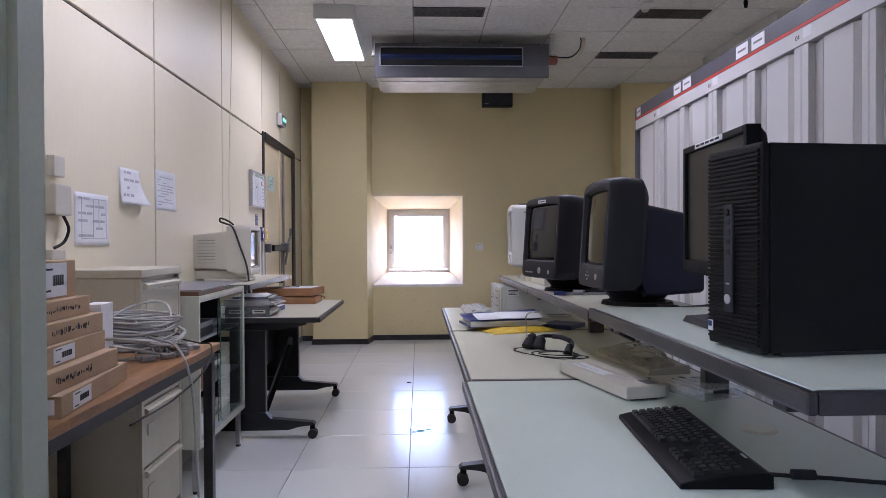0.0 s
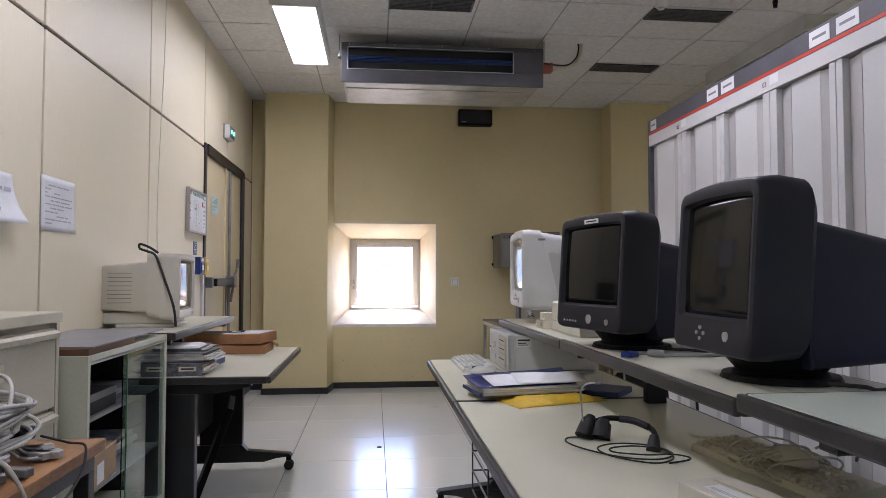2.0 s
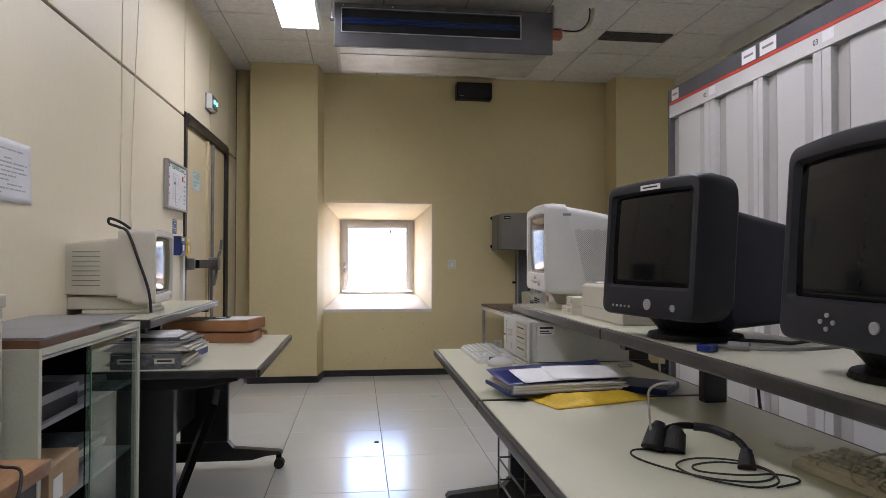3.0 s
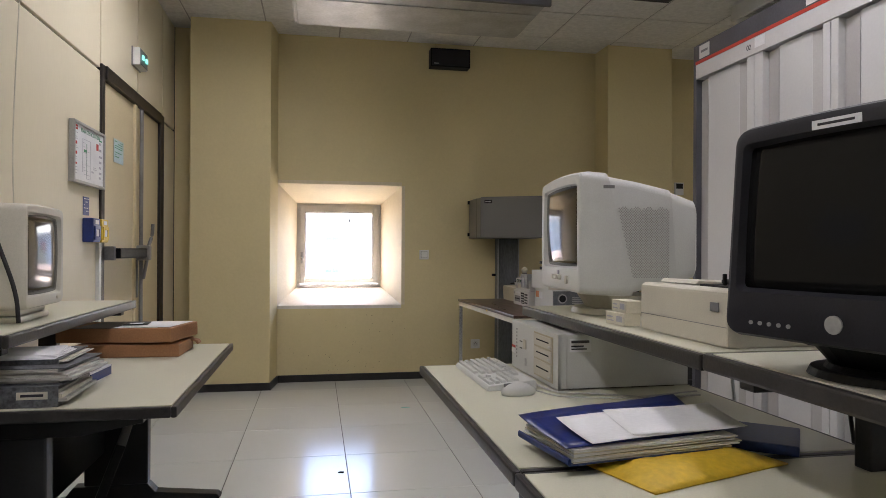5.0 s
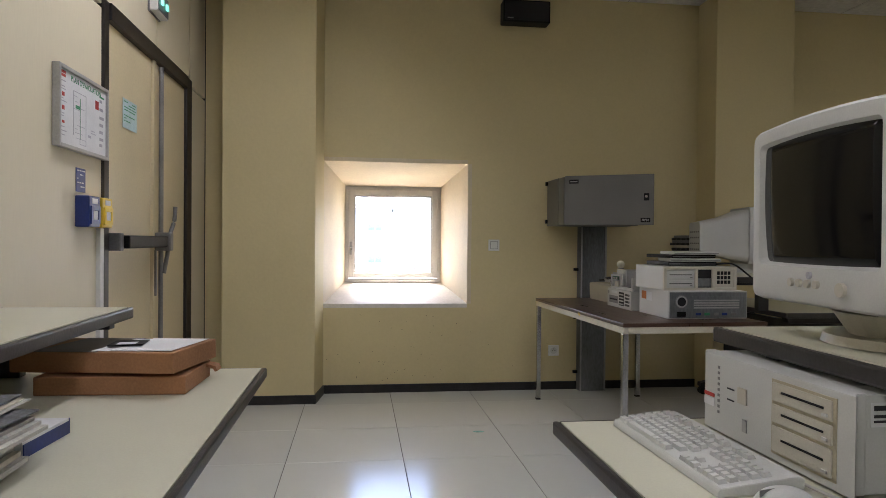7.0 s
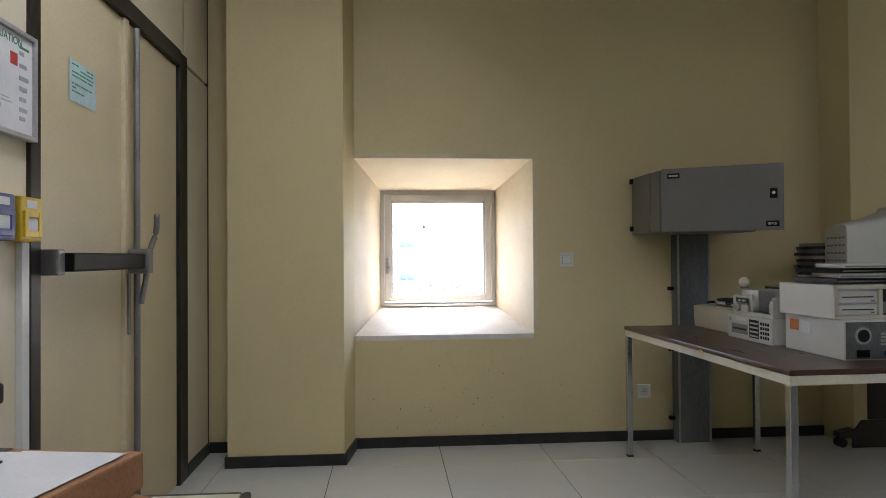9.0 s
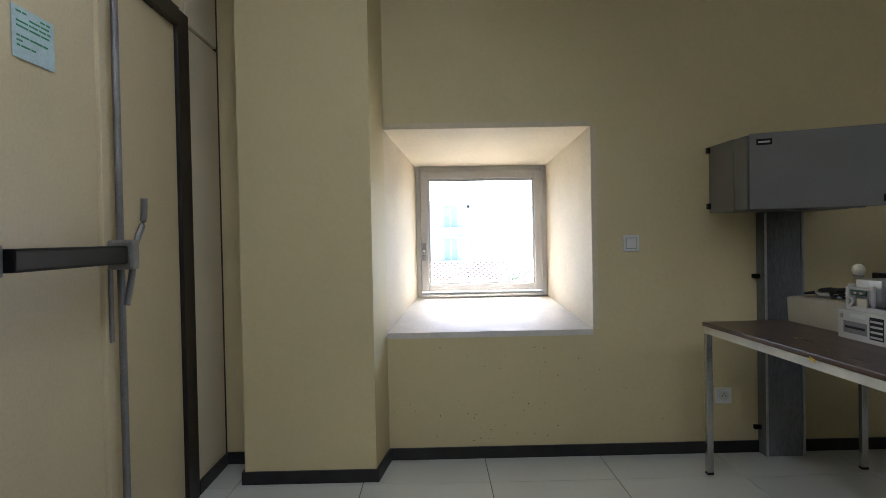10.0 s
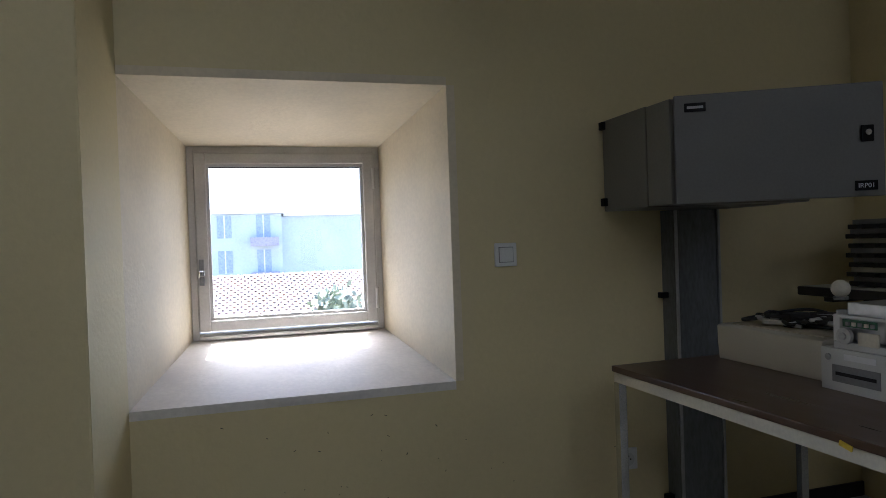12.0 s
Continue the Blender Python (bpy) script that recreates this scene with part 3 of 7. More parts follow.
box("door_frame", M_DBROWN, door, X_W - 0.05, X_W + 0.022, d0 + 0.05, d1 - 0.12, dz - 0.075, dz, 0.003)
leaf = box("door_leaf", M_DOOR, door, X_W - 0.045, X_W - 0.003, d0 + 0.053, 6.925, 0.008, dz - 0.078, 0.003)
box("door_leaf", M_DOOR, door, X_W - 0.045, X_W - 0.003, 6.975, d1 - 0.123, 0.008, dz - 0.078, 0.003)
box("meeting_stile", M_DOOR, door, X_W - 0.03, X_W + 0.012, 6.926, 6.974, 0.008, dz - 0.078, 0.004)
box("bar_end", M_HANDLE, leaf, X_W - 0.003, X_W + 0.06, 6.285, 6.33, 1.085, 1.165, 0.006)
box("push_bar", M_BLACKPL, leaf, X_W + 0.035, X_W + 0.085, 6.33, 6.94, 1.095, 1.155, 0.008, "black push bar")
box("bar_head", M_HANDLE, leaf, X_W + 0.013, X_W + 0.10, 6.94, 6.995, 1.075, 1.175, 0.01)
rod("lock_rod", M_HANDLE, leaf, (X_W + 0.03, 7.002, 0.02), (X_W + 0.03, 7.002, dz - 0.10), 0.013)
tube("lever", M_HANDLE, leaf, [(X_W + 0.045, 7.005, 0.95), (X_W + 0.06, 7.015, 1.05), (X_W + 0.07, 7.03, 1.16), (X_W + 0.085, 7.06, 1.24), (X_W + 0.09, 7.06, 1.32)], 0.012)
box("pull_plate", M_HANDLE, leaf, X_W + 0.013, X_W + 0.022, 6.94, 6.965, 0.83, 1.08, 0.003)
nt_ = thing("door_notice", on_west(6.484, 1.668, -0.001), "pale blue printed paper notice taped on the door", "notice")
box("sheet", M_NOTICE, nt_, 0, 0.2, -0.002, -0.0008, 0, 0.14)
quad_bars("print", M_INKG, nt_, sheet_bars(0.2, 0.14, 9, 4), pose(0, -0.0022, 0))

# ---- things on the west wall ----
ex = thing("exit_sign", pose(X_W, 6.955, 2.405), "white emergency exit light box with a green lamp", "exit sign")
box("back_plate", M_CABLEG, ex, 0.0, 0.008, -0.102, 0.102, -0.062, 0.062, 0.002)
box("body", M_WHITE, ex, 0.0082, 0.05, -0.098, 0.098, -0.058, 0.058, 0.006)
box("face", M_DUCT, ex, 0.0502, 0.054, -0.09, 0.09, -0.05, 0.05, 0.001, "dull grey-green face")
for y in (-0.045, 0.045):
    box("lens", M_LEDG, ex, 0.0542, 0.066, y - 0.017, y + 0.017, -0.016, 0.016, 0.004, "glowing green lens")

ev = thing("evacuation_plan", on_west(5.744, 1.478), "framed white evacuation plan with coloured print", "wall sign")
W_, H_ = 0.484, 0.305
frame_of("frame", ev, M_SILVER, 0, W_, 0, H_, 0.014, -0.03, -0.001)
box("sheet", M_PAPER, ev, 0.0145, W_ - 0.0145, -0.02, -0.002, 0.0145, H_ - 0.0145)
fm = pose(0, -0.0205, 0)
writing("title", "PLAN D'EVACUATION", M_INKG, ev, fm @ Matrix.Translation((W_ * 0.55, 0, H_ - 0.045)) @ pose(0, 0, 0, 90), 0.030, align="CENTER")
r = random.Random(8)
quad_bars("plan_lines", M_INK, ev, [(0.14, 0.142, 0.06, 0.23), (0.14, 0.26, 0.228, 0.23), (0.258, 0.26, 0.03, 0.23), (0.2, 0.26, 0.03, 0.032), (0.2, 0.202, 0.03, 0.16), (0.14, 0.2, 0.16, 0.162)]
          + [(0.145 + r.random() * 0.1, 0.15 + r.random() * 0.11, z, z + 0.002) for z in (0.05, 0.07, 0.085, 0.1, 0.12, 0.14, 0.17, 0.19, 0.21)], fm)
for bar in [(0.03, 0.07, 0.262, 0.272), (0.03, 0.07, 0.275, 0.285), (0.04, 0.06, 0.19, 0.205), (0.04, 0.06, 0.14, 0.155), (0.04, 0.06, 0.09, 0.1), (0.355, 0.39, 0.20, 0.235)]:
    quad_bars("red_mark", M_INKR, ev, [bar], fm)
for bar in ([(0.03, 0.03 + r.uniform(0.02, 0.05), z, z + 0.003) for z in (0.045, 0.06, 0.075, 0.115, 0.125, 0.17, 0.18, 0.215, 0.225, 0.245)]
          + [(0.40, 0.40 + r.uniform(0.02, 0.05), z, z + 0.012) for z in (0.05, 0.075, 0.105, 0.135, 0.165, 0.2, 0.235)] + [(0.31, 0.36, 0.09, 0.093), (0.31, 0.35, 0.1, 0.103), (0.28, 0.31, 0.07, 0.08)]):
    quad_bars("note", M_INK, ev, [bar], fm)
for bar in ((0.16, 0.20, 0.165, 0.178), (0.20, 0.205, 0.05, 0.21), (0.40, 0.45, 0.255, 0.262)):
    quad_bars("green_mark", M_INKG, ev, [bar], fm)

tg = thing("alarm_notice", on_west(5.955, 1.325), "small blue printed label above the call points", "notice")
box("sheet", M_BLUE, tg, 0, 0.09, -0.003, -0.0005, 0, 0.095)
quad_bars("print", M_PAPER, tg, sheet_bars(0.09, 0.095, 5, 11, thick=0.3), pose(0, -0.0034, 0))


def call_point(y, z, material, label):
    c = thing("alarm_call_point", on_west(y, z), label, "alarm call point", "alarm call points")
    box("body", material, c, 0, 0.115, -0.055, -0.001, 0, 0.125, 0.006)
    frame_of("bezel", c, material, 0.012, 0.103, 0.012, 0.085, 0.018, -0.062, -0.0551, 0.002)
    box("window", M_PAPER, c, 0.0305, 0.0845, -0.058, -0.0552, 0.031, 0.066)
    box("label_strip", M_PAPER, c, 0.03, 0.085, -0.0568, -0.0552, 0.094, 0.115)


call_point(5.945, 1.185, M_BLUE, "blue alarm call point box with a white window")
call_point(6.085, 1.185, M_YELLOW, "yellow alarm call point box with a white window")
cd = thing("conduit", pose(X_W, 6.18, 0), "white plastic cable conduit below the call points", "conduit")
box("channel", M_WHITE, cd, 0.0, 0.02, -0.02, 0.02, 0, 1.184, 0.003)


def wall_paper(y, z, w, h, material, label, lines, seed, curl=0.0):
    o = thing("paper_sheet", on_west(y, z), label, "paper")
    bm = bmesh.new()
    n = 10
    grid = [[bm.verts.new((w * i / n, -0.002 - curl * (1 - j / n) ** 2 * (0.3 + (i / n) ** 2), h * j / n)) for i in range(n + 1)] for j in range(n + 1)]
    for j in range(n):
        for i in range(n):
            bm.faces.new((grid[j][i], grid[j][i + 1], grid[j + 1][i + 1], grid[j + 1][i]))
    sh = part("sheet", bm, material, o, smooth=True)
    sh.modifiers.new("thickness", "SOLIDIFY").thickness = 0.0006
    bars = sheet_bars(w, h, lines, seed)
    bm = bmesh.new()
    for a, b, c, d in bars:
        off = -0.0032 - curl * (1 - c / h) ** 2 * (0.3 + (b / w) ** 2)
        add_box(bm, a, b, off - 0.0003, off, c, d)
    tagged(part("print", bm, M_INK, o), kind="stuff")
    return o


wall_paper(3.331, 1.36, 0.225, 0.175, M_PAPER, "white paper sheet curling off the partition", 4, 1, 0.05)
wall_paper(3.763, 1.354, 0.29, 0.215, M_PAPER, "white printed list taped on the partition", 12, 2, 0.006)
ps = wall_paper(2.917, 1.162, 0.30, 0.225, M_PAPER, "white printed plan taped on the partition", 6, 3, 0.004)
quad_bars("plan_lines", M_INK, ps, [(0.05, 0.27, 0.03, 0.033), (0.05, 0.27, 0.2, 0.203), (0.05, 0.053, 0.03, 0.2), (0.267, 0.27, 0.03, 0.2), (0.15, 0.153, 0.03, 0.2), (0.2, 0.203, 0.08, 0.2)], pose(0, -0.0075, 0))

th = thing("wall_controller", on_west(2.70, 1.28), "beige wall controller box with a black cable", "controller")
box("body", M_BEIGE, th, 0, 0.12, -0.045, -0.001, 0, 0.12, 0.008)
box("junction", M_BEIGE, th, 0.02, 0.10, -0.03, -0.001, 0.15, 0.23, 0.005)
tube("cable", M_RUBBER, th, [(0.08, -0.03, 0.002), (0.10, -0.04, -0.05), (0.085, -0.03, -0.10), (0.05, -0.01, -0.125)], 0.006)
box("socket", M_BEIGE, th, 0.0, 0.10, -0.03, -0.001, -0.26, -0.13, 0.006)
hc = thing("wall_wire", pose(X_W, 5.13, 0), "thin pale wire hanging down the partition", "wire")
tube("strand", M_PAPERY, hc, [(0.012, 0.10, Z_C), (0.014, 0.07, 2.5), (0.012, 0.02, 2.0), (0.014, -0.02, 1.5), (0.016, 0.03, 1.0)], 0.0025, 5)

# ---- things on the north wall ----
sp = thing("wall_speaker", pose(0.833, Y_N, 2.785), "black wall-mounted loudspeaker box", "loudspeaker")
box("cabinet", M_BLACKPL, sp, 0, 0.36, -0.12, -0.002, 0, 0.165, 0.008)
box("grille", M_CHAR, sp, 0.012, 0.348, -0.126, -0.1201, 0.012, 0.153, 0.003)
box("badge", M_SILVER, sp, 0.03, 0.075, -0.128, -0.1262, 0.022, 0.03)
sw = thing("light_switch", pose(0.80, Y_N, 1.113), "white square wall light switch", "light switch")
box("plate", M_WHITE, sw, -0.043, 0.043, -0.012, -0.001, -0.043, 0.043, 0.005)
# grey plate that stands in for the shadow line round the rocker
box("gap", M_CABLEG, sw, -0.0285, 0.0285, -0.0128, -0.0121, -0.0285, 0.0285)
box("rocker", M_WHITE, sw, -0.026, 0.026, -0.017, -0.0129, -0.026, 0.026, 0.003)
so = thing("power_socket", pose(1.277, Y_N, 0.302), "white round-holed wall power socket", "power socket")
box("plate", M_WHITE, so, -0.042, 0.042, -0.012, -0.001, -0.042, 0.042, 0.005)
rod("well", M_LGREY, so, (0, -0.0121, 0), (0, -0.015, 0), 0.026, 20)
for x, z in ((-0.009, 0), (0.009, 0), (0, 0.012)):
    rod("hole", M_HOLE, so, (x, -0.0151, z), (x, -0.0158, z), 0.0035, 8)
kb_ = thing("room_thermostat", pose(3.29, Y_N, 1.70), "white wall thermostat with a dark display", "thermostat")
box("body", M_WHITE, kb_, -0.045, 0.045, -0.03, -0.001, 0, 0.12, 0.005)
box("display", M_HOLE, kb_, -0.035, 0.035, -0.032, -0.0301, 0.06, 0.11)

# grey wall cabinet, its door ajar, above the steel trunking
gc = thing("wall_cabinet", pose(1.215, 0, 1.262), "grey enamelled steel wall cabinet with its door ajar", "cabinet")
box("body", M_GREYBOX, gc, 0, 0.56, 7.90, Y_N - 0.003, 0, 0.345, 0.004)
box("rim", M_GREYBOX, gc, 0.002, 0.558, 7.765, 7.897, 0.002, 0.343, 0.006)
gd = prism("door", M_GREYBOX, gc, [(0, 0), (0.60, 0), (0.60, 0.02), (0.0, 0.02)], "z", 0.0, 0.345, "", 0.003)
gd.matrix_basis = pose(0.0, 7.735, 0, 0, 0, -28)
box("lock", M_BLACKPL, gd, 0.535, 0.57, -0.008, -0.001, 0.165, 0.215, 0.003, "black lock plate")
rod("key", M_CHROME, gd, (0.552, -0.0081, 0.192), (0.552, -0.016, 0.192), 0.009)
box("name_plate", M_BLACKPL, gd, 0.515, 0.578, -0.005, -0.001, 0.018, 0.048, 0.002, "black name plate")
writing("plate_text", "IRP01", M_PAPER, gd, Matrix.Translation((0.5465, -0.0053, 0.026)) @ pose(0, 0, 0, 90), 0.02, align="CENTER")
box("maker_plate", M_BLACKPL, gd, 0.03, 0.095, -0.004, -0.001, 0.29, 0.318, 0.002, "black maker's plate")
quad_bars("plate_bar", M_SILVER, gd, [(0.038, 0.087, 0.30, 0.308)], pose(0, -0.0045, 0))
for z in (0.02, 0.31):
    box("bracket", M_BLACKPL, gc, -0.016, -0.0005, Y_N - 0.03, Y_N - 0.004, z, z + 0.03, 0.002)
tr = thing("cable_trunking", pose(1.46, Y_N, 0), "tall grey steel cable trunking standing on the floor", "trunking")
prism("channel", M_DUCT, tr, [(0.0, -0.001), (0.0, -0.085), (0.205, -0.085), (0.205, -0.001)], "z", 0.0, 1.26, "", 0.003)
for x in (0.001, 0.192):
    box("flange", M_STEEL, tr, x, x + 0.012, -0.094, -0.0855, 0.0, 1.258, 0.003)
for z in (0.13, 0.55, 0.92):
    box("clip", M_BLACKPL, tr, -0.035, -0.001, -0.045, -0.02, z, z + 0.022, 0.003)
for z in (0.2, 0.5, 0.85, 1.1):
    rod("bolt", M_COPPER, tr, (0.206, -0.05, z), (0.214, -0.05, z), 0.008, 8)

# ---- air handling unit under the ceiling ----
ac = thing("air_conditioner", pose(-0.31, 6.07, 2.63), "dark grey ducted air conditioning unit hung from the ceiling", "air conditioner")
AW = 1.545
box("top_rail", M_RACKD, ac, 0, AW, 0, 0.03, 0.265, 0.30, 0.003)
box("bottom_rail", M_RACKD, ac, 0, AW, 0, 0.03, 0.0, 0.10, 0.003)
box("side_rail", M_RACKD, ac, 0, 0.05, 0, 0.03, 0.1002, 0.2648, 0.002)
box("side_rail", M_RACKD, ac, 1.31, AW, 0, 0.03, 0.1002, 0.2648, 0.002)
box("casing", M_STEEL, ac, 0.005, AW - 0.005, 0.031, 0.70, 0.03, 0.295, 0.006)
box("slot_back", M_HOLE, ac, 0.051, 1.309, 0.024, 0.0305, 0.101, 0.264)
for z in (0.165, 0.176, 0.187, 0.198):
    box("coil_fin", M_BLUED, ac, 0.052, 1.308, 0.012, 0.0235, z, z + 0.006)
frame_of("slot_trim", ac, M_STEEL, 0.046, 1.314, 0.096, 0.268, 0.006, -0.006, -0.0005, 0.001)
box("drain_tray", M_STEEL, ac, 0.03, AW - 0.03, 0.04, 0.68, 0.012, 0.0295, 0.004, "bare steel drain tray")
box("tray_rib", M_STEEL, ac, 0.031, AW - 0.031, 0.20, 0.215, 0.006, 0.0115, 0.002)
for x in (0.06, 0.40, 0.76, 1.12, 1.48):
    rod("screw", M_CHROME, ac, (x, -0.001, 0.283), (x, -0.006, 0.283), 0.006, 8)
for x in (-0.02, AW + 0.03):
    rod("hanger_rod", M_STEEL, ac, (x, 0.10, 0.22), (x, 0.10, 0.389), 0.006 if x < 0 else 0.012, 8)
    box("hanger_lug", M_RACKD, ac, min(x, AW if x > 0 else x) - 0.012, x + 0.03 if x < 0 else x + 0.014, 0.08, 0.12, 0.21, 0.219)
box("drain_pump", M_COPPER, ac, AW + 0.002, AW + 0.09, 0.05, 0.12, 0.14, 0.21, 0.006, "red-brown drain fitting")
tube("pipe", M_PAPERY, ac, [(AW + 0.08, 0.09, 0.175), (AW + 0.2, 0.1, 0.185), (AW + 0.30, 0.12, 0.24), (AW + 0.34, 0.12, 0.34), (AW + 0.34, 0.12, 0.389)], 0.015, 8)
tube("cable", M_RUBBER, ac, [(AW + 0.02, 0.05, 0.20), (AW + 0.2, 0.07, 0.20), (AW + 0.29, 0.1, 0.27), (AW + 0.315, 0.11, 0.35), (AW + 0.31, 0.11, 0.389)], 0.006, 6)

sd = thing("smoke_detector", pose(1.83, 5.27, Z_C), "white round ceiling smoke detector", "smoke detector")
rod("base", M_WHITE, sd, (0, 0, -0.001), (0, 0, -0.03), 0.06, 24)
rod("head", M_WHITE, sd, (0, 0, -0.0301), (0, 0, -0.065), 0.045, 24, "", 0.03)
rod("cap", M_LGREY, sd, (0, 0, -0.0651), (0, 0, -0.075), 0.022, 16)
hk = thing("ceiling_sensor", pose(2.57, 5.17, Z_C), "small dark sensor hanging from the ceiling", "sensor")
rod("stem", M_BLACKPL, hk, (0, 0, -0.001), (0, 0, -0.03), 0.012, 12)
rod("bulb", M_BLACKPL, hk, (0, 0, -0.0301), (0, 0, -0.075), 0.018, 12, "", 0.012)

# ---- row of equipment racks ----
XR = 1.81
rk = thing("equipment_rack_row", pose(XR, 0, 0), "long row of white panelled equipment racks with a red stripe", "equipment rack")
Y1R, Y0R = 5.47, -1.9
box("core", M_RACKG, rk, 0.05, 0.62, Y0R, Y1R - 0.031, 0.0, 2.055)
box("end_frame", M_RACKD, rk, 0.0, 0.64, Y1R - 0.03, Y1R, 0.0, 2.236, 0.004)
box("top_band", M_RACKD, rk, -0.004, 0.62, Y0R, Y1R - 0.0305, 2.148, 2.234, 0.003)
box("red_stripe", M_RED, rk, -0.006, 0.30, Y0R, Y1R - 0.0305, 2.132, 2.1475)
box("number_strip", M_RACKW, rk, -0.004, 0.30, Y0R, Y1R - 0.0305, 2.056, 2.1315, 0.002)
PR = 0.460
for k in range(-1, 14):
    yc = 4.962 - PR * k                      # middle of a post
    hw = 0.056 if k % 2 == 0 else 0.040
    nw = 0.040 if k % 2 == 0 else 0.056
    if k >= 0:
        box("post", M_RACKW, rk, 0.0, 0.049, yc + 0.002, yc + hw, 0.0, 2.054, 0.003)
        box("post", M_RACKW, rk, 0.0, 0.049, yc - hw, yc - 0.002, 0.0, 2.054, 0.003)
    lo, hi = yc - PR + nw, yc - hw
    if k == -1:
        hi = Y1R - 0.032
    a, b = lo + 0.07, hi - 0.095
    if k == -1:
        b = hi - 0.09
    box("panel", M_RACKW, rk, 0.012, 0.049, a, b, 0.0, 2.05, 0.004)
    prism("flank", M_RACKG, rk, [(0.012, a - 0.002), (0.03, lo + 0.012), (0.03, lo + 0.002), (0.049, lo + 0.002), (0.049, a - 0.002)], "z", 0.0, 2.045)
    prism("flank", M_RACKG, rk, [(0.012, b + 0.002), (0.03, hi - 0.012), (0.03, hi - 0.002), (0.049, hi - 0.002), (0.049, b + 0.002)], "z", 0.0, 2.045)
TE = Matrix(((0, 0, -1, 0), (-1, 0, 0, 0), (0, 1, 0, 0), (0, 0, 0, 1)))      # writing that faces west
for num, y in (("02", 4.986), ("03", 4.06), ("04", 3.13), ("05", 2.2)):
    writing("number", num, M_INKD, rk, Matrix.Translation((-0.0046, y + 0.03, 2.083)) @ TE, 0.034)
    box("sticker", M_PAPER, rk, -0.0052, -0.0042, y - 0.10, y - 0.03, 2.08, 2.125)
for y, ww in ((5.36, 0.09), (4.57, 0.12), (4.41, 0.13), (3.67, 0.13), (3.50, 0.13), (2.75, 0.13), (2.58, 0.13)):
    box("name_label", M_PAPER if y < 5 else M_LGREY, rk, -0.0055, -0.0042, y - ww / 2, y + ww / 2, 2.155, 2.222)
    box("label_print", M_CABLEG, rk, -0.0062, -0.0056, y - ww * 0.34, y + ww * 0.34, 2.183, 2.195)


# ---- two-tier computer desks ----
def desk(m, label, L=1.2, D=0.80, ZL=0.73, UX=0.39, UD=0.81, ZU=0.945, feet=(0.10, 1.01), panel=False, legs=None, face=None):
    """A desk whose front is at x = 0 and which runs along y; the upper tier stands from UX to UD."""
    o = thing("computer_desk", m, label, "desk", "two-tier computer desks")
    T, E = 0.028, 0.016

    def top(name, x0, x1, z, thick):
        t = box(name, face or M_DESKTOP, o, x0 + E, x1 - E, E, L - E, z - thick, z, 0.0, "pale laminate top, cool daylight tinted in" if face else "pale green-cream laminate top")
        box("edging", M_EDGE, t, x0, x0 + E, 0.0, L, z - thick - 0.004, z - 0.001, 0.006)
        box("edging", M_EDGE, t, x1 - E, x1, 0.0, L, z - thick - 0.004, z - 0.001, 0.006)
        box("edging", M_EDGE, t, x0 + E, x1 - E, 0.0, E, z - thick - 0.004, z - 0.001, 0.005)
        box("edging", M_EDGE, t, x0 + E, x1 - E, L - E, L, z - thick - 0.004, z - 0.001, 0.005)
    top("lower_top", 0.0, D, ZL, T)
    top("upper_top", UX, UD, ZU, T + 0.004)
    for y in legs or feet:
        prism("foot", M_BLACKMET, o, [(0.035, 0.085), (0.05, 0.10), (0.30, 0.125), (0.33, 0.16), (0.62, 0.16), (0.66, 0.11), (0.76, 0.09), (0.76, 0.06), (0.68, 0.055), (0.20, 0.055), (0.13, 0.075)], "y", y - 0.03, y + 0.03, "", 0.004)
        box("column", M_BLACKMET, o, 0.33, 0.58, y - 0.025, y + 0.025, 0.1605, ZL - T - 0.05, 0.006)
        prism("bracket", M_BLACKMET, o, [(0.09, ZL - T - 0.0045), (0.09, ZL - T - 0.02), (0.25, ZL - T - 0.0495), (0.70, ZL - T - 0.0495), (0.72, ZL - T - 0.0045)], "y", y - 0.028, y + 0.028, "", 0.003)
        box("riser", M_BLACKMET, o, UX + 0.28, UX + 0.35, y - 0.02, y + 0.02, ZL + 0.0005, ZU - T - 0.030, 0.004)
        box("arm", M_BLACKMET, o, UX + 0.03, UD - 0.03, y - 0.022, y + 0.022, ZU - T - 0.0295, ZU - T - 0.0085, 0.004)
        for x in (0.055, 0.735):
            c = rod("caster", M_RUBBER, o, (x, y - 0.024, 0.029), (x, y - 0.006, 0.029), 0.028, 16, "black twin-wheel caster")
            rod("wheel", M_RUBBER, c, (x, y + 0.006, 0.029), (x, y + 0.024, 0.029), 0.028, 16)
            box("fork", M_BLACKPL, c, x - 0.012, x + 0.018, y - 0.0055, y + 0.0055, 0.02, 0.084, 0.003)
    box("crossbar", M_BLACKMET, o, 0.50, 0.53, feet[0] + 0.0255, feet[1] - 0.0255, 0.42 if not panel else 0.30, ZL - T - 0.06, 0.004)
    return o


DL = "pale laminate two-tier computer desk on black cantilever legs with casters"
desk(pose(0.222, 3.452, 0), DL, L=1.195, ZU=0.945, legs=(1.01,))
desk(pose(0.222, 2.257, 0), DL, L=1.19, ZU=0.948, feet=(0.10, 1.09), legs=(1.09,))
# the tops of this desk carry the cool daylight in their colour
desk(pose(0.207, 1.04, 0), "daylight-tinted pale laminate two-tier computer desk on black cantilever legs with casters", L=1.212, D=0.815, UX=0.405, UD=0.825, ZU=0.960, feet=(0.13, 1.0), face=M_DESKCOOL)
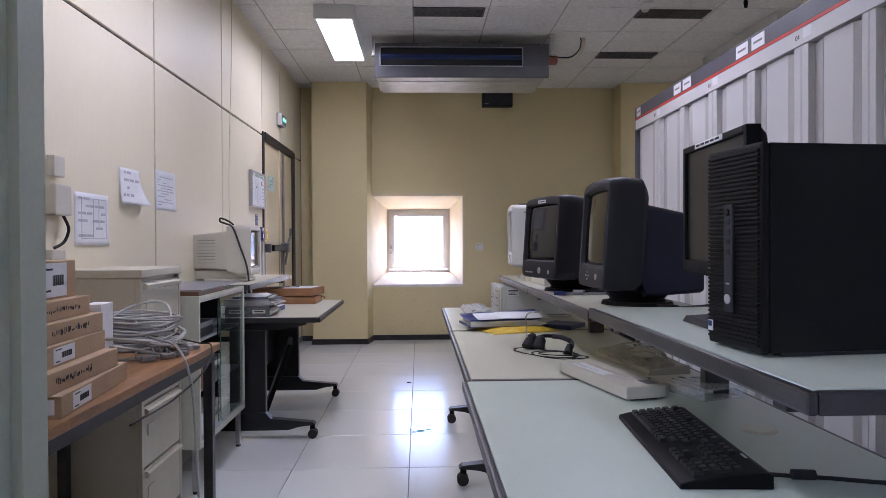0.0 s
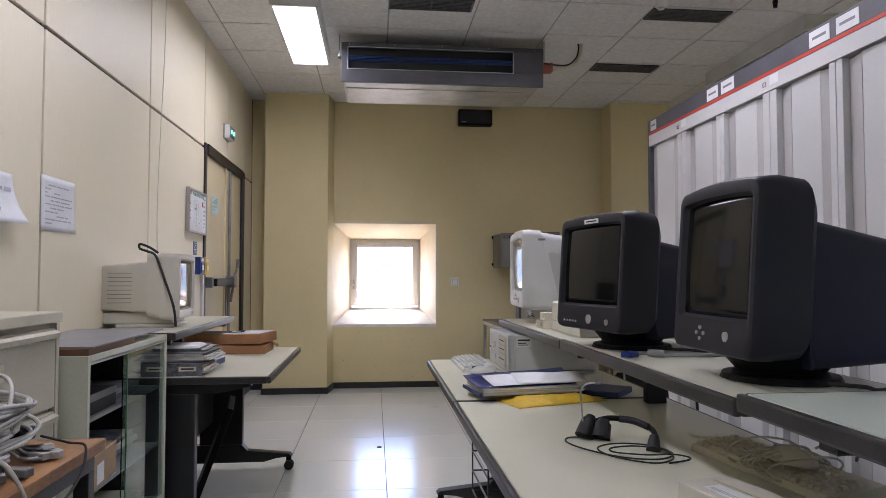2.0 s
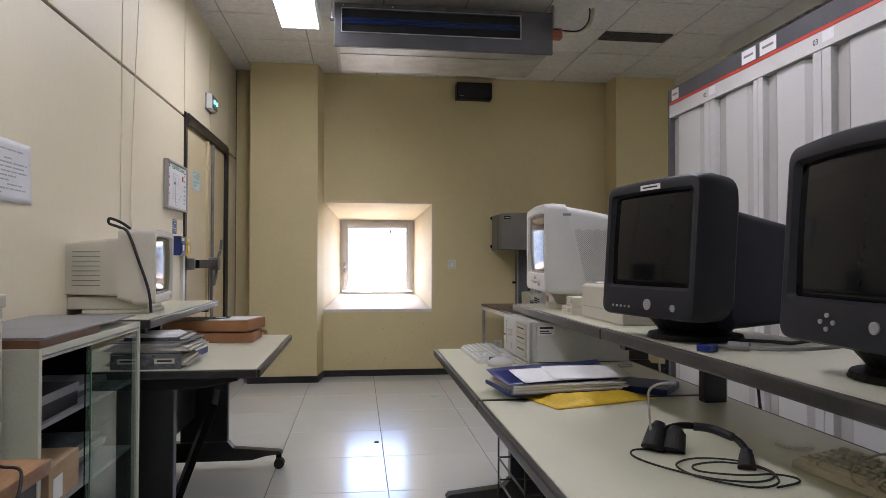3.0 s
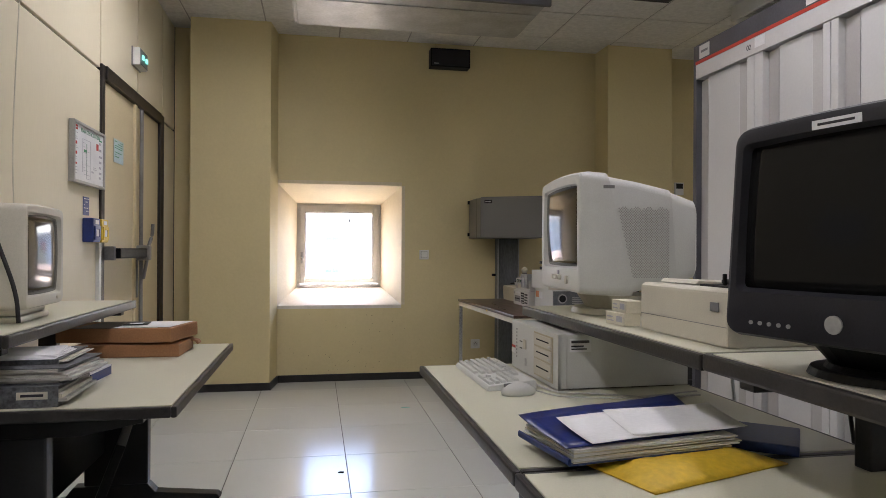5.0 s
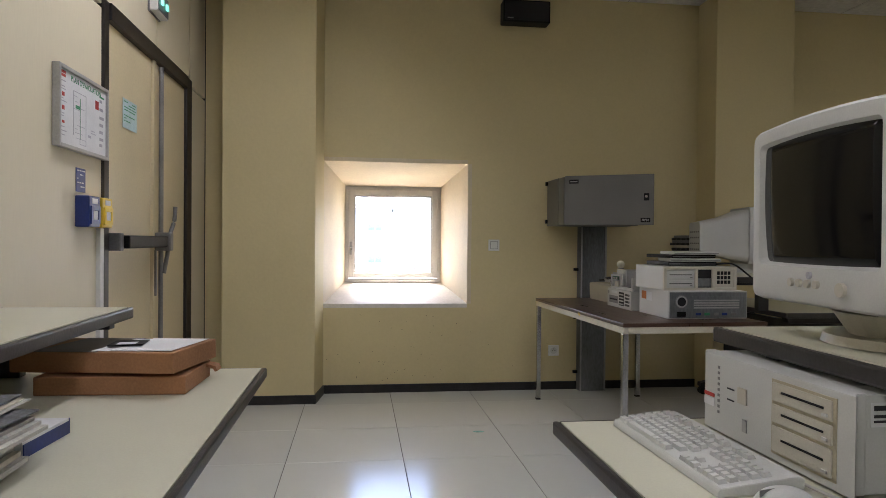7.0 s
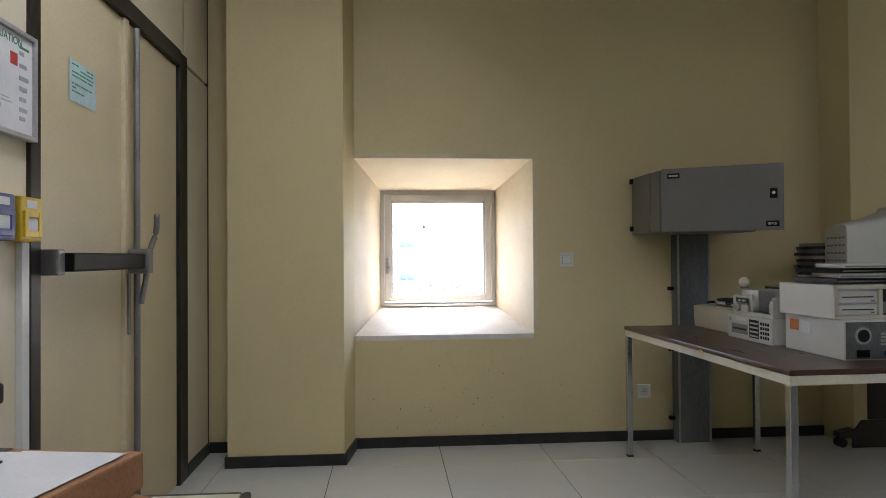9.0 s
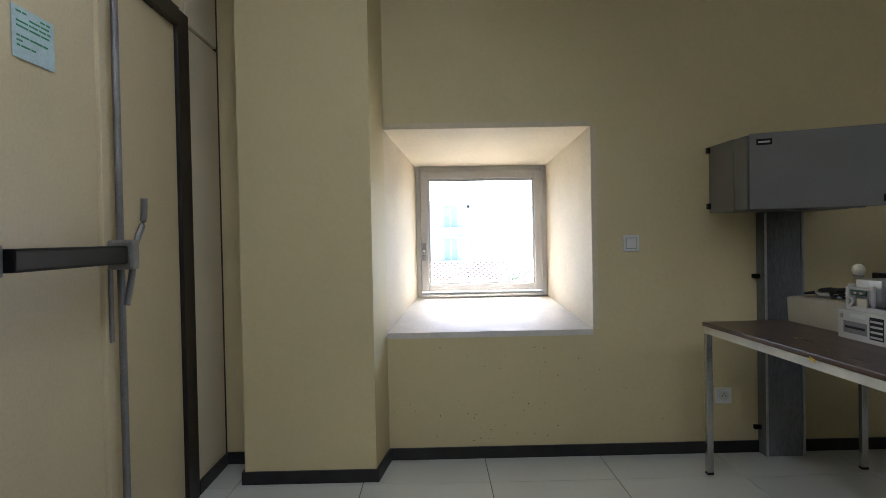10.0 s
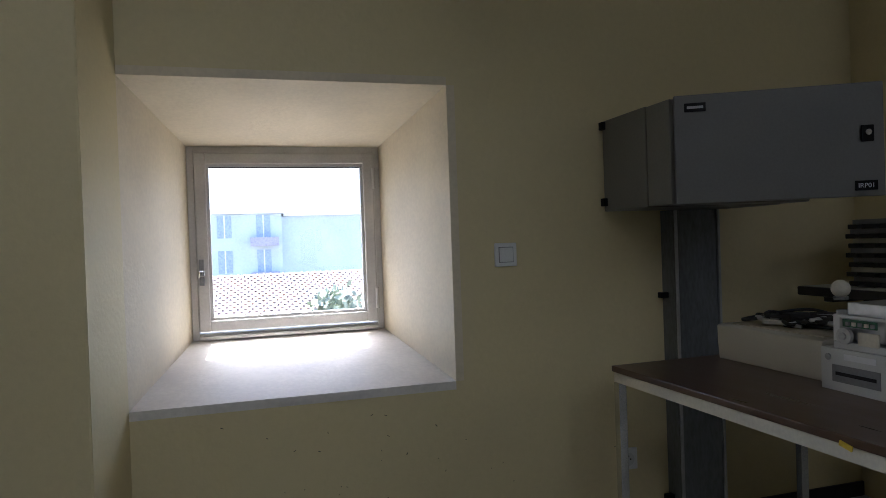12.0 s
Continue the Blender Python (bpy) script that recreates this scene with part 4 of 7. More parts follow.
desk(pose(-0.515, 5.36, 0, 0, 0, 180), "pale two-tier computer desk on black legs beside the partition", L=1.245, D=0.78, UX=0.41, UD=0.80, ZU=0.927, feet=(0.10, 1.19), panel=True)
desk(pose(3.10, 8.05, 0, 0, 0, 180), "pale two-tier computer desk on black legs behind the table", L=1.2, D=0.80, UX=0.55, UD=1.12, ZU=0.945, feet=(0.12, 1.06))

# grommets in the desk tops
for x, y in ((0.858, 1.654), (0.862, 2.87)):
    g = thing("cable_grommet", pose(x, y, 0.7305), "pale round plastic cable grommet in the desk top", "grommet", "cable grommets")
    rod("ring", M_PAPERY, g, (0, 0, 0), (0, 0, 0.003), 0.04, 24)
    rod("lid", M_DESKTOP, g, (0, 0, 0.0031), (0, 0, 0.0045), 0.033, 24)

# wire basket under the desk
wb = thing("wire_basket", pose(0.30, 3.16, 0.40), "black wire basket hung under the desk top", "basket")
for z in (0.0, 0.07, 0.14):
    for a, b in (((0, 0, z), (0.14, 0, z)), ((0.14, 0, z), (0.14, 0.34, z)), ((0.14, 0.34, z), (0, 0.34, z)), ((0, 0.34, z), (0, 0, z))):
        rod("rim_wire", M_BLACKMET, wb, a, b, 0.003, 6)
for k in range(9):
    y = 0.34 * k / 8
    rod("wire", M_BLACKMET, wb, (0, y, 0), (0.14, y, 0), 0.002, 5)
for x in (0.0, 0.14):
    for y in (0.0, 0.34):
        rod("hanger", M_BLACKMET, wb, (x, y, 0), (x, y, 0.298), 0.003, 6)


# ---- monitors ----
def frame_yz(name, parent, material, y0, y1, z0, z1, w, x0, x1, bevel=0.004, wb_=None):
    wb2 = w if wb_ is None else wb_
    bm = bmesh.new()
    add_box(bm, x0, x1, y0, y0 + w, z0, z1, bevel)
    add_box(bm, x0, x1, y1 - w, y1, z0, z1, bevel)
    add_box(bm, x0, x1, y0 + w, y1 - w, z1 - w, z1, bevel)
    add_box(bm, x0, x1, y0 + w, y1 - w, z0, z0 + wb2, bevel)
    return part(name, bm, material, parent)


def curved_screen(parent, w, z0, z1, x, bulge, material=None):
    bm = bmesh.new()
    n = 12
    g = [[bm.verts.new((x - bulge * (1 - 0.5 * ((2 * i / n - 1) ** 2 + (2 * j / n - 1) ** 2)), -w / 2 + w * i / n, z0 + (z1 - z0) * j / n)) for i in range(n + 1)] for j in range(n + 1)]
    for j in range(n):
        for i in range(n):
            bm.faces.new((g[j][i], g[j + 1][i], g[j + 1][i + 1], g[j][i + 1]))
    bm.normal_update()
    ob = part("screen", bm, material or M_SCREEN, parent, "dark switched-off glass screen", smooth=True)
    ob.modifiers.new("thickness", "SOLIDIFY").thickness = 0.003
    return ob


def hood(name, material, parent, rings, lean=0.0, label=""):
    """A moulded monitor front, from its rear rim over its face into the screen's recess: (x, half width, z low, z high, corner radius, arch of the top)."""
    bm = bmesh.new()
    loops = []
    for x, hw, z0, z1, rc, arch in rings:
        ring = []
        cs = ((hw - rc, z1 - rc, 0), (-hw + rc, z1 - rc, 90), (-hw + rc, z0 + rc, 180), (hw - rc, z0 + rc, 270))
        for k, (cy, cz, a0) in enumerate(cs):
            arc = [(cy + rc * math.cos(radians(a0 + 18 * q)), cz + rc * math.sin(radians(a0 + 18 * q))) for q in range(6)]
            ny, nz, na = cs[(k + 1) % 4]
            nxt = (ny + rc * math.cos(radians(na)), nz + rc * math.sin(radians(na)))
            arc += [tuple(p + (q - p) * f / 6 for p, q in zip(arc[5], nxt)) for f in range(1, 6)]
            ring += arc
        loops.append([bm.verts.new((x + lean * (z - rings[0][2]), y, z + arch * (1 - (y / hw) ** 2) * max(0.0, (z - z0) / (z1 - z0) * 2 - 1))) for y, z in ring])
    for A, B in zip(loops, loops[1:]):
        for k in range(len(A)):
            j = (k + 1) % len(A)
            bm.faces.new((A[k], A[j], B[j], B[k]))
    bm.faces.new(loops[0])
    bmesh.ops.recalc_face_normals(bm, faces=bm.faces)
    ob = part(name, bm, material, parent, label, smooth=True)
    ob.modifiers.new("edges", "EDGE_SPLIT").split_angle = radians(32)
    return ob


def dark_crt(m, label, w, z0, z1, d, arch, buttons):
    """A charcoal tube monitor that looks to -x; heights are over its stand's foot."""
    o = thing("crt_monitor", m, label, "monitor", "dark tube monitors")
    rod("foot", M_BLACKPL, o, (0.17, 0, 0.0), (0.17, 0, 0.012), 0.125, 28, "", 0.12)
    rod("swivel", M_BLACKPL, o, (0.17, 0, 0.0121), (0.17, 0, z0 - 0.002), 0.085, 24, "", 0.12)
    h = w / 2
    s0, s1, sw_ = z0 + 0.082, z1 - 0.036, w - 0.056
    lean = 0.07
    hood("bezel", M_CHAR, o, [(0.140, h - 0.022, z0 + 0.012, z1 - 0.030, 0.05, arch), (0.122, h - 0.006, z0 + 0.002, z1 - 0.006, 0.05, arch), (0.06, h, z0, z1, 0.04, arch), (0.014, h - 0.002, z0 + 0.003, z1 - 0.004, 0.028, arch),
         (0.003, h - 0.007, z0 + 0.008, z1 - 0.009, 0.024, arch), (0.0, h - 0.014, z0 + 0.016, z1 - 0.017, 0.02, arch), (0.002, sw_ / 2 + 0.004, s0 - 0.004, s1 + 0.004, 0.012, arch * 0.6), (0.016, sw_ / 2 - 0.003, s0 + 0.003, s1 - 0.003, 0.009, arch * 0.6)], lean)
    scr = curved_screen(o, sw_ + 0.002, s0 - 0.002, s1 + 0.004 + arch * 0.6, 0.0165, 0.006)
    for v in scr.data.vertices:
        v.co.x += lean * (v.co.z - z0)
    loft("rear_shell", M_CHAR2, o, [(0.141, h - 0.026, z0 + 0.004, z1 - 0.060, 0.03), (0.155, h - 0.030, z0 - 0.020, z1 - 0.085, 0.02), (d - 0.01, h - 0.050, z0 - 0.010, z1 - 0.125, 0.02), (d, h - 0.056, z0 - 0.004, z1 - 0.132, 0.015)])
    loft("rear_cap", M_CHAR2, o, [(d + 0.0005, h - 0.075, z0 + 0.07, z1 - 0.135, 0.015), (d + 0.045, h - 0.085, z0 + 0.08, z1 - 0.145, 0.015)])
    rod("base_ring", M_BLACKPL, o, (0.17, 0, 0.0122), (0.17, 0, 0.02), 0.10, 28, "", 0.095)
    for y, z, r_ in buttons:
        rod("button", M_SILVER, o, (0.004 + lean * z, y, z0 + z), (-0.003 + lean * z, y, z0 + z), r_, 16, "silver round button")
    tube("power_lead", M_RUBBER, o, [(d - 0.02, -h + 0.12, z0 + 0.06), (d + 0.05, -h + 0.10, z0 + 0.04), (d + 0.04, -h + 0.02, 0.02), (d - 0.10, -h - 0.02, 0.005), (0.25, -h + 0.02, 0.005), (0.18, -0.10, 0.0055)], 0.0045)
    return o


ctl = [(-0.055, 0.045, 0.014)] + [(0.05 + dx, 0.045 + dz, 0.006) for dx, dz in ((0, 0.018), (0, -0.018), (0.018, 0), (-0.018, 0))]
dark_crt(pose(0.672, 2.475, 0.949, 0, 0, 0), "charcoal rounded tube monitor, switched off, on the desk's upper tier", 0.352, 0.055, 0.430, 0.36, 0.012, [(-0.075, 0.045, 0.0105)] + [(0.035 + dx, 0.045 + dz, 0.0042) for dx, dz in ((0, 0.012), (0, -0.012), (0.016, 0), (-0.016, 0))])
m2 = dark_crt(pose(0.598, 3.105, 0.9495, 0, 0, 13), "charcoal tube monitor with a white label on top", 0.385, 0.055, 0.420, 0.40, 0.006, [(-0.018, 0.038, 0.014), (-0.118, 0.034, 0.009)] + [(0.058 + 0.018 * k, 0.028, 0.0034) for k in range(5)])
box("name_label", M_PAPER, m2, 0.0225, 0.0242, -0.045, 0.035, 0.392, 0.406)
box("label_print", M_INKD, m2, 0.0218, 0.0224, -0.035, 0.025, 0.397, 0.401)

# pale tube monitor
wc = thing("crt_monitor", pose(0.644, 4.350, 0.9465, 0, 0, -4.5), "pale grey-white tube monitor with perforated sides, switched off", "monitor")
h = 0.226
rod("foot", M_BEIGE, wc, (0.20, 0, 0.0), (0.20, 0, 0.018), 0.15, 32, "", 0.145)
rod("swivel", M_BEIGE, wc, (0.20, 0, 0.0181), (0.20, 0, 0.062), 0.10, 24, "", 0.13)
hood("bezel", M_LGREY, wc, [(0.13, h - 0.002, 0.066, 0.444, 0.03, 0.004), (0.05, h, 0.07, 0.446, 0.026, 0.008), (0.014, h - 0.001, 0.074, 0.442, 0.022, 0.010), (0.003, h - 0.006, 0.080, 0.436, 0.018, 0.010), (0.0, h - 0.014, 0.088, 0.428, 0.016, 0.010),
      (0.003, 0.195, 0.150, 0.412, 0.014, 0.006), (0.019, 0.186, 0.158, 0.405, 0.012, 0.005)])
loft("rear_shell", M_LGREY, wc, [(0.1305, h - 0.011, 0.074, 0.436, 0.03), (0.22, h - 0.019, 0.09, 0.420, 0.03), (0.31, h - 0.027, 0.10, 0.398, 0.03), (0.3105, h - 0.032, 0.104, 0.393, 0.03), (0.39, h - 0.048, 0.12, 0.366, 0.03), (0.40, h - 0.06, 0.13, 0.352, 0.03)])
# the seam between bezel and shell leans back towards the foot
for ob in wc.children:
    if ob.name.startswith(("bezel", "rear_shell")):
        for v in ob.data.vertices:
            s = v.co.x / 0.13 if v.co.x <= 0.1302 else max(0.0, (0.39 - v.co.x) / 0.26)
            v.co.x += s * 0.226 * (0.26 - v.co.z)
scr = curved_screen(wc, 0.382, 0.153, 0.414, 0.018, 0.010)
for v in scr.data.vertices:
    v.co.x += v.co.x / 0.13 * 0.226 * (0.26 - v.co.z)
for k in range(4):
    rod("button", M_BEIGE, wc, (0.002, 0.06 - 0.028 * k, 0.118), (-0.005, 0.06 - 0.028 * k, 0.118), 0.008, 14)
rod("power_button", M_BEIGE, wc, (0.002, -0.10, 0.113), (-0.006, -0.10, 0.113), 0.013, 16)
rod("badge", M_INK, wc, (0.002, 0.0, 0.135), (-0.003, 0.0, 0.135), 0.007, 14)
bm = bmesh.new()
for i in range(24):
    for j in range(54):
        xx = 0.12 + 0.0082 * i + (0.0041 if j % 2 else 0)
        zz = 0.125 + 0.0042 * j
        lean = 0.226 * (0.26 - zz)
        if xx > 0.295 or zz > 0.333 + 0.45 * abs((xx - 0.1) % 0.042 - 0.021) or xx < 0.142 + lean:
            continue
        x_ = (xx - 1.5 * lean) / (1 - lean / 0.26)
        yy = -(h - 0.011 - (x_ - 0.1305) / 0.1795 * 0.016)
        q_ = [bm.verts.new((xx + dx, yy - 0.0007, zz + dz)) for dx, dz in ((0.0026, 0), (0, 0.0028), (-0.0026, 0), (0, -0.0028))]
        bm.faces.new(q_)
tagged(part("perforation", bm, M_VENTH, wc, "rows of small dark vent holes"), kind="stuff")
for y in (-0.2, 0.17):
    box("grip_slot", M_CABLEG, wc, 0.075, 0.11, -h - 0.0005 if y < 0 else h - 0.002, -h + 0.002 if y < 0 else h + 0.0005, 0.395, 0.405, 0.002)

# flat monitor with a foot
lc = thing("flat_monitor", pose(0.782, 1.69, 0.9615, 0, 0, -3), "black flat monitor with a white label, switched off", "monitor")
frame_yz("bezel", lc, M_BLACKPL, -0.193, 0.193, 0.13, 0.452, 0.016, -0.02, 0.012, 0.003, 0.03)
box("panel", M_LCDS, lc, -0.012, 0.01, -0.1765, 0.1765, 0.1605, 0.4355, 0, "dark matt screen")
loft("rear_shell", M_BLACKPL, lc, [(0.0125, 0.19, 0.133, 0.449, 0.01), (0.03, 0.18, 0.145, 0.44, 0.02), (0.06, 0.11, 0.18, 0.40, 0.03)])
box("name_label", M_PAPER, lc, -0.0216, -0.0203, -0.07, 0.10, 0.438, 0.451)
quad_bars("label_print", M_INKD, lc, [(-0.09 + 0.03 * k, -0.067 + 0.03 * k, 0.442, 0.447) for k in range(5)], pose(-0.0218, 0, 0) @ Matrix(((0, 1, 0, 0), (-1, 0, 0, 0), (0, 0, 1, 0), (0, 0, 0, 1))))
box("badge", M_SILVER, lc, -0.0212, -0.0202, -0.02, 0.01, 0.139, 0.147)
box("neck", M_BLACKPL, lc, 0.0605, 0.09, -0.035, 0.035, 0.02, 0.30, 0.006)
prism("foot", M_BLACKPL, lc, [(-0.03, 0.0), (0.16, 0.0), (0.16, 0.012), (0.08, 0.02), (-0.02, 0.014)], "y", -0.07, 0.17, "", 0.002)
tube("cable", M_RUBBER, lc, [(0.07, -0.02, 0.16), (0.10, -0.03, 0.09), (0.13, 0.02, 0.03), (0.18, 0.12, 0.004)], 0.004)

# black computer tower
tw = thing("computer_tower", pose(0.662, 1.392, 0.9605, 0, 0, 6) @ Matrix.Diagonal((1.07, 1.07, 1.065, 1.0)), "black computer tower with a ribbed front on the desk's upper tier", "computer")
box("case", M_BLACKPL, tw, 0.026, 0.38, -0.084, 0.084, 0.006, 0.362, 0.004)
box("front_shell", M_BLACKPL, tw, 0.012, 0.0255, -0.085, 0.085, 0.004, 0.364, 0.008)
for k in range(44):
    z = 0.016 + 0.0077 * k
    box("rib", M_BLACKPL, tw, 0.0075, 0.0119, -0.078, 0.078, z, z + 0.0048, 0.001)
box("port_strip", M_CHAR, tw, 0.003, 0.0074, -0.010, 0.017, 0.068, 0.262, 0.003)
for z in (0.172, 0.19, 0.208, 0.226):
    box("usb_port", M_HOLE, tw, 0.0018, 0.0029, -0.003, 0.009, z, z + 0.009)
rod("power_button", M_BLACKPL, tw, (0.0029, 0.0035, 0.248), (0.0, 0.0035, 0.248), 0.006, 12)
box("port_print", M_INK, tw, 0.0022, 0.0029, -0.002, 0.009, 0.118, 0.121)
rod("emblem", M_SILVER, tw, (0.0029, 0.0035, 0.092), (0.001, 0.0035, 0.092), 0.0088, 24, "round silver emblem")
box("sticker", M_PAPER, tw, 0.0048, 0.0064, 0.058, 0.073, 0.028, 0.048)
box("sticker_patch", M_BLUE, tw, 0.004, 0.0047, 0.06, 0.071, 0.036, 0.046)
for y in (-0.07, 0.07):
    box("pad", M_RUBBER, tw, 0.05, 0.33, y - 0.01, y + 0.01, 0.0, 0.0058)


# ---- keyboards ----
key_meshes = {}


def key_mesh(w, material):
    k = (round(w, 4), material.name)
    if k not in key_meshes:
        bm = bmesh.new()
        b0 = [bm.verts.new((sx * 0.0078, sy * w / 2, 0)) for sx, sy in ((-1, -1), (1, -1), (1, 1), (-1, 1))]
        b1 = [bm.verts.new((sx * 0.0058, sy * (w / 2 - 0.002), 0.0075)) for sx, sy in ((-1, -1), (1, -1), (1, 1), (-1, 1))]
        bm.faces.new(b0[::-1])
        bm.faces.new(b1)
        for i in range(4):
            bm.faces.new((b0[i], b0[(i + 1) % 4], b1[(i + 1) % 4], b1[i]))
        me = bpy.data.meshes.new("key")
        bm.to_mesh(me)
        bm.free()
        me.materials.append(material)
        key_meshes[k] = me
    return key_meshes[k]


def keyboard(m, label, L, D, case, keys, rest=0.0, tilt=4.0):
    """A keyboard whose keys run along y, with the user at -x."""
    o = thing("keyboard", m, label, "keyboard")
    prism("case", case, o, [(0, 0), (D, 0), (D, 0.026), (D - 0.01, 0.030), (rest + 0.006, 0.016), (0.002, 0.010)], "y", -L / 2, L / 2, "", 0.003)
    u = 0.0190 * (L / 0.45)
    slope = (0.030 - 0.016) / (D - 0.016 - rest)
    rows = [[1.5, 1, 6.2, 1, 1, 1.5], [1.3] + [1] * 10 + [2.0], [1.7] + [1] * 11 + [1.3], [1.5] + [1] * 12, [1] * 13 + [1.6], [1, 0, 1, 1, 1, 1, 0, 1, 1, 1, 1, 0, 1, 1]]
    for j, row in enumerate(rows):
        x = rest + 0.017 + 0.0172 * j * (D - rest) / 0.135 + (0.004 if j == 5 else 0)
        z = 0.0168 + slope * (x - rest - 0.006)
        y = L / 2 - 0.012
        for block in (row, ([1, 1, 1] if j not in (2,) else [0, 0, 0]) if j != 1 else [0, 1, 0], [1, 1, 1, 1] if j < 5 else [0, 0, 0, 0]):
            for w in block:
                ww = abs(w) * u if w else u * 0.9
                if w:
                    k = new("key", key_mesh(w * u - 0.0018, keys))
                    k.parent = o
                    k.matrix_basis = pose(x, y - ww / 2, z, 0, -math.degrees(math.atan(slope)), 0)
                y -= ww
            y = L / 2 - 0.012 - (15.0 * u if block is row else 18.4 * u)
    return o


keyboard(pose(0.349, 4.375, 0.7305, 0, 0, 1), "white keyboard in front of the pale desktop computer", 0.43, 0.155, M_LGREY, M_LGREY)
bk = keyboard(pose(0.548, 1.535, 0.7305, 0, 0, -4), "black keyboard with a wrist rest on the desk", 0.48, 0.165, M_BLACKPL, M_KEYS, 0.02)
box("badge", M_SILVER, bk, 0.147, 0.152, -0.16, -0.135, 0.0305, 0.0315)
kc = thing("keyboard_cable", pose(0, 0, 0.7305), "black keyboard cable with a ferrite core on the desk", "cable")
tube("cord", M_RUBBER, kc, [(0.71, 1.33, 0.012), (0.76, 1.335, 0.006), (0.82, 1.32, 0.006), (0.92, 1.29, 0.006), (0.99, 1.30, 0.006)], 0.004)
rod("ferrite_core", M_RUBBER, kc, (0.755, 1.334, 0.010), (0.795, 1.328, 0.010), 0.0095, 12)
tube("cord", M_RUBBER, kc, [(0.72, 1.12, 0.006), (0.78, 1.17, 0.006), (0.88, 1.19, 0.006), (0.99, 1.16, 0.006)], 0.004)
yk = keyboard(pose(0.785, 2.505, 0.7305, 0, 0, 9), "yellowed keyboard with its cable wound round it", 0.44, 0.15, M_BEIGE2, M_BEIGE2)


def mouse(m, label, material):
    o = thing("computer_mouse", m, label, "mouse")
    bm = bmesh.new()
    bmesh.ops.create_uvsphere(bm, u_segments=20, v_segments=12, radius=1.0)
    for v in bm.verts:
        z = max(v.co.z, -0.25)
        v.co = Vector((v.co.x * 0.056, v.co.y * 0.031 * (1 - 0.12 * v.co.x), (z + 0.25) * 0.028 * (1 - 0.15 * v.co.x)))
    part("body", bm, material, o, smooth=True)
    box("button_gap", M_CABLEG, o, -0.05, -0.012, -0.0008, 0.0008, 0.024, 0.0345)
    return o


mouse(pose(0.435, 4.11, 0.7305, 0, 0, 14), "white computer mouse on the desk", M_LGREY)
mouse(pose(0.855, 2.45, 0.7685, 0, 0, -70), "yellowed mouse lying on the old keyboard", M_BEIGE2)
mc = thing("mouse_cable", pose(0, 0, 0.7305), "pale mouse and keyboard cables on the desk", "cable")
tube("cord", M_CABLEW, mc, [(0.488, 4.12, 0.008), (0.53, 4.06, 0.004), (0.58, 4.03, 0.004), (0.70, 4.00, 0.004), (0.84, 4.02, 0.004), (0.97, 4.05, 0.004)], 0.0025)
tube("cord", M_CABLEW, mc, [(0.51, 4.22, 0.012), (0.55, 4.11, 0.004), (0.66, 4.06, 0.004), (0.80, 3.99, 0.004), (0.95, 4.0, 0.004)], 0.003)
yc_ = thing("coiled_cable", pose(0.845, 2.47, 0.769), "yellowed cable wound round the old keyboard", "cable")
rr = random.Random(5)
pts = []
for k in range(64):
    a = k * math.pi / 4
    pts.append((0.010 + (0.088 + 0.01 * math.sin(k * 0.37)) * math.cos(a), 0.085 - 0.0022 * k + 0.035 * math.sin(k * 0.51) * (0.4 + 0.6 * math.sin(a) ** 2), -0.004 + 0.024 * math.sin(a) + 0.006 * math.sin(k * 0.9)))
tube("cord", M_BEIGE2, yc_, pts, 0.0026, 6, 4)
tube("cord", M_CABLEG, yc_, [(0.06, -0.02, 0.03), (0.09, -0.06, 0.06), (0.10, -0.10, 0.055), (0.08, -0.12, 0.03), (0.11, -0.09, 0.045), (0.09, -0.05, 0.02)], 0.003)

# slim beige drive box, manual and clear box
dk = thing("drive_box", pose(0.541, 2.349, 0.7305, 0, 0, -76.5), "flat beige computer drive box with a paper label", "drive box")
box("body", M_BEIGE, dk, 0, 0.42, 0, 0.125, 0.004, 0.040, 0.005)
box("top_groove", M_BEIGE2, dk, 0.02, 0.30, 0.070, 0.076, 0.0395, 0.041)
box("dark_window", M_CABLEG, dk, 0.35, 0.40, 0.075, 0.115, 0.0395, 0.0412)
box("label_sheet", M_PAPER, dk, 0.05, 0.25, 0.02, 0.06, 0.0402, 0.0412)
for bar in ((0.06, 0.13, -0.03, -0.028), (0.06, 0.2, -0.036, -0.034), (0.28, 0.33, -0.05, -0.046)):
    quad_bars("print_line", M_INK, dk, [bar], pose(0, 0, 0.0416, 90) @ pose(0, 0, 0.0))
for x in (0.02, 0.40):
    box("pad", M_RUBBER, dk, x - 0.01, x + 0.01, 0.02, 0.1, 0, 0.0039)
mn = thing("printed_manual", pose(0.79, 2.19, 0.7305, 0, 0, -72), "thin printed manual on the desk", "booklet")
box("page_block", M_PAPERY, mn, 0, 0.20, 0, 0.12, 0.0, 0.014, 0.002)
quad_bars("print", M_INKD, mn, [(0.02, 0.05, -0.1, -0.085), (0.06, 0.1, -0.1, -0.082), (0.11, 0.15, -0.1, -0.085), (0.03, 0.16, -0.06, -0.055)], pose(0, 0, 0.0147, 90))
cb = thing("clear_box", pose(0.80, 2.06, 0.7305, 0, 0, -70), "clear plastic packaging box on the desk", "packaging")
frame_yz("wall", cb, M_CLEARPL, 0, 0.14, 0, 0.03, 0.003, 0, 0.14, 0.0)
box("lid", M_CLEARPL, cb, -0.002, 0.142, 0.0, 0.14, 0.0305, 0.0325)

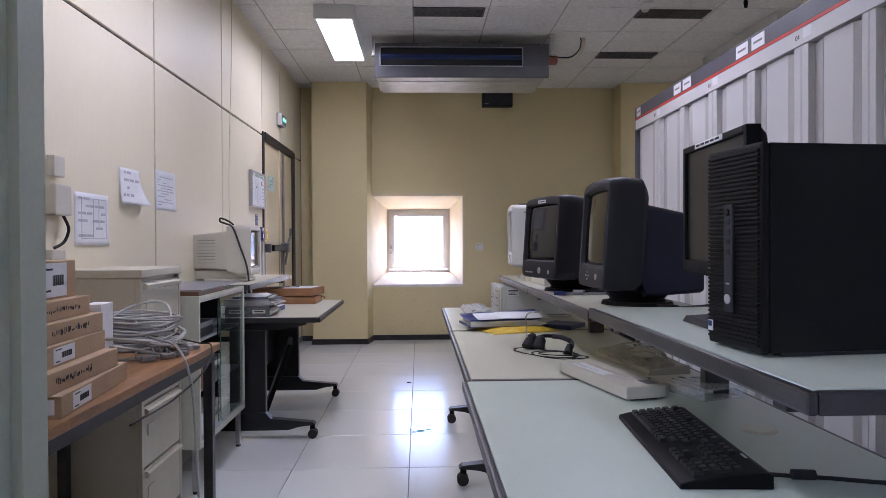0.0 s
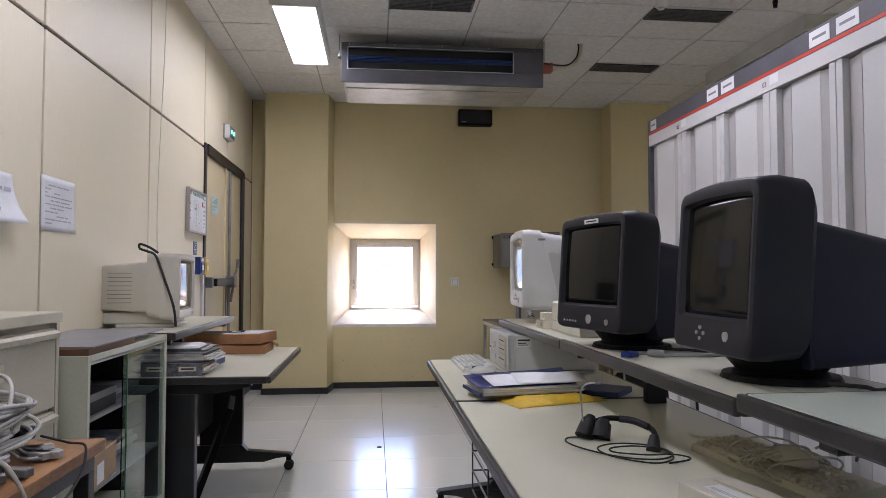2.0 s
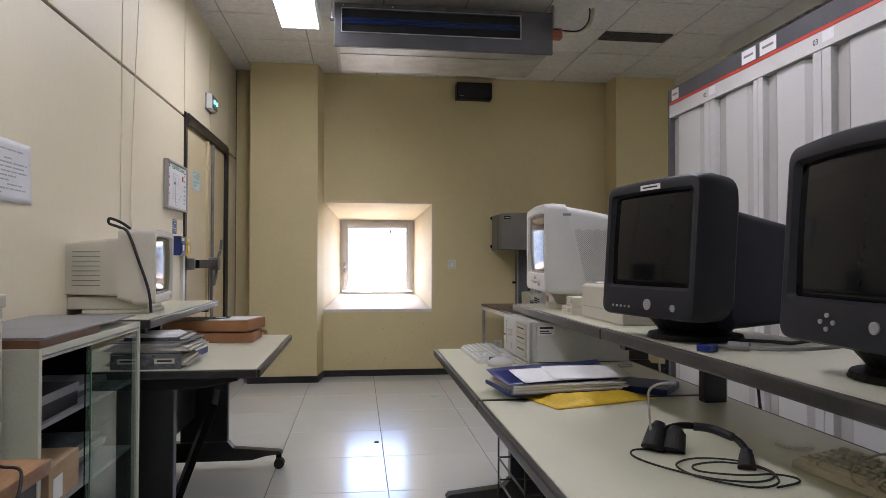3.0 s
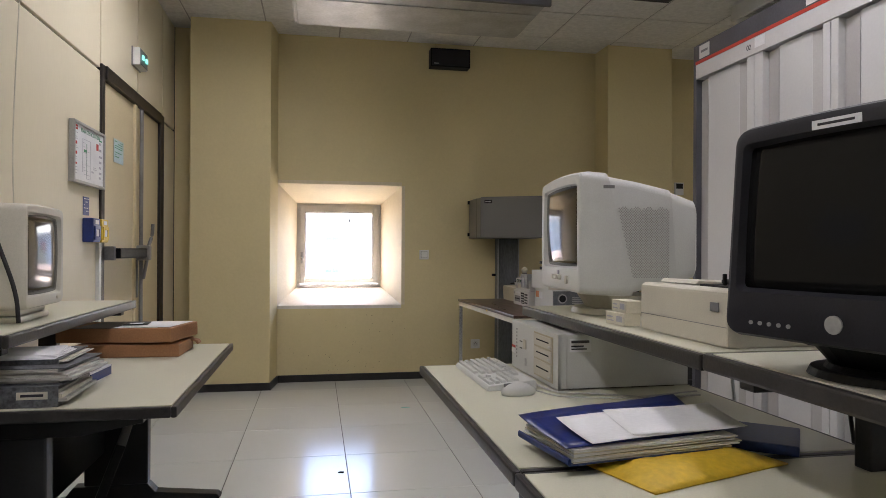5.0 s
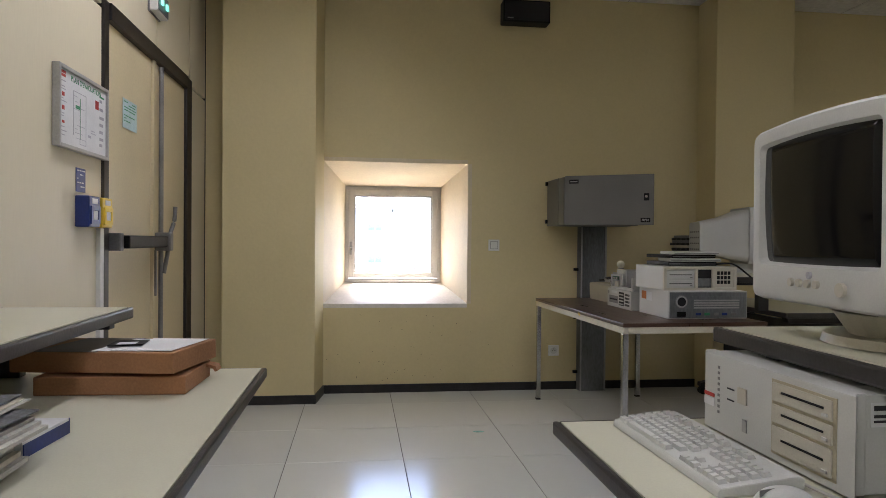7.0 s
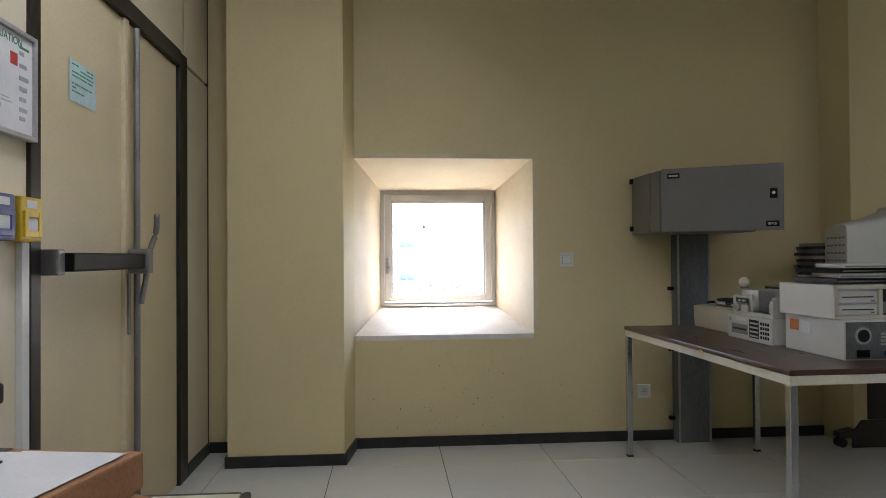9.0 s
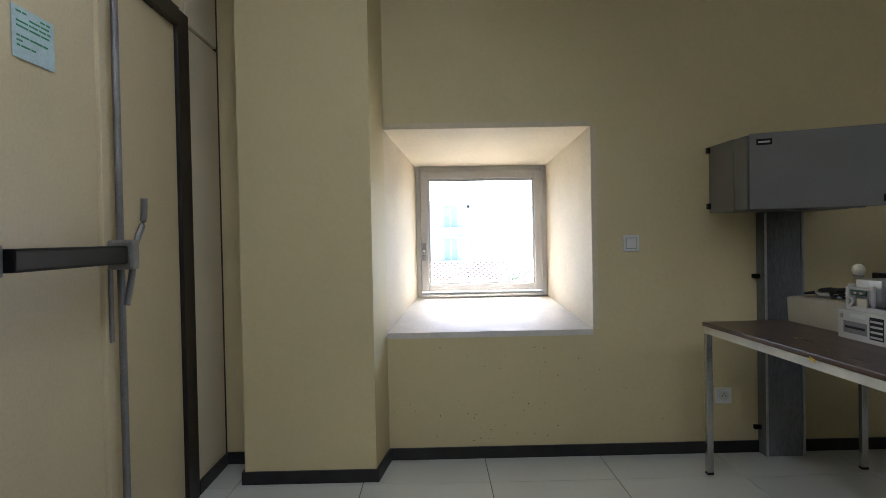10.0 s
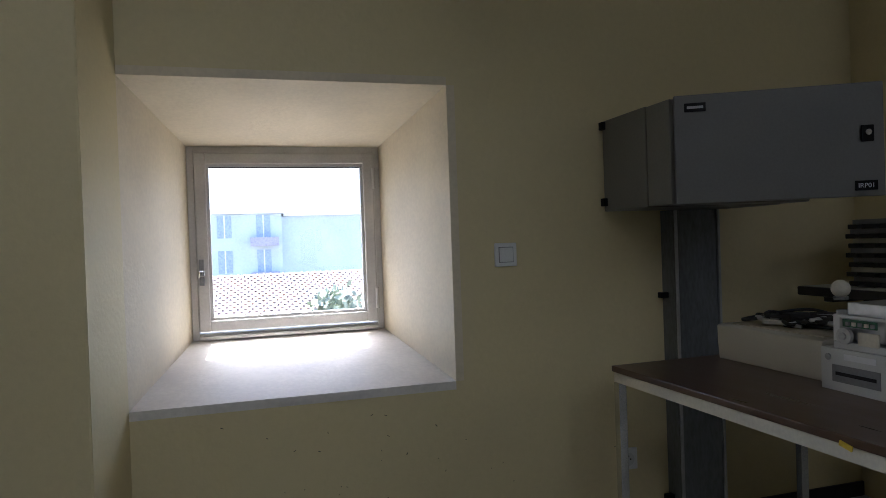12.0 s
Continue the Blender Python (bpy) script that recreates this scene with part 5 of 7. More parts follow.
# headset
hs = thing("headset", pose(0.60, 2.80, 0.7305), "black headset with a microphone boom and tangled thin cable", "headset")
tube("headband", M_BLACKPL, hs, [(-0.065, 0.085, 0.035), (-0.01, 0.085, 0.05), (0.05, 0.065, 0.046), (0.085, 0.02, 0.036), (0.075, -0.045, 0.024), (0.055, -0.075, 0.02)], 0.0075, 8)
tube("headband_pad", M_CHAR, hs, [(0.02, 0.078, 0.049), (0.055, 0.062, 0.046), (0.083, 0.022, 0.037)], 0.0095, 8)
for p, q in (((-0.085, 0.062, 0.006), (-0.062, 0.082, 0.045)), ((-0.045, 0.045, 0.004), (-0.03, 0.062, 0.040)), ((0.048, -0.088, 0.004), (0.058, -0.07, 0.026))):
    c = rod("ear_cushion", M_RUBBER, hs, p, q, 0.026 if p[0] < 0 else 0.018, 20, "", 0.022 if p[0] < 0 else 0.014)
    rod("ear_cup", M_CHAR, c, q, tuple(a + (a - b) * 0.3 for a, b in zip(q, p)), 0.020 if p[0] < 0 else 0.012, 18, "", 0.012)
tube("boom", M_SILVER, hs, [(-0.085, 0.07, 0.04), (-0.088, 0.072, 0.09), (-0.09, 0.07, 0.13), (-0.078, 0.055, 0.150), (-0.055, 0.04, 0.155)], 0.0028, 6)
rod("microphone", M_CABLEG, hs, (-0.058, 0.042, 0.1552), (-0.044, 0.034, 0.1552), 0.005, 10)
tube("cable", M_RUBBER, hs, [(-0.07, 0.06, 0.006), (-0.125, 0.07, 0.003), (-0.145, 0.02, 0.003), (-0.115, -0.06, 0.003), (-0.05, -0.14, 0.003), (0.03, -0.165, 0.003), (0.085, -0.12, 0.003), (0.06, -0.04, 0.004), (-0.02, -0.01, 0.004), (-0.085, -0.05, 0.004), (-0.075, -0.13, 0.004), (0.0, -0.195, 0.003),
     (0.06, -0.175, 0.005), (0.075, -0.10, 0.006), (0.02, -0.05, 0.006), (-0.05, -0.06, 0.006), (-0.06, -0.10, 0.006), (0.01, -0.13, 0.005), (0.08, -0.13, 0.004), (0.11, -0.155, 0.003), (0.095, -0.18, 0.003), (0.04, -0.20, 0.003)], 0.0022, 6, 6)

# papers on the desk join
en = thing("padded_envelope", pose(0.559, 3.466, 0.7305, 0, 0, 17.8), "yellow padded envelope lying under the folder", "envelope")
bm = bmesh.new()
n = 16
rows_ = [[(i / n, j / n) for i in range(n + 1)] for j in range(n + 1)]
top_ = [[bm.verts.new((-0.18 + 0.36 * u, -0.13 + 0.26 * v, 0.003 + 0.017 * (min(u, 1 - u, 0.2) / 0.2) * (min(v, 1 - v, 0.2) / 0.2) + 0.0025 * noise.noise((u * 7, v * 7, 3.1)) * (0 < i < n and 0 < j < n))) for i, (u, v) in enumerate(r_)] for j, r_ in enumerate(rows_)]
for j in range(n):
    for i in range(n):
        bm.faces.new((top_[j][i], top_[j][i + 1], top_[j + 1][i + 1], top_[j + 1][i]))
eb = part("pouch", bm, M_ENV, en, smooth=True)
eb.modifiers.new("thickness", "SOLIDIFY").thickness = 0.003
fo = thing("document_folder", pose(0.318, 3.40, 0.7500, 0, 0, 9) @ Matrix.Diagonal((1.10, 0.9, 0.92, 1.0)), "blue plastic folder stuffed with white papers", "folder")
rr = random.Random(3)
for k in range(9):
    a = rr.uniform(-3, 3)
    bm = bmesh.new()
    add_box(bm, 0.008, 0.335 + rr.uniform(-0.02, 0.03), 0.006, 0.225 + rr.uniform(-0.012, 0.012), 0.0025 + 0.0031 * k, 0.0050 + 0.0031 * k, 0.0, pose(0, 0, 0, 0, 0, a * 0.5))
    part("paper", bm, M_PAPER if k % 3 else M_PAPERY, fo)
box("back_cover", M_BLUED, fo, 0, 0.32, 0.0, 0.235, 0.0, 0.0022)
prism("spine", M_BLUED, fo, [(-0.006, 0.004), (-0.003, 0.0), (0.0, 0.0), (0.0, 0.014), (-0.003, 0.016), (-0.006, 0.012)], "y", 0.0, 0.235)
bm = bmesh.new()
n = 14
cv = [[bm.verts.new(((0.345 + 0.03 * j / 6) * i / n - 0.004, 0.012 + 0.012 * i / n + 0.225 * j / 6, 0.0335 + 0.034 * (j / 6) ** 1.5 * (0.55 + 0.45 * i / n) + 0.0015 * math.sin(i * 0.5 + j))) for i in range(n + 1)] for j in range(7)]
for j in range(6):
    for i in range(n):
        bm.faces.new((cv[j][i], cv[j][i + 1], cv[j + 1][i + 1], cv[j + 1][i]))
fc = part("front_cover", bm, M_BLUEV, fo, "royal blue front cover standing open", smooth=True)
fc.modifiers.new("thickness", "SOLIDIFY").thickness = 0.0015
# loose sheets; the first is widened to stand in for the cover's pale sheen
for k, (a, dx, dy) in enumerate(((1, 0.045, 0.006), (-5, 0.135, 0.016))):
    bm = bmesh.new()
    g = [[bm.verts.new(((0.30 - 0.06 * k) * i / 8, 0.15 * j / 8, 0.002 * math.sin(i * 0.6 + k) + 0.020 * (j / 8) ** 1.5 + 0.004 * (i / 8) ** 2)) for i in range(9)] for j in range(9)]
    for j in range(8):
        for i in range(8):
            bm.faces.new((g[j][i], g[j][i + 1], g[j + 1][i + 1], g[j + 1][i]))
    bmesh.ops.transform(bm, matrix=pose(dx, dy, 0.0395 + 0.004 * k, 0, 0, a), verts=bm.verts)
    pp = part("loose_sheet", bm, M_PAPER, fo, smooth=True)
    pp.modifiers.new("thickness", "SOLIDIFY").thickness = 0.0006
db = thing("ring_binder", pose(0.822, 3.43, 0.7305, 0, 0, 51), "flat dark blue binder lying on the desk", "binder")
box("cover", M_BLUED, db, 0, 0.172, 0, 0.175, 0.0, 0.022, 0.004)
box("page_block", M_PAPER, db, 0.004, 0.168, 0.1752, 0.177, 0.004, 0.018)

# desktop computer under the upper tier
pc = thing("desktop_computer", pose(0.553, 4.358, 0.7305, 0, 0, 1), "pale grey desktop computer with drive bays, yellowed with age", "computer")
box("case", M_LGREY, pc, 0.036, 0.44, -0.222, 0.222, 0.004, 0.168, 0.003)
prism("front_shell", M_LGREY, pc, [(0.0, -0.02), (0.018, 0.0), (0.035, 0.0), (0.035, 0.45), (0.012, 0.45), (0.0, 0.43)], "z", 0.004, 0.171, "", 0.003)
pc.children[-1].matrix_basis = pose(0, -0.225, 0)
box("bay_frame", M_BEIGE2, pc, -0.002, 0.0, -0.205, -0.035, 0.018, 0.158, 0.001)
for z, w in ((0.118, 0.035), (0.078, 0.034), (0.024, 0.048)):
    d_ = box("drive", M_BEIGE, pc, -0.006, -0.0022, -0.198, -0.042, z, z + w, 0.002)
    box("slot", M_HOLE, d_, -0.0072, -0.0061, -0.18, -0.07, z + w * 0.5, z + w * 0.5 + 0.004)
    box("eject_button", M_LGREY, d_, -0.009, -0.0061, -0.19, -0.178, z + 0.006, z + 0.011)
for k in range(9):
    box("vent_slot", M_CABLEG, pc, -0.0015, -0.0003, 0.145, 0.152, 0.045 + 0.012 * k, 0.051 + 0.012 * k)
box("power_button", M_BEIGE, pc, -0.004, -0.0003, 0.045, 0.075, 0.085, 0.118, 0.002)
box("indicator", M_INKD, pc, -0.0015, -0.0003, 0.09, 0.115, 0.082, 0.085)
box("indicator", M_INKD, pc, -0.0015, -0.0003, 0.09, 0.115, 0.105, 0.108)
box("sticker", M_INKR, pc, -0.0016, -0.0003, 0.165, 0.205, 0.075, 0.083)
box("sticker", M_PAPER, pc, -0.0016, -0.0003, 0.165, 0.205, 0.055, 0.072)
box("maker_badge", M_SILVER, pc, -0.0018, -0.0003, 0.045, 0.06, 0.03, 0.055)
box("side_label", M_PAPER, pc, 0.045, 0.115, -0.2232, -0.2222, 0.115, 0.155)
quad_bars("print", M_INKD, pc, [(0.05, 0.108, 0.142, 0.15), (0.05, 0.09, 0.13, 0.135), (0.05, 0.1, 0.122, 0.126)], pose(0, -0.2236, 0))
for y in (-0.2, 0.2):
    box("pad", M_RUBBER, pc, 0.05, 0.4, y - 0.01, y + 0.01, 0, 0.0038)

# printer and small boxes on the upper tier
pr = thing("printer", pose(0.705, 3.50, 0.9455, 0, 0, 1), "low beige printer with an open dark slot on top", "printer")
prism("body", M_BEIGE, pr, [(0.0, 0.0), (0.37, 0.0), (0.37, 0.11), (0.012, 0.125), (0.0, 0.118)], "y", 0.0, 0.375, "", 0.006)
box("seam", M_CABLEG, pr, -0.0008, 0.0015, 0.004, 0.371, 0.043, 0.0445)
prism("cover", M_BEIGE, pr, [(0.05, 0.126), (0.34, 0.116), (0.34, 0.124), (0.06, 0.135)], "y", 0.20, 0.365, "", 0.003)
box("slot", M_HOLE, pr, 0.06, 0.30, 0.02, 0.195, 0.1145, 0.1275, 0.0)
rod("roller", M_RUBBER, pr, (0.12, 0.025, 0.1335), (0.12, 0.19, 0.1335), 0.006, 12)
box("lever", M_BLACKPL, pr, 0.06, 0.068, 0.10, 0.108, 0.128, 0.155, 0.002)
box("badge", M_CABLEG, pr, -0.003, -0.0002, 0.03, 0.06, 0.075, 0.095)
for k in range(2):
    bx_ = thing("cartridge_box", pose(0.675 + 0.006 * k, 3.925, 0.9455 + 0.0345 * k, 0, 0, 4 - 7 * k), "small white printed ribbon box on the upper tier", "box", "ribbon boxes")
    box("carton", M_PAPERY, bx_, 0, 0.05, 0, 0.10, 0, 0.034, 0.001)
    quad_bars("print", M_INK, bx_, [(0.008, 0.045, 0.01, 0.013), (0.008, 0.04, 0.02, 0.024), (0.06, 0.09, 0.01, 0.026)], pose(-0.0006, 0.10, 0) @ Matrix(((0, 1, 0, 0), (-1, 0, 0, 0), (0, 0, 1, 0), (0, 0, 0, 1))))

vg = thing("video_cable", pose(0, 0, 0.949), "grey video cable with a blue plug on the upper tier", "cable")
box("plug", M_BLUE, vg, -0.03, 0.012, -0.016, 0.016, 0.001, 0.017, 0.003, "blue plug shell", pose(0.66, 2.88, 0, 0, 0, 35))
tube("cord", M_CABLEG, vg, [(0.67, 2.885, 0.008), (0.70, 2.90, 0.008), (0.74, 2.87, 0.008), (0.78, 2.84, 0.008), (0.86, 2.83, 0.008), (0.97, 2.86, 0.008)], 0.0045)
rod("ferrite_core", M_CABLEG, vg, (0.715, 2.895, 0.011), (0.75, 2.865, 0.011), 0.010, 12)
hc2 = thing("hanging_cables", pose(0, 0, 0), "cables hanging behind the desks", "cable")
for k, (x, y) in enumerate(((1.05, 1.22), (1.06, 1.26), (1.05, 3.55), (1.07, 3.35), (1.05, 4.0))):
    tube("cord", M_RUBBER if k != 4 else M_CABLEW, hc2, [(x - 0.03, y, 0.93), (x + 0.02, y + 0.02, 0.75), (x + 0.01, y - 0.03, 0.45), (x + 0.04, y + 0.05, 0.1), (x + 0.1, y + 0.1, 0.006)], 0.005, 6)

# ---- west side: cabinet, filing cabinet, table ----
fl = thing("filing_cabinet", pose(-1.02, 2.80, 0), "cream-grey steel filing cabinet with four drawers", "filing cabinet")
box("body", M_FILE, fl, -0.30, -0.022, 0.0, 0.435, 0.0, 1.035, 0.003)
box("top", M_FILE, fl, -0.305, 0.006, -0.006, 0.441, 1.0355, 1.068, 0.004)
for k in range(4):
    z = 0.03 + 0.25 * k
    d_ = box("drawer", M_FILE, fl, -0.0215, -0.002, 0.022, 0.413, z, z + 0.238, 0.003)
    prism("pull", M_FILE, d_, [(-0.002, z + 0.205), (0.014, z + 0.21), (0.016, z + 0.225), (0.006, z + 0.232), (-0.002, z + 0.232)], "y", 0.03, 0.405)
    box("label_holder", M_PAPERY if k > 2 else M_FILE, d_, -0.0018, 0.003, 0.055, 0.12, z + 0.12, z + 0.165, 0.001)
for y in (0.0, 0.415):
    box("stile", M_FILE, fl, -0.0215, 0.0, y, y + 0.02, 0.0, 1.033, 0.002)

gl = thing("glazed_cabinet", pose(-0.945, 3.262, 0), "pale green-white cabinet with sliding glass doors, half open", "cabinet")
GL, GD, Z0, Z1 = 0.80, 0.36, 0.215, 0.925
box("side", M_CABW, gl, -GD, 0.0, 0.0, 0.018, Z0, Z1, 0.002)
box("side", M_CABW, gl, -GD, 0.0, GL - 0.018, GL, Z0, Z1, 0.002)
box("base", M_CABW, gl, -GD, 0.0, 0.0185, GL - 0.0185, Z0, Z0 + 0.03, 0.002)
box("top_rail", M_CABW, gl, -GD, 0.0, 0.0185, GL - 0.0185, Z1 - 0.02, Z1, 0.002)
# black sheets on sides and back put the interior's shade into colour
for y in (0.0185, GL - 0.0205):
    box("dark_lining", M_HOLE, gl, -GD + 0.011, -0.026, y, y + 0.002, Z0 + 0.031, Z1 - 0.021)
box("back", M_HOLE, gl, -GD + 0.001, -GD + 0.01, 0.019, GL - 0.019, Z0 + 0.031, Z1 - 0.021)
for z in (0.46, 0.70):
    box("shelf", M_CABLEG, gl, -GD + 0.011, -0.03, 0.019, GL - 0.019, z, z + 0.012)
for y in (0.02, GL - 0.045):
    for x in (-GD + 0.02, -0.045):
        box("leg", M_STEEL, gl, x, x + 0.025, y, y + 0.025, 0.012, Z0 - 0.0005, 0.002)
        rod("leg_tip", M_RUBBER, gl, (x + 0.0125, y + 0.0125, 0), (x + 0.0125, y + 0.0125, 0.0119), 0.014, 12)
for z in (Z0 + 0.031, Z1 - 0.030):
    box("door_rail", M_STEEL, gl, -0.024, -0.001, 0.019, GL - 0.019, z, z + 0.008)
g1 = box("sliding_pane", M_PANEG, gl, -0.010, -0.006, 0.36, GL - 0.02, Z0 + 0.040, Z1 - 0.031, 0, "greenish sliding glass door")
g2 = box("sliding_pane", M_PANEG, gl, -0.020, -0.016, 0.34, GL - 0.05, Z0 + 0.040, Z1 - 0.031, 0, "greenish sliding glass door")
for g_ in (g1, g2):
    g_.visible_shadow = False
box("pane_edge", M_PCB, gl, -0.0102, -0.0058, 0.355, 0.3598, Z0 + 0.041, Z1 - 0.032)
bd = thing("shelf_board", pose(-0.955, 3.262, 0.9255), "loose brown board with grey sheets lying on the cabinet", "board")
box("board", M_WOODE, bd, -0.34, 0.006, 0.01, 0.42, 0.0, 0.022, 0.002)
box("cover_sheet", M_CABLEG, bd, -0.33, 0.015, 0.02, 0.77, 0.0225, 0.028, 0.001, "grey plastic-covered sheet", pose(0, 0, 0, 0.0, 0, 1))
cbx = thing("cardboard_box", pose(-1.118, 3.37, 0.4725, 0, 0, 4), "small brown cardboard box with a label on the cabinet shelf", "box")
box("carton", M_CARD, cbx, 0, 0.15, 0, 0.24, 0, 0.11, 0.003)
box("label_sheet", M_PAPER, cbx, 0.1502, 0.151, 0.03, 0.10, 0.01, 0.075)
for z, n_, w in ((0.2465, 3, 0.2), (0.7125, 2, 0.20), (0.4725, 4, 0.18)):
    for k in range(n_):
        st = thing("document_stack", pose(-1.22 + 0.006 * k, 3.60 + 0.012 * (k % 3), z + 0.022 * k, 0, 0, 2 - 2 * (k % 3)), "stack of papers and files behind the glass", "papers", "stored papers")
        box("page_block", (M_BINDER, M_CABLEG, M_PAPERY)[k % 3], st, 0, w, 0, 0.30, 0, 0.021, 0.002)
mg = thing("dark_device", pose(-1.21, 3.36, 0.7125), "dark grey electrical device with white lettering on a shelf", "device")
box("body", M_CHAR, mg, 0, 0.22, 0, 0.26, 0, 0.07, 0.004)
box("front_plate", M_CABLEG, mg, 0.2202, 0.2225, 0.0, 0.26, 0.045, 0.07)
bw = thing("white_carton", pose(-1.12, 3.33, 0.2465), "small white carton at the bottom of the cabinet", "box")
box("carton", M_PAPER, bw, 0, 0.14, 0, 0.18, 0, 0.10, 0.003)

tb = thing("work_table", pose(-0.705, 2.775, 0), "wood-topped table with a dark steel frame", "table")
box("tabletop", M_WOOD, tb, -0.62, 0.0, -1.60, 0.0, 0.756, 0.784, 0.004)
for x in (-0.60, -0.05):
    for y in (-1.58, -0.06):
        box("leg", M_EDGE, tb, x, x + 0.035, y, y + 0.035, 0, 0.7165, 0.003)
box("apron", M_EDGE, tb, -0.60, -0.565, -1.58, -0.025, 0.717, 0.7555, 0.003)
box("apron", M_EDGE, tb, -0.05, -0.015, -1.58, -0.025, 0.717, 0.7555, 0.003)
box("apron", M_EDGE, tb, -0.5645, -0.0505, -0.06, -0.025, 0.717, 0.7555, 0.003)
box("apron", M_EDGE, tb, -0.5645, -0.0505, -1.58, -1.545, 0.717, 0.7555, 0.003)


def carton(x, y, z, rz, lx, ly, lz, label_, mark):
    """A flat carton; its south-east corner lies at x, y."""
    c = thing("cardboard_box", pose(x, y, z, 0, 0, rz), label_, "box", "stacked cartons")
    box("carton", M_CARD, c, -lx, 0, 0, ly, 0, lz, 0.003)
    box("flap_line", M_CARDD, c, -lx + 0.01, -0.004, -0.0006, 0.0008, lz * 0.93, lz * 0.945)
    T_ = Matrix(((0, -1, 0, 0), (1, 0, 0, 0), (0, 0, 1, 0), (0, 0, 0, 1)))
    if mark == "label":
        box("label_sheet", M_PAPER, c, 0.0002, 0.001, 0.06, 0.17, 0.006, lz - 0.006)
        quad_bars("print", M_INKD, c, [(0.10 + 0.005 * k, 0.1025 + 0.005 * k + 0.0015 * (k % 2), lz * 0.35, lz * 0.62) for k in range(11)] + [(0.07, 0.10, lz * 0.75, lz * 0.8), (0.07, 0.09, lz * 0.2, lz * 0.25)], pose(0.0012, 0, 0) @ T_)
        box("label_sheet", M_PAPER, c, -0.085, -0.015, -0.0012, -0.0002, 0.01, lz - 0.008)
        quad_bars("print", M_INKD, c, [(-0.06, -0.03, lz * 0.35, lz * 0.6), (-0.075, -0.05, lz * 0.75, lz * 0.8)], pose(0, -0.0014, 0))
    else:
        r_ = random.Random(mark)
        quad_bars("handwriting", M_INKD, c, [(0.05 + 0.0095 * k, 0.0522 + 0.0095 * k + r_.choice((0, 0, 0.006)), lz * r_.uniform(0.35, 0.5), lz * r_.uniform(0.5, 0.72)) for k in range(20)], pose(0.0006, 0, 0) @ T_)
    return c


CB = "flat brown carton in a stack, "
z = 0.7845
for dx, dy, rz, lx, ly, lz, mk in ((-0.01, 1.63, 6, 0.34, 0.44, 0.051, "label"), (-0.03, 1.60, 3, 0.34, 0.40, 0.050, 11), (-0.055, 1.63, 4, 0.33, 0.36, 0.050, "label"), (-0.07, 1.66, 2, 0.33, 0.32, 0.049, 12), (-0.085, 1.65, 3, 0.32, 0.30, 0.048, 13), (-0.115, 1.70, 2, 0.30, 0.22, 0.095, "label")):
    carton(-0.705 + dx, dy, z, rz, lx, ly, lz, CB + ("with white barcode labels" if mk == "label" else "marked in black pen"), mk)
    z += lz + 0.0005
wl = thing("paper_carton", pose(-0.96, 2.22, 0.7845, 0, 0, 5), "small white carton behind the stacked cartons", "box")
box("carton", M_PAPER, wl, 0, 0.055, 0, 0.10, 0, 0.20, 0.002)
box("label_sheet", M_LGREY, wl, 0.01, 0.045, -0.001, -0.0002, 0.12, 0.18)

# heap of cables on the table
ch = thing("cable_heap", pose(-0.93, 2.50, 0.7845), "heap of coiled grey-white network cables with plugs", "cables")
rr = random.Random(21)
for c in range(15):
    top_coil = c > 5
    R0 = rr.uniform(0.125, 0.165) if top_coil else rr.uniform(0.07, 0.15)
    zc = 0.012 + 0.0085 * c
    ox, oy = (rr.uniform(-0.02, 0.02), 0.02 + rr.uniform(-0.025, 0.025)) if top_coil else (rr.uniform(-0.01, 0.03), rr.uniform(-0.06, 0.06))
    tx, ty = (rr.uniform(-0.16, -0.04), rr.uniform(-0.10, 0.10)) if top_coil else (rr.uniform(-0.2, 0.1), rr.uniform(-0.25, 0.25))
    pts = []
    for k in range(22):
        a = 2 * math.pi * k / 10.0 + rr.uniform(-0.08, 0.08)
        rad = R0 * (1 + 0.07 * math.sin(k * 1.3 + c) + (0 if top_coil else rr.uniform(-0.25, 0.2)))
        xx, yy = rad * 0.95 * math.cos(a), rad * 1.15 * math.sin(a)
        pts.append((ox + xx, oy + yy, max(0.006, zc + tx * xx + ty * yy + rr.uniform(-0.007, 0.007))))
    tube("coil", M_CABLEW if c % 5 else M_CABLEG, ch, pts, 0.0046, 6, 5)
tube("coil", M_CABLEW, ch, [(-0.10, 0.05, 0.12), (-0.06, 0.14, 0.155), (0.02, 0.17, 0.17), (0.08, 0.12, 0.16), (0.12, 0.04, 0.125), (0.13, -0.03, 0.10)], 0.0046, 6, 6)
for c in range(13):
    a = rr.uniform(-1.3, 1.1)
    p = Vector((0.13 * math.cos(a) + 0.02, 0.17 * math.sin(a), 0.012))
    tube("lead", M_CABLEW if c % 3 else M_CABLEG, ch, [(0.05 * math.cos(a * 2), 0.05 * math.sin(a), 0.07), p * 0.7 + Vector((0, 0, 0.04)), p, p + Vector((0.03, rr.uniform(-0.04, 0.06), -0.004))], 0.004, 6)
    q = p + Vector((0.035, rr.uniform(-0.04, 0.06), -0.009))
    box("plug", M_CABLEG if c % 2 else M_CABLEW, ch, -0.02, 0.025, -0.012, 0.012, 0, 0.016, 0.003, "", pose(q.x, q.y, max(q.z, 0.001), 0, 0, rr.uniform(-70, 70)))
box("adapter", M_CHAR, ch, 0.07, 0.10, 0.13, 0.20, 0.02, 0.05, 0.006, "dark adapter")
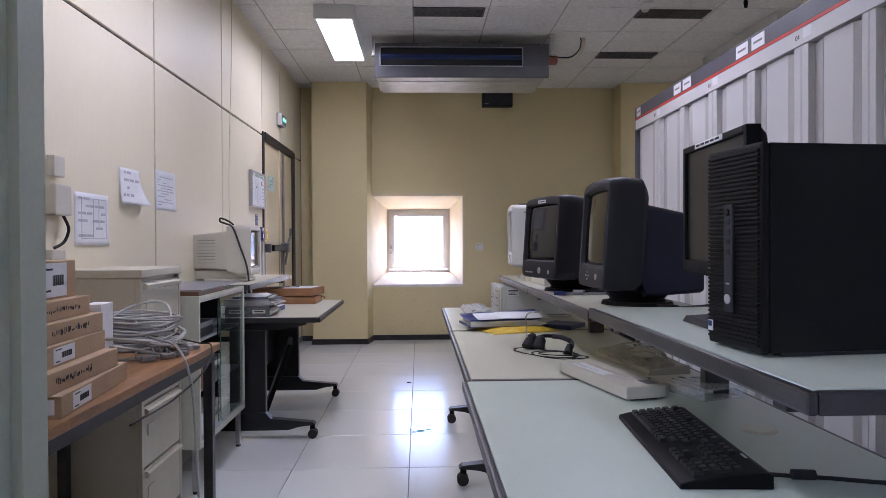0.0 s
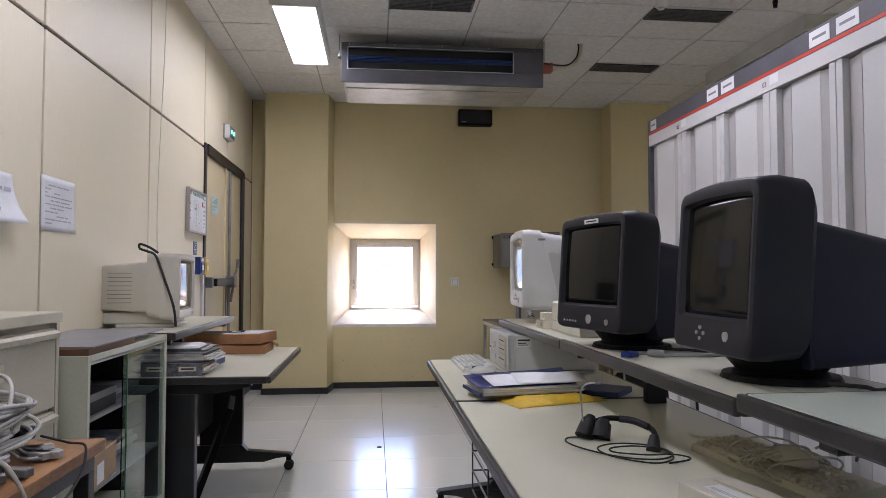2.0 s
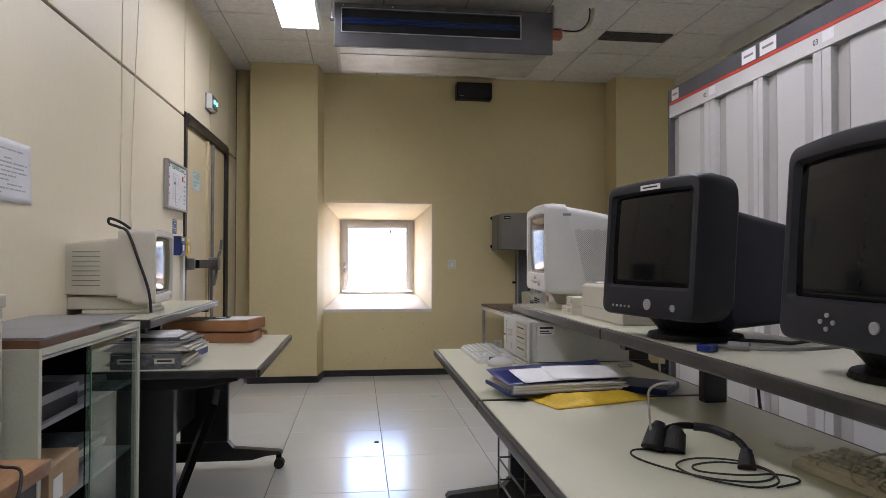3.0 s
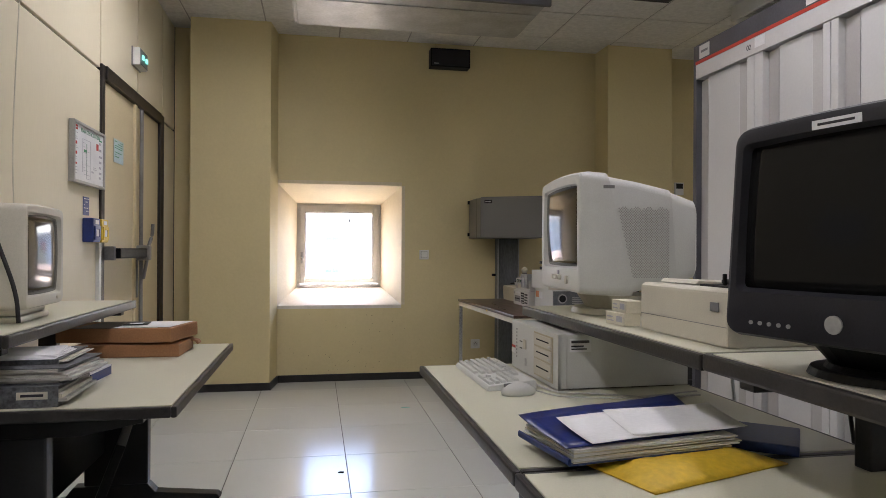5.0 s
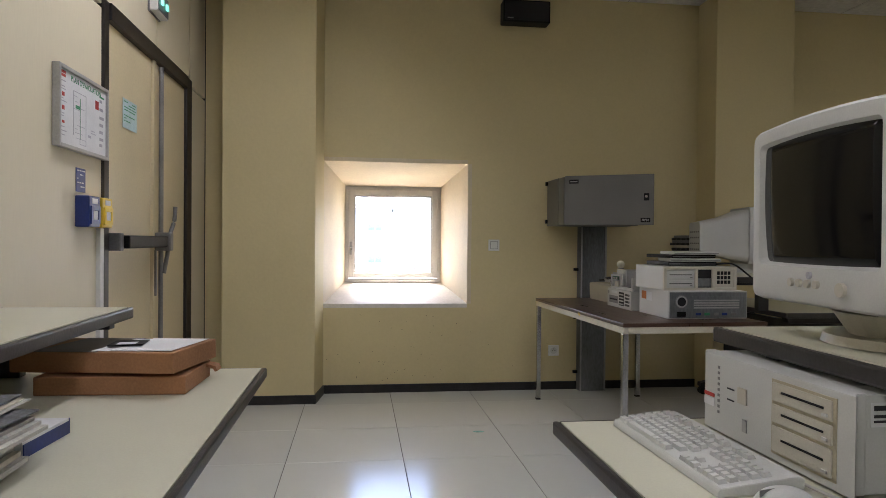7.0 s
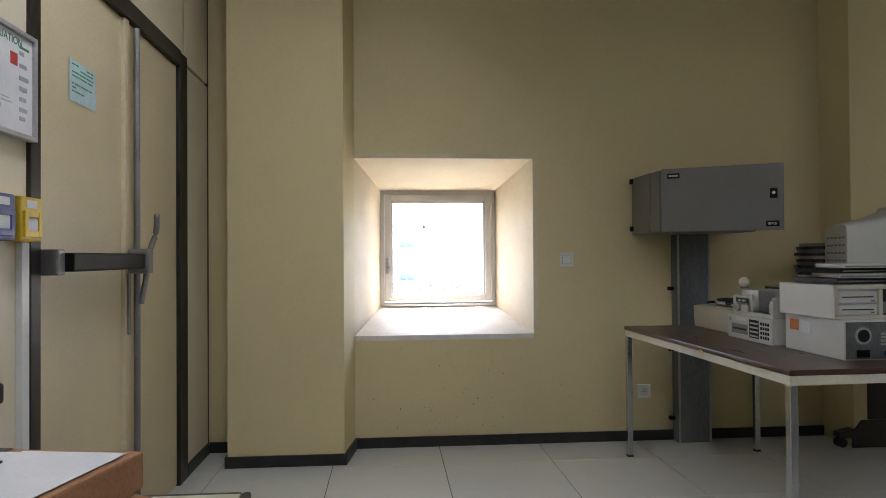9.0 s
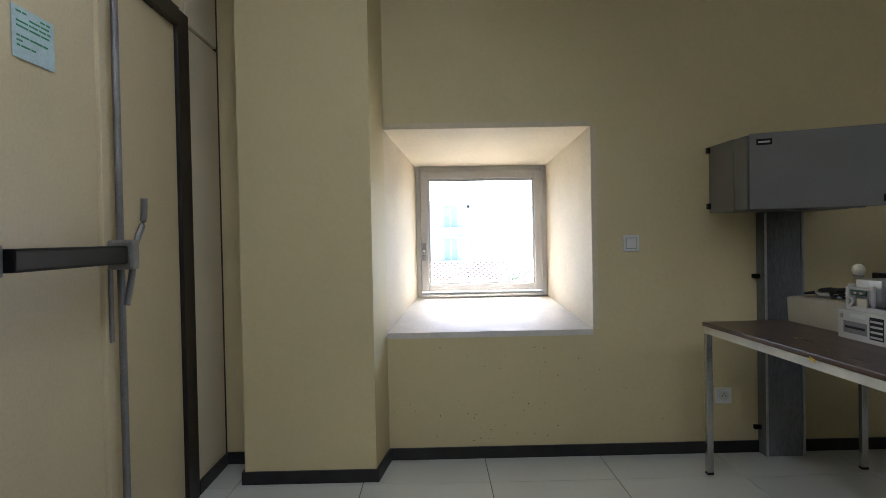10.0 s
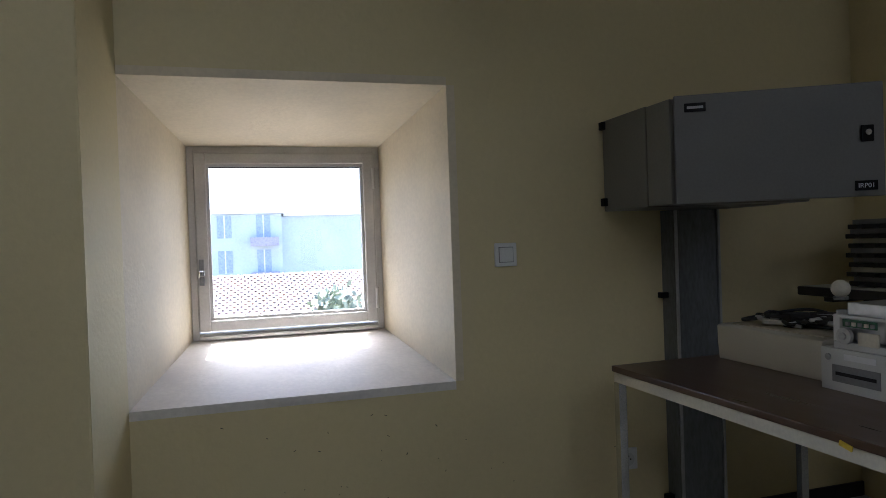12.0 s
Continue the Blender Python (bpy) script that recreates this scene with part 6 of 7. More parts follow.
tube("hanging_lead", M_CABLEW, ch, [(0.0, 0.02, 0.12), (0.10, -0.10, 0.075), (0.20, -0.12, 0.04), (0.24, -0.10, -0.10), (0.245, -0.07, -0.40), (0.25, -0.02, -0.72), (0.30, 0.03, -0.777)], 0.0045, 6)
tube("black_lead", M_RUBBER, ch, [(0.10, 0.22, 0.02), (0.17, 0.20, 0.008), (0.225, 0.16, 0.004), (0.24, 0.05, -0.06), (0.235, -0.25, -0.10), (0.225, -0.55, -0.10)], 0.003, 6)

# ---- on the west desk ----
lm = thing("crt_monitor", pose(-0.985, 4.525, 0.9275, 0, 0, 180 + 3), "beige tube monitor with vents and a black cable, switched off", "monitor")
h = 0.175
box("foot", M_BEIGE, lm, 0.03, 0.30, -0.13, 0.13, 0.0, 0.02, 0.008)
box("neck", M_BEIGE, lm, 0.04, 0.36, -0.125, 0.125, 0.0205, 0.075, 0.008)
hood("bezel", M_BEIGE, lm, [(0.15, h - 0.008, 0.06, 0.350, 0.02, 0), (0.0905, h - 0.006, 0.045, 0.352, 0.02, 0), (0.09, h, 0.04, 0.356, 0.02, 0), (0.012, h, 0.042, 0.353, 0.02, 0.004), (0.002, h - 0.005, 0.047, 0.348, 0.018, 0.004), (0.0, h - 0.012, 0.054, 0.341, 0.016, 0.004),
      (0.003, 0.152, 0.077, 0.328, 0.014, 0.003), (0.017, 0.144, 0.085, 0.320, 0.012, 0.003)])
loft("rear_shell", M_BEIGE, lm, [(0.151, h - 0.02, 0.076, 0.318, 0.012), (0.355, h - 0.03, 0.086, 0.298, 0.012), (0.36, h - 0.034, 0.09, 0.294, 0.012)])
curved_screen(lm, 0.297, 0.081, 0.327, 0.0165, 0.010)
box("badge", M_PAPERY, lm, -0.003, 0.002, -0.14, -0.10, 0.058, 0.068)
for k in range(8):
    zz = 0.12 + 0.02 * k
    for s in (-1, 1):
        box("vent_slot", M_CABLEG, lm, 0.19, 0.33, s * (h - 0.0275) - 0.004, s * (h - 0.0275) + 0.004, zz, zz + 0.003)
tube("power_lead", M_RUBBER, lm, [(0.12, 0.10, 0.36), (0.15, 0.13, 0.385), (0.19, 0.14, 0.40), (0.20, 0.11, 0.38), (0.16, 0.12, 0.365), (0.11, 0.17, 0.34), (0.06, 0.195, 0.22), (0.02, 0.20, 0.10), (0.01, 0.20, 0.01)], 0.006)

cx = thing("cardboard_box", pose(-1.06, 4.998, 0.7305, 0, 0, -2.5), "flat reddish cardboard mailing box on the desk", "box", "mailing boxes")
box("carton", M_CARDB, cx, 0, 0.385, 0.0, 0.25, 0, 0.049, 0.004)
prism("flap", M_CARDB, cx, [(0.386, 0.044), (0.412, 0.038), (0.418, 0.024), (0.411, 0.022), (0.404, 0.032), (0.386, 0.036)], "y", 0.20, 0.248)
cx2 = thing("cardboard_box", pose(-1.143, 5.052, 0.7825, 0, -1.0, -12.4), "flat reddish cardboard mailing box with papers on top", "box", "mailing boxes")
box("carton", M_CARDB, cx2, 0, 0.455, 0, 0.26, 0, 0.055, 0.004)
box("tape", M_CARDD, cx2, 0.06, 0.24, 0.002, 0.258, 0.0552, 0.0562)
for k, (a, x, y) in enumerate(((-12, 0.195, 0.08), (-13, 0.245, 0.072))):
    sh_ = thing("paper_sheet", pose(-1.12 + x, 4.94 + y, 0.8425 + 0.0022 * k, 0, -1.0, a), "white printed sheet on the mailing boxes", "paper", "sheets on the boxes")
    box("sheet", M_PAPER, sh_, 0, 0.17, 0, 0.22, 0, 0.0009)
fd = thing("floppy_disk", pose(-0.90, 5.06, 0.8475, 0, -1.0, 4), "black floppy disk on the papers", "disk")
box("case", M_BLACKPL, fd, 0, 0.09, 0, 0.09, 0, 0.0033, 0.001)
box("label_sheet", M_PAPER, fd, 0.02, 0.07, 0.01, 0.05, 0.0034, 0.0038)

z = 0.7305
for k, (dx, rz, w, mtl, th_) in enumerate(((0.0, 1, 0.30, M_BINDER, 0.056), (0.015, -3, 0.295, None, 0.044), (0.0, 2, 0.275, M_BINDER, 0.014))):
    bn = thing("ring_binder", pose(-1.12 + dx, 4.15 + 0.035 * k, z, 0, 0, rz), "grey mottled ring binder full of papers" if k else "grey ring binder with a spine label", "binder", "stacked binders")
    loose = mtl is None
    mtl = mtl or M_BINDER
    box("back_cover", mtl, bn, 0, w, 0, 0.27, 0, 0.003)
    box("front_cover", mtl, bn, 0, w, 0, 0.27, th_ - 0.003, th_)
    if not loose:
        box("spine", mtl, bn, 0, w, -0.003, 0.0, 0, th_)
    for j in range(5):
        box("page_block", M_PAPERG if loose or j % 2 else M_PAPERY, bn, 0.008, w - 0.004 + 0.012 * ((j * 3) % 4 - 1), 0.004 - (0.004 * ((j * 2) % 3) if loose else 0), 0.262, 0.0035 + (th_ - 0.007) * j / 5, 0.0033 + (th_ - 0.007) * (j + 1) / 5)
    if not k:
        box("spine_label", M_PAPERY, bn, 0.20, 0.275, -0.0042, -0.0031, 0.022, 0.042)
        box("label_print", M_INKD, bn, 0.21, 0.265, -0.005, -0.0043, 0.029, 0.036)
    z += th_ + 0.0006
tp = thing("paper_stack", pose(-1.09, 4.215, z, 0, 0, 6), "loose white papers on the binders", "papers")
for j in range(4):
    bm = bmesh.new()
    add_box(bm, 0, 0.235, 0, 0.20, 0.002 * j, 0.002 * j + 0.0018, 0, pose(0, 0, 0, 0, 0, -4 + 3 * j))
    part("sheet", bm, M_PAPER, tp)
bb_ = thing("ring_binder", pose(-1.07, 4.49, 0.7305, 0, 0, -4), "dark blue binder with white edges beside the grey ones", "binder")
box("cover", M_BLUE, bb_, 0, 0.23, 0, 0.17, 0, 0.004)
box("page_block", M_PAPER, bb_, 0.004, 0.226, 0.004, 0.166, 0.0042, 0.028)
box("cover", M_PAPER, bb_, 0.01, 0.235, -0.01, 0.16, 0.0282, 0.034)
box("spine", M_BLUE, bb_, 0.2302, 0.233, 0, 0.17, 0, 0.032)

# dark tilted panel stored under the west desk
pn = thing("stored_panel", pose(-0.98, 4.60, 0.006, 0, 20, 10), "dark glossy panel leaning under the desk", "panel")
box("board", M_BLACKPL, pn, 0, 0.03, 0, 0.40, 0.0, 0.52, 0.003)

# ---- table by the north wall with opened computers ----
wt = thing("side_table", pose(1.101, 6.385, 0, 0, 0, 1.8), "brown laminate table with a white rail and chromed legs", "table")
box("tabletop", M_WOODBR, wt, 0, 0.80, 0, 1.51, 0.713, 0.733, 0.003)
for a in ((0.004, 0.03, 0.004, 1.505), (0.77, 0.796, 0.004, 1.505), (0.0305, 0.7695, 0.004, 0.03), (0.0305, 0.7695, 1.479, 1.505)):
    box("rail", M_PAPERY, wt, *a, 0.679, 0.7125, 0.002)
for x in (0.004, 0.766):
    for y in (0.004, 1.475):
        lg = box("leg", M_CHROME, wt, x, x + 0.03, y, y + 0.03, 0.012, 0.6785, 0.003)
        box("leg_tip", M_RUBBER, lg, x - 0.001, x + 0.031, y - 0.001, y + 0.031, 0, 0.0119, 0.003)
tg2 = thing("yellow_tag", pose(1.080, 7.0, 0.716, 0, 0, 0), "small yellow tag stuck on the table's edge", "tag")
box("strip", M_YELLOW, tg2, -0.003, -0.0004, -0.02, 0.012, -0.008, 0.004, 0.0, "", pose(0, 0, 0, 12, 0, 0))

lid = thing("scanner_case", pose(1.452, 7.41, 0.7335, 0, 0, 0.5), "open beige scanner case filled with cables", "scanner")
prism("case", M_BEIGE, lid, [(0.0, 0.0), (0.34, 0.0), (0.34, 0.12), (0.012, 0.12), (-0.006, 0.115), (-0.004, 0.05)], "y", 0.0, 0.44, "", 0.004)
box("tray", M_BEIGE2, lid, 0.03, 0.32, 0.03, 0.41, 0.1202, 0.123)
rr = random.Random(14)
for c in range(8):
    pts = [(0.05 + rr.random() * 0.25, 0.05 + rr.random() * 0.33, 0.130 + rr.random() * 0.03) for k in range(8)]
    tube("cord", M_CABLEW if c < 3 else M_RUBBER, lid, pts, 0.006, 6)
box("black_plug", M_RUBBER, lid, 0.08, 0.16, 0.20, 0.24, 0.1235, 0.17, 0.008)


def open_computer(m, label, w, d, h_, gutted):
    """A computer chassis whose front looks to -x."""
    o = thing("desktop_computer", m, label, "computer", "scrapped computers")
    box("base", M_STEEL, o, 0, d, 0, w, 0, 0.004)
    if not gutted:
        box("front_panel", M_LGREY, o, -0.012, -0.0005, 0, w, 0, h_, 0.003)
    else:
        for y0, y1, z0, z1 in ((0, w, 0, 0.018), (0, 0.02, 0.0185, h_ * 0.8), (w * 0.5, w * 0.54, 0.0185, h_), (w - 0.02, w, 0.0185, h_ * 0.9), (w * 0.54, w - 0.02, h_ * 0.82, h_ * 0.9)):
            box("front_strip", M_LGREY, o, -0.012, -0.0005, y0, y1, z0, z1, 0.002)
        box("lamp_board", M_PCB, o, -0.016, -0.0125, w * 0.60, w * 0.9, h_ * 0.60, h_ * 0.80)
        for k in range(5):
            box("connector", M_PAPERY if k % 2 else M_CABLEG, o, -0.022, -0.0165, w * (0.61 + 0.055 * k), w * (0.64 + 0.055 * k), h_ * 0.64, h_ * 0.74, 0.001)
        rod("disc_motor", M_CABLEW, o, (-0.010, w * 0.88, h_ * 0.35), (-0.022, w * 0.88, h_ * 0.35), 0.022, 18)
        rod("motor_hub", M_SILVER, o, (-0.0222, w * 0.88, h_ * 0.35), (-0.028, w * 0.88, h_ * 0.35), 0.010, 14)
        box("gear_block", M_PAPERY, o, -0.02, -0.0125, w * 0.58, w * 0.76, h_ * 0.15, h_ * 0.5, 0.004)
    for y in (0.0, w - 0.003):
        box("side", M_LGREY, o, 0, d, y, y + 0.003, 0.0042, h_)
    if not gutted:
        box("bay_opening", M_CABLEG, o, -0.0135, -0.0125, w * 0.52, w * 0.90, h_ * 0.22, h_ * 0.62)
        box("drive_slot", M_HOLE, o, -0.0145, -0.0136, w * 0.55, w * 0.87, h_ * 0.38, h_ * 0.46)
        box("label_sheet", M_PAPER, o, -0.0135, -0.0125, w * 0.55, w * 0.80, h_ * 0.76, h_ * 0.90)
        rod("lock", M_SILVER, o, (-0.0125, w * 0.93, h_ * 0.78), (-0.016, w * 0.93, h_ * 0.78), 0.009, 14)
        box("card_cage", M_HOLE, o, -0.0135, -0.0125, w * 0.27, w * 0.48, h_ * 0.15, h_ * 0.88)
        for k in range(4):
            box("card_edge", M_CABLEW if k % 2 else M_SILVER, o, -0.0155, -0.0136, w * 0.28, w * 0.46, h_ * (0.2 + 0.17 * k), h_ * (0.2 + 0.17 * k) + 0.008, 0.001)
        for j in range(4):
            for k in range(4):
                box("vent_hole", M_HOLE, o, -0.0135, -0.0125, w * (0.05 + 0.05 * k), w * (0.085 + 0.05 * k), h_ * (0.18 + 0.18 * j), h_ * (0.29 + 0.18 * j))
    if gutted:
        box("drive_cage", M_STEEL, o, 0.02, 0.17, w * 0.5, w * 0.95, 0.02, h_ + 0.02, 0.003)
        box("circuit_board", M_PCB, o, 0.02, d - 0.03, w * 0.05, w * 0.45, 0.012, 0.015)
        for k in range(6):
            box("chip", M_BLACKPL, o, 0.04 + 0.04 * k, 0.062 + 0.04 * k, w * 0.12, w * 0.22, 0.0152, 0.022 + 0.01 * (k % 2))
        rod("capacitor", M_SILVER, o, (0.06, w * 0.35, 0.0152), (0.06, w * 0.35, 0.06), 0.016, 14)
        rod("motor", M_CABLEW, o, (0.05, w * 0.2, 0.03), (0.05, w * 0.2, h_ * 0.9), 0.02, 16)
        box("bracket", M_STEEL, o, 0.10, 0.13, w * 0.05, w * 0.4, h_ * 0.75, h_ * 0.82)
    else:
        box("lid", M_LGREY, o, 0.0005, d, 0.0035, w - 0.0035, h_ - 0.003, h_)
    return o


open_computer(pose(1.405, 6.985, 0.7335, 0, 0, 0), "pale scrapped desktop computer chassis lying on the table", 0.38, 0.36, 0.114, False)
open_computer(pose(1.42, 7.0, 0.848, 0, 0, 1), "gutted computer chassis with drives and boards showing", 0.33, 0.33, 0.10, True)
wbm = thing("ball_device", pose(1.49, 7.385, 0.968), "white rounded webcam on the gutted computer", "webcam")
bm = bmesh.new()
bmesh.ops.create_uvsphere(bm, u_segments=18, v_segments=12, radius=0.025, matrix=Matrix.Translation((0, 0, 0.030)))
part("shell", bm, M_PAPERY, wbm, smooth=True)
rod("stand", M_CABLEG, wbm, (0, 0, 0.0), (0, 0, 0.008), 0.02, 14)


def rear_computer(m, label, w, d, h_, wide_fan):
    """A closed case whose back, with its connectors, looks to -y."""
    o = thing("desktop_computer", m, label, "computer", "scrapped computers")
    box("case", M_LGREY, o, 0, w, 0.004, d, 0, h_, 0.003)
    box("back_plate", M_DUCT, o, 0.006, w - 0.006, 0.0, 0.0035, 0.006, h_ - 0.006)
    rod("fan_ring", M_CABLEG, o, (0.07, -0.0005, h_ * 0.62), (0.07, -0.004, h_ * 0.62), 0.036 * wide_fan, 24)
    for k in range(4):
        rod("fan_grille", M_SILVER, o, (0.07, -0.0042, h_ * 0.62), (0.07, -0.006, h_ * 0.62), (0.032 - 0.008 * k) * wide_fan, 20) if k % 2 == 0 else rod("fan_gap", M_HOLE, o, (0.07, -0.0042, h_ * 0.62), (0.07, -0.0065, h_ * 0.62), (0.032 - 0.008 * k) * wide_fan, 20)
    box("mains_inlet", M_BLACKPL, o, 0.045, 0.095, -0.006, -0.0005, 0.012, 0.04, 0.002)
    box("port_plate", M_DUCT, o, 0.13, w - 0.03, -0.003, -0.0005, 0.012, h_ * 0.82)
    for k in range(4):
        box("slot_cover", M_SILVER, o, 0.14, w - 0.05, -0.005, -0.0032, h_ * 0.38 + 0.013 * k, h_ * 0.38 + 0.013 * k + 0.008)
    for k, cl in enumerate((M_BLUE, M_INKG, M_CABLEG, M_BLUE, M_CABLEG)):
        box("port", cl, o, 0.15 + 0.05 * k, 0.18 + 0.05 * k, -0.008, -0.0032, 0.02, 0.034, 0.002)
    return o


rear_computer(pose(1.425, 6.555, 0.7335, 0, 0, 0), "grey computer case lying on its side, back showing", 0.45, 0.38, 0.15, 1.0)
lower = bpy.data.objects["port_plate"].parent
box("sticker", M_INKO, lower, -0.0012, -0.0002, 0.285, 0.345, 0.085, 0.130, 0, "orange sticker")
box("sticker", M_PAPER, lower, -0.0012, -0.0002, 0.205, 0.270, 0.080, 0.128, 0, "white printed sticker")


def bay_computer(m, label, w, d, h_):
    """A closed desktop case whose front, with its drive bays and vents, looks to -y."""
    o = thing("desktop_computer", m, label, "computer", "scrapped computers")
    box("case", M_LGREY, o, 0, w, 0.012, d, 0, h_, 0.003)
    for x0, x1, z0, z1 in ((0, w, 0, 0.014), (0, w, h_ - 0.016, h_), (0, 0.016, 0.0142, h_ - 0.0162), (0.185, 0.200, 0.0142, h_ - 0.0162), (0.285, 0.300, 0.0142, h_ - 0.0162), (w - 0.016, w, 0.0142, h_ - 0.0162)):
        box("front_strip", M_BEIGE, o, x0, x1, -0.004, 0.0118, z0, z1, 0.002)
    for z0, z1 in ((0.018, 0.055), (0.062, h_ - 0.022)):
        dv = box("drive", M_LGREY, o, 0.02, 0.181, 0.002, 0.0118, z0, z1, 0.002)
        box("slot", M_HOLE, dv, 0.035, 0.165, 0.0008, 0.0019, (z0 + z1) / 2 - 0.002, (z0 + z1) / 2 + 0.002)
        box("eject_button", M_CABLEG, dv, 0.155, 0.168, -0.001, 0.0019, z0 + 0.005, z0 + 0.010)
    box("open_bay", M_HOLE, o, 0.2005, 0.2845, 0.009, 0.0118, 0.0145, h_ - 0.0165)
    box("bay_plate", M_DUCT, o, 0.205, 0.28, 0.004, 0.0088, 0.02, 0.065, 0.001)
    box("vent_panel", M_BEIGE, o, 0.3005, w - 0.0165, 0.002, 0.0118, 0.0145, h_ - 0.0165)
    for j in range(3):
        for k in range(4):
            box("vent_hole", M_HOLE, o, 0.315 + 0.021 * k, 0.331 + 0.021 * k, 0.0008, 0.0019, 0.035 + 0.025 * j, 0.054 + 0.025 * j)
    return o


bay_computer(pose(1.415, 6.60, 0.884, 0, 0, 2), "pale slim computer case with drive bays stacked on another", 0.43, 0.34, 0.130)
z = 1.0165
for k, (a, w, d, th_, mtl) in enumerate(((5, 0.30, 0.24, 0.022, M_CHAR), (-8, 0.28, 0.22, 0.018, M_CABLEW), (12, 0.30, 0.23, 0.02, M_BLACKPL), (-4, 0.26, 0.2, 0.016, M_LGREY))):
    kt = thing("device_tray", pose(1.47 + 0.01 * k, 6.66, z, 0, 0, a), "stacked thin " + ("dark" if k % 2 == 0 else "pale") + " keyboard or tray on the computers", "device", "stacked trays")
    box("shell", mtl, kt, 0, w, 0, d, 0, th_, 0.004)
    box("edge_strip", M_CABLEG, kt, 0.005, w - 0.005, -0.002, -0.0002, th_ * 0.3, th_ * 0.6)
    z += th_ + 0.0008
for k in range(7):
    rk_ = thing("rack_unit", pose(2.10, 7.68, 0.9458 + 0.036 * k, 0, 0, 3 * (k % 2)), "thin dark slotted module in a stack on the desk", "module", "stacked modules")
    box("plate", M_EDGE, rk_, 0, 0.20, 0, 0.24, 0.0, 0.018, 0.003)
    for j in range(3):
        rod("lug", M_EDGE, rk_, (0.0, 0.04 + 0.07 * j, 0.009), (-0.025, 0.04 + 0.07 * j, 0.009), 0.008, 8)
    box("spacer", M_PAPERY if k % 3 == 1 else M_CABLEG, rk_, 0.012, 0.19, 0.012, 0.228, 0.0182, 0.0355)
cord2 = thing("loose_cable", pose(0, 0, 0), "loose dark cable across the stacked computers", "cable")
tube("cord", M_RUBBER, cord2, [(1.75, 6.70, 1.022), (1.82, 6.62, 1.03), (1.88, 6.58, 0.98), (1.95, 6.60, 0.93), (2.03, 6.70, 0.90)], 0.005)

# tube monitor on the far desk, back towards the room
fm_ = thing("crt_monitor", pose(2.60, 7.45, 0.9455, 0, 0, 180 - 12), "grey-white tube monitor turned with its back to the room", "monitor")
rod("foot", M_LGREY, fm_, (0.18, 0, 0.0), (0.18, 0, 0.02), 0.12, 24)
rod("swivel", M_LGREY, fm_, (0.18, 0, 0.0201), (0.18, 0, 0.06), 0.09, 20)
loft("bezel", M_LGREY, fm_, [(0.0, 0.20, 0.07, 0.43, 0.03), (0.02, 0.212, 0.06, 0.44, 0.035), (0.22, 0.205, 0.06, 0.44, 0.04)])
loft("rear_shell", M_LGREY, fm_, [(0.221, 0.19, 0.075, 0.425, 0.04), (0.34, 0.15, 0.10, 0.38, 0.03), (0.52, 0.13, 0.12, 0.34, 0.03)])
for j in range(4):
    for k in range(5):
        box("vent_slot", M_CABLEG, fm_, 0.519, 0.5215, -0.10 + 0.045 * k, -0.07 + 0.045 * k, 0.15 + 0.04 * j, 0.16 + 0.04 * j)

# loose chip of dirt and a green mark on the floor
mk = thing("floor_mark", pose(0.496, 7.099, 0.0), "small green paint mark on the floor tiles", "mark")
rod("spot", M_TEAL, mk, (0, 0, 0.0002), (0, 0, 0.0008), 0.035, 9)
mk.children[0].matrix_basis = Matrix.Diagonal((1.0, 0.5, 1.0, 1.0))
mk2 = thing("floor_mark", pose(0.075, 4.28, 0.0), "smudged green paint mark on the floor tiles", "mark")
rod("spot", M_TEAL, mk2, (0, 0, 0.0002), (0, 0, 0.0008), 0.028, 7)
for px, py, pr_ in ((0.05, 0.02, 0.018), (-0.04, -0.03, 0.014), (0.07, -0.02, 0.010), (-0.06, 0.02, 0.012), (0.02, -0.05, 0.009)):
    rod("spot", M_TEAL, mk2, (px, py, 0.0002), (px + 0.0001, py, 0.0007), pr_, 6)
cp = thing("dirt_chip", pose(-0.02, 5.72, 0.0), "small black chip lying on the floor", "debris")
prism("chip", M_RUBBER, cp, [(-0.015, 0.0), (0.012, -0.006), (0.016, 0.006), (-0.002, 0.012)], "z", 0.0, 0.006)


# ---- outside, beyond the window ----
gr = structure(box("ground", M_GROUND, None, -400, 400, -400, 900, -6.2, -6.0), "dry pale ground reaching the horizon", "ground")
hb = thing("apartment_building", pose(-2.6, 62.0, -7.3), "pale rendered apartment building with balconies and a flat roof", "building")
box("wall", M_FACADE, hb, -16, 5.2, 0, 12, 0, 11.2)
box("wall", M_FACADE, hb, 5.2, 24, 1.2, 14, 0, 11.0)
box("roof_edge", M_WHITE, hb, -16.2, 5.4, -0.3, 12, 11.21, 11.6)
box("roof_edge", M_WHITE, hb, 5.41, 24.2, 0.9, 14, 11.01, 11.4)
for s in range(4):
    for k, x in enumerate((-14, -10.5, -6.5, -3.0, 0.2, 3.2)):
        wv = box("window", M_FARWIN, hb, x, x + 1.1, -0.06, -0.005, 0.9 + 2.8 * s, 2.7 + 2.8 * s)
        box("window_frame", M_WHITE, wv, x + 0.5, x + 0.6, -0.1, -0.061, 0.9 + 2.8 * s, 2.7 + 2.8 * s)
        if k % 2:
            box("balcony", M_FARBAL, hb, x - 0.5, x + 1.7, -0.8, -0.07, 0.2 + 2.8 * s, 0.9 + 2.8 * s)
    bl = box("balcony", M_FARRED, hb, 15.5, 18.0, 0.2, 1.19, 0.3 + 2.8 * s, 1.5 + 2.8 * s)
for x in (-12, -8.5, -2, 2.5, 9, 16, 21):
    box("chimney", M_WHITE, hb, x, x + 0.7, 4, 5, 11.6, 12.5 + 0.3 * (x % 3))

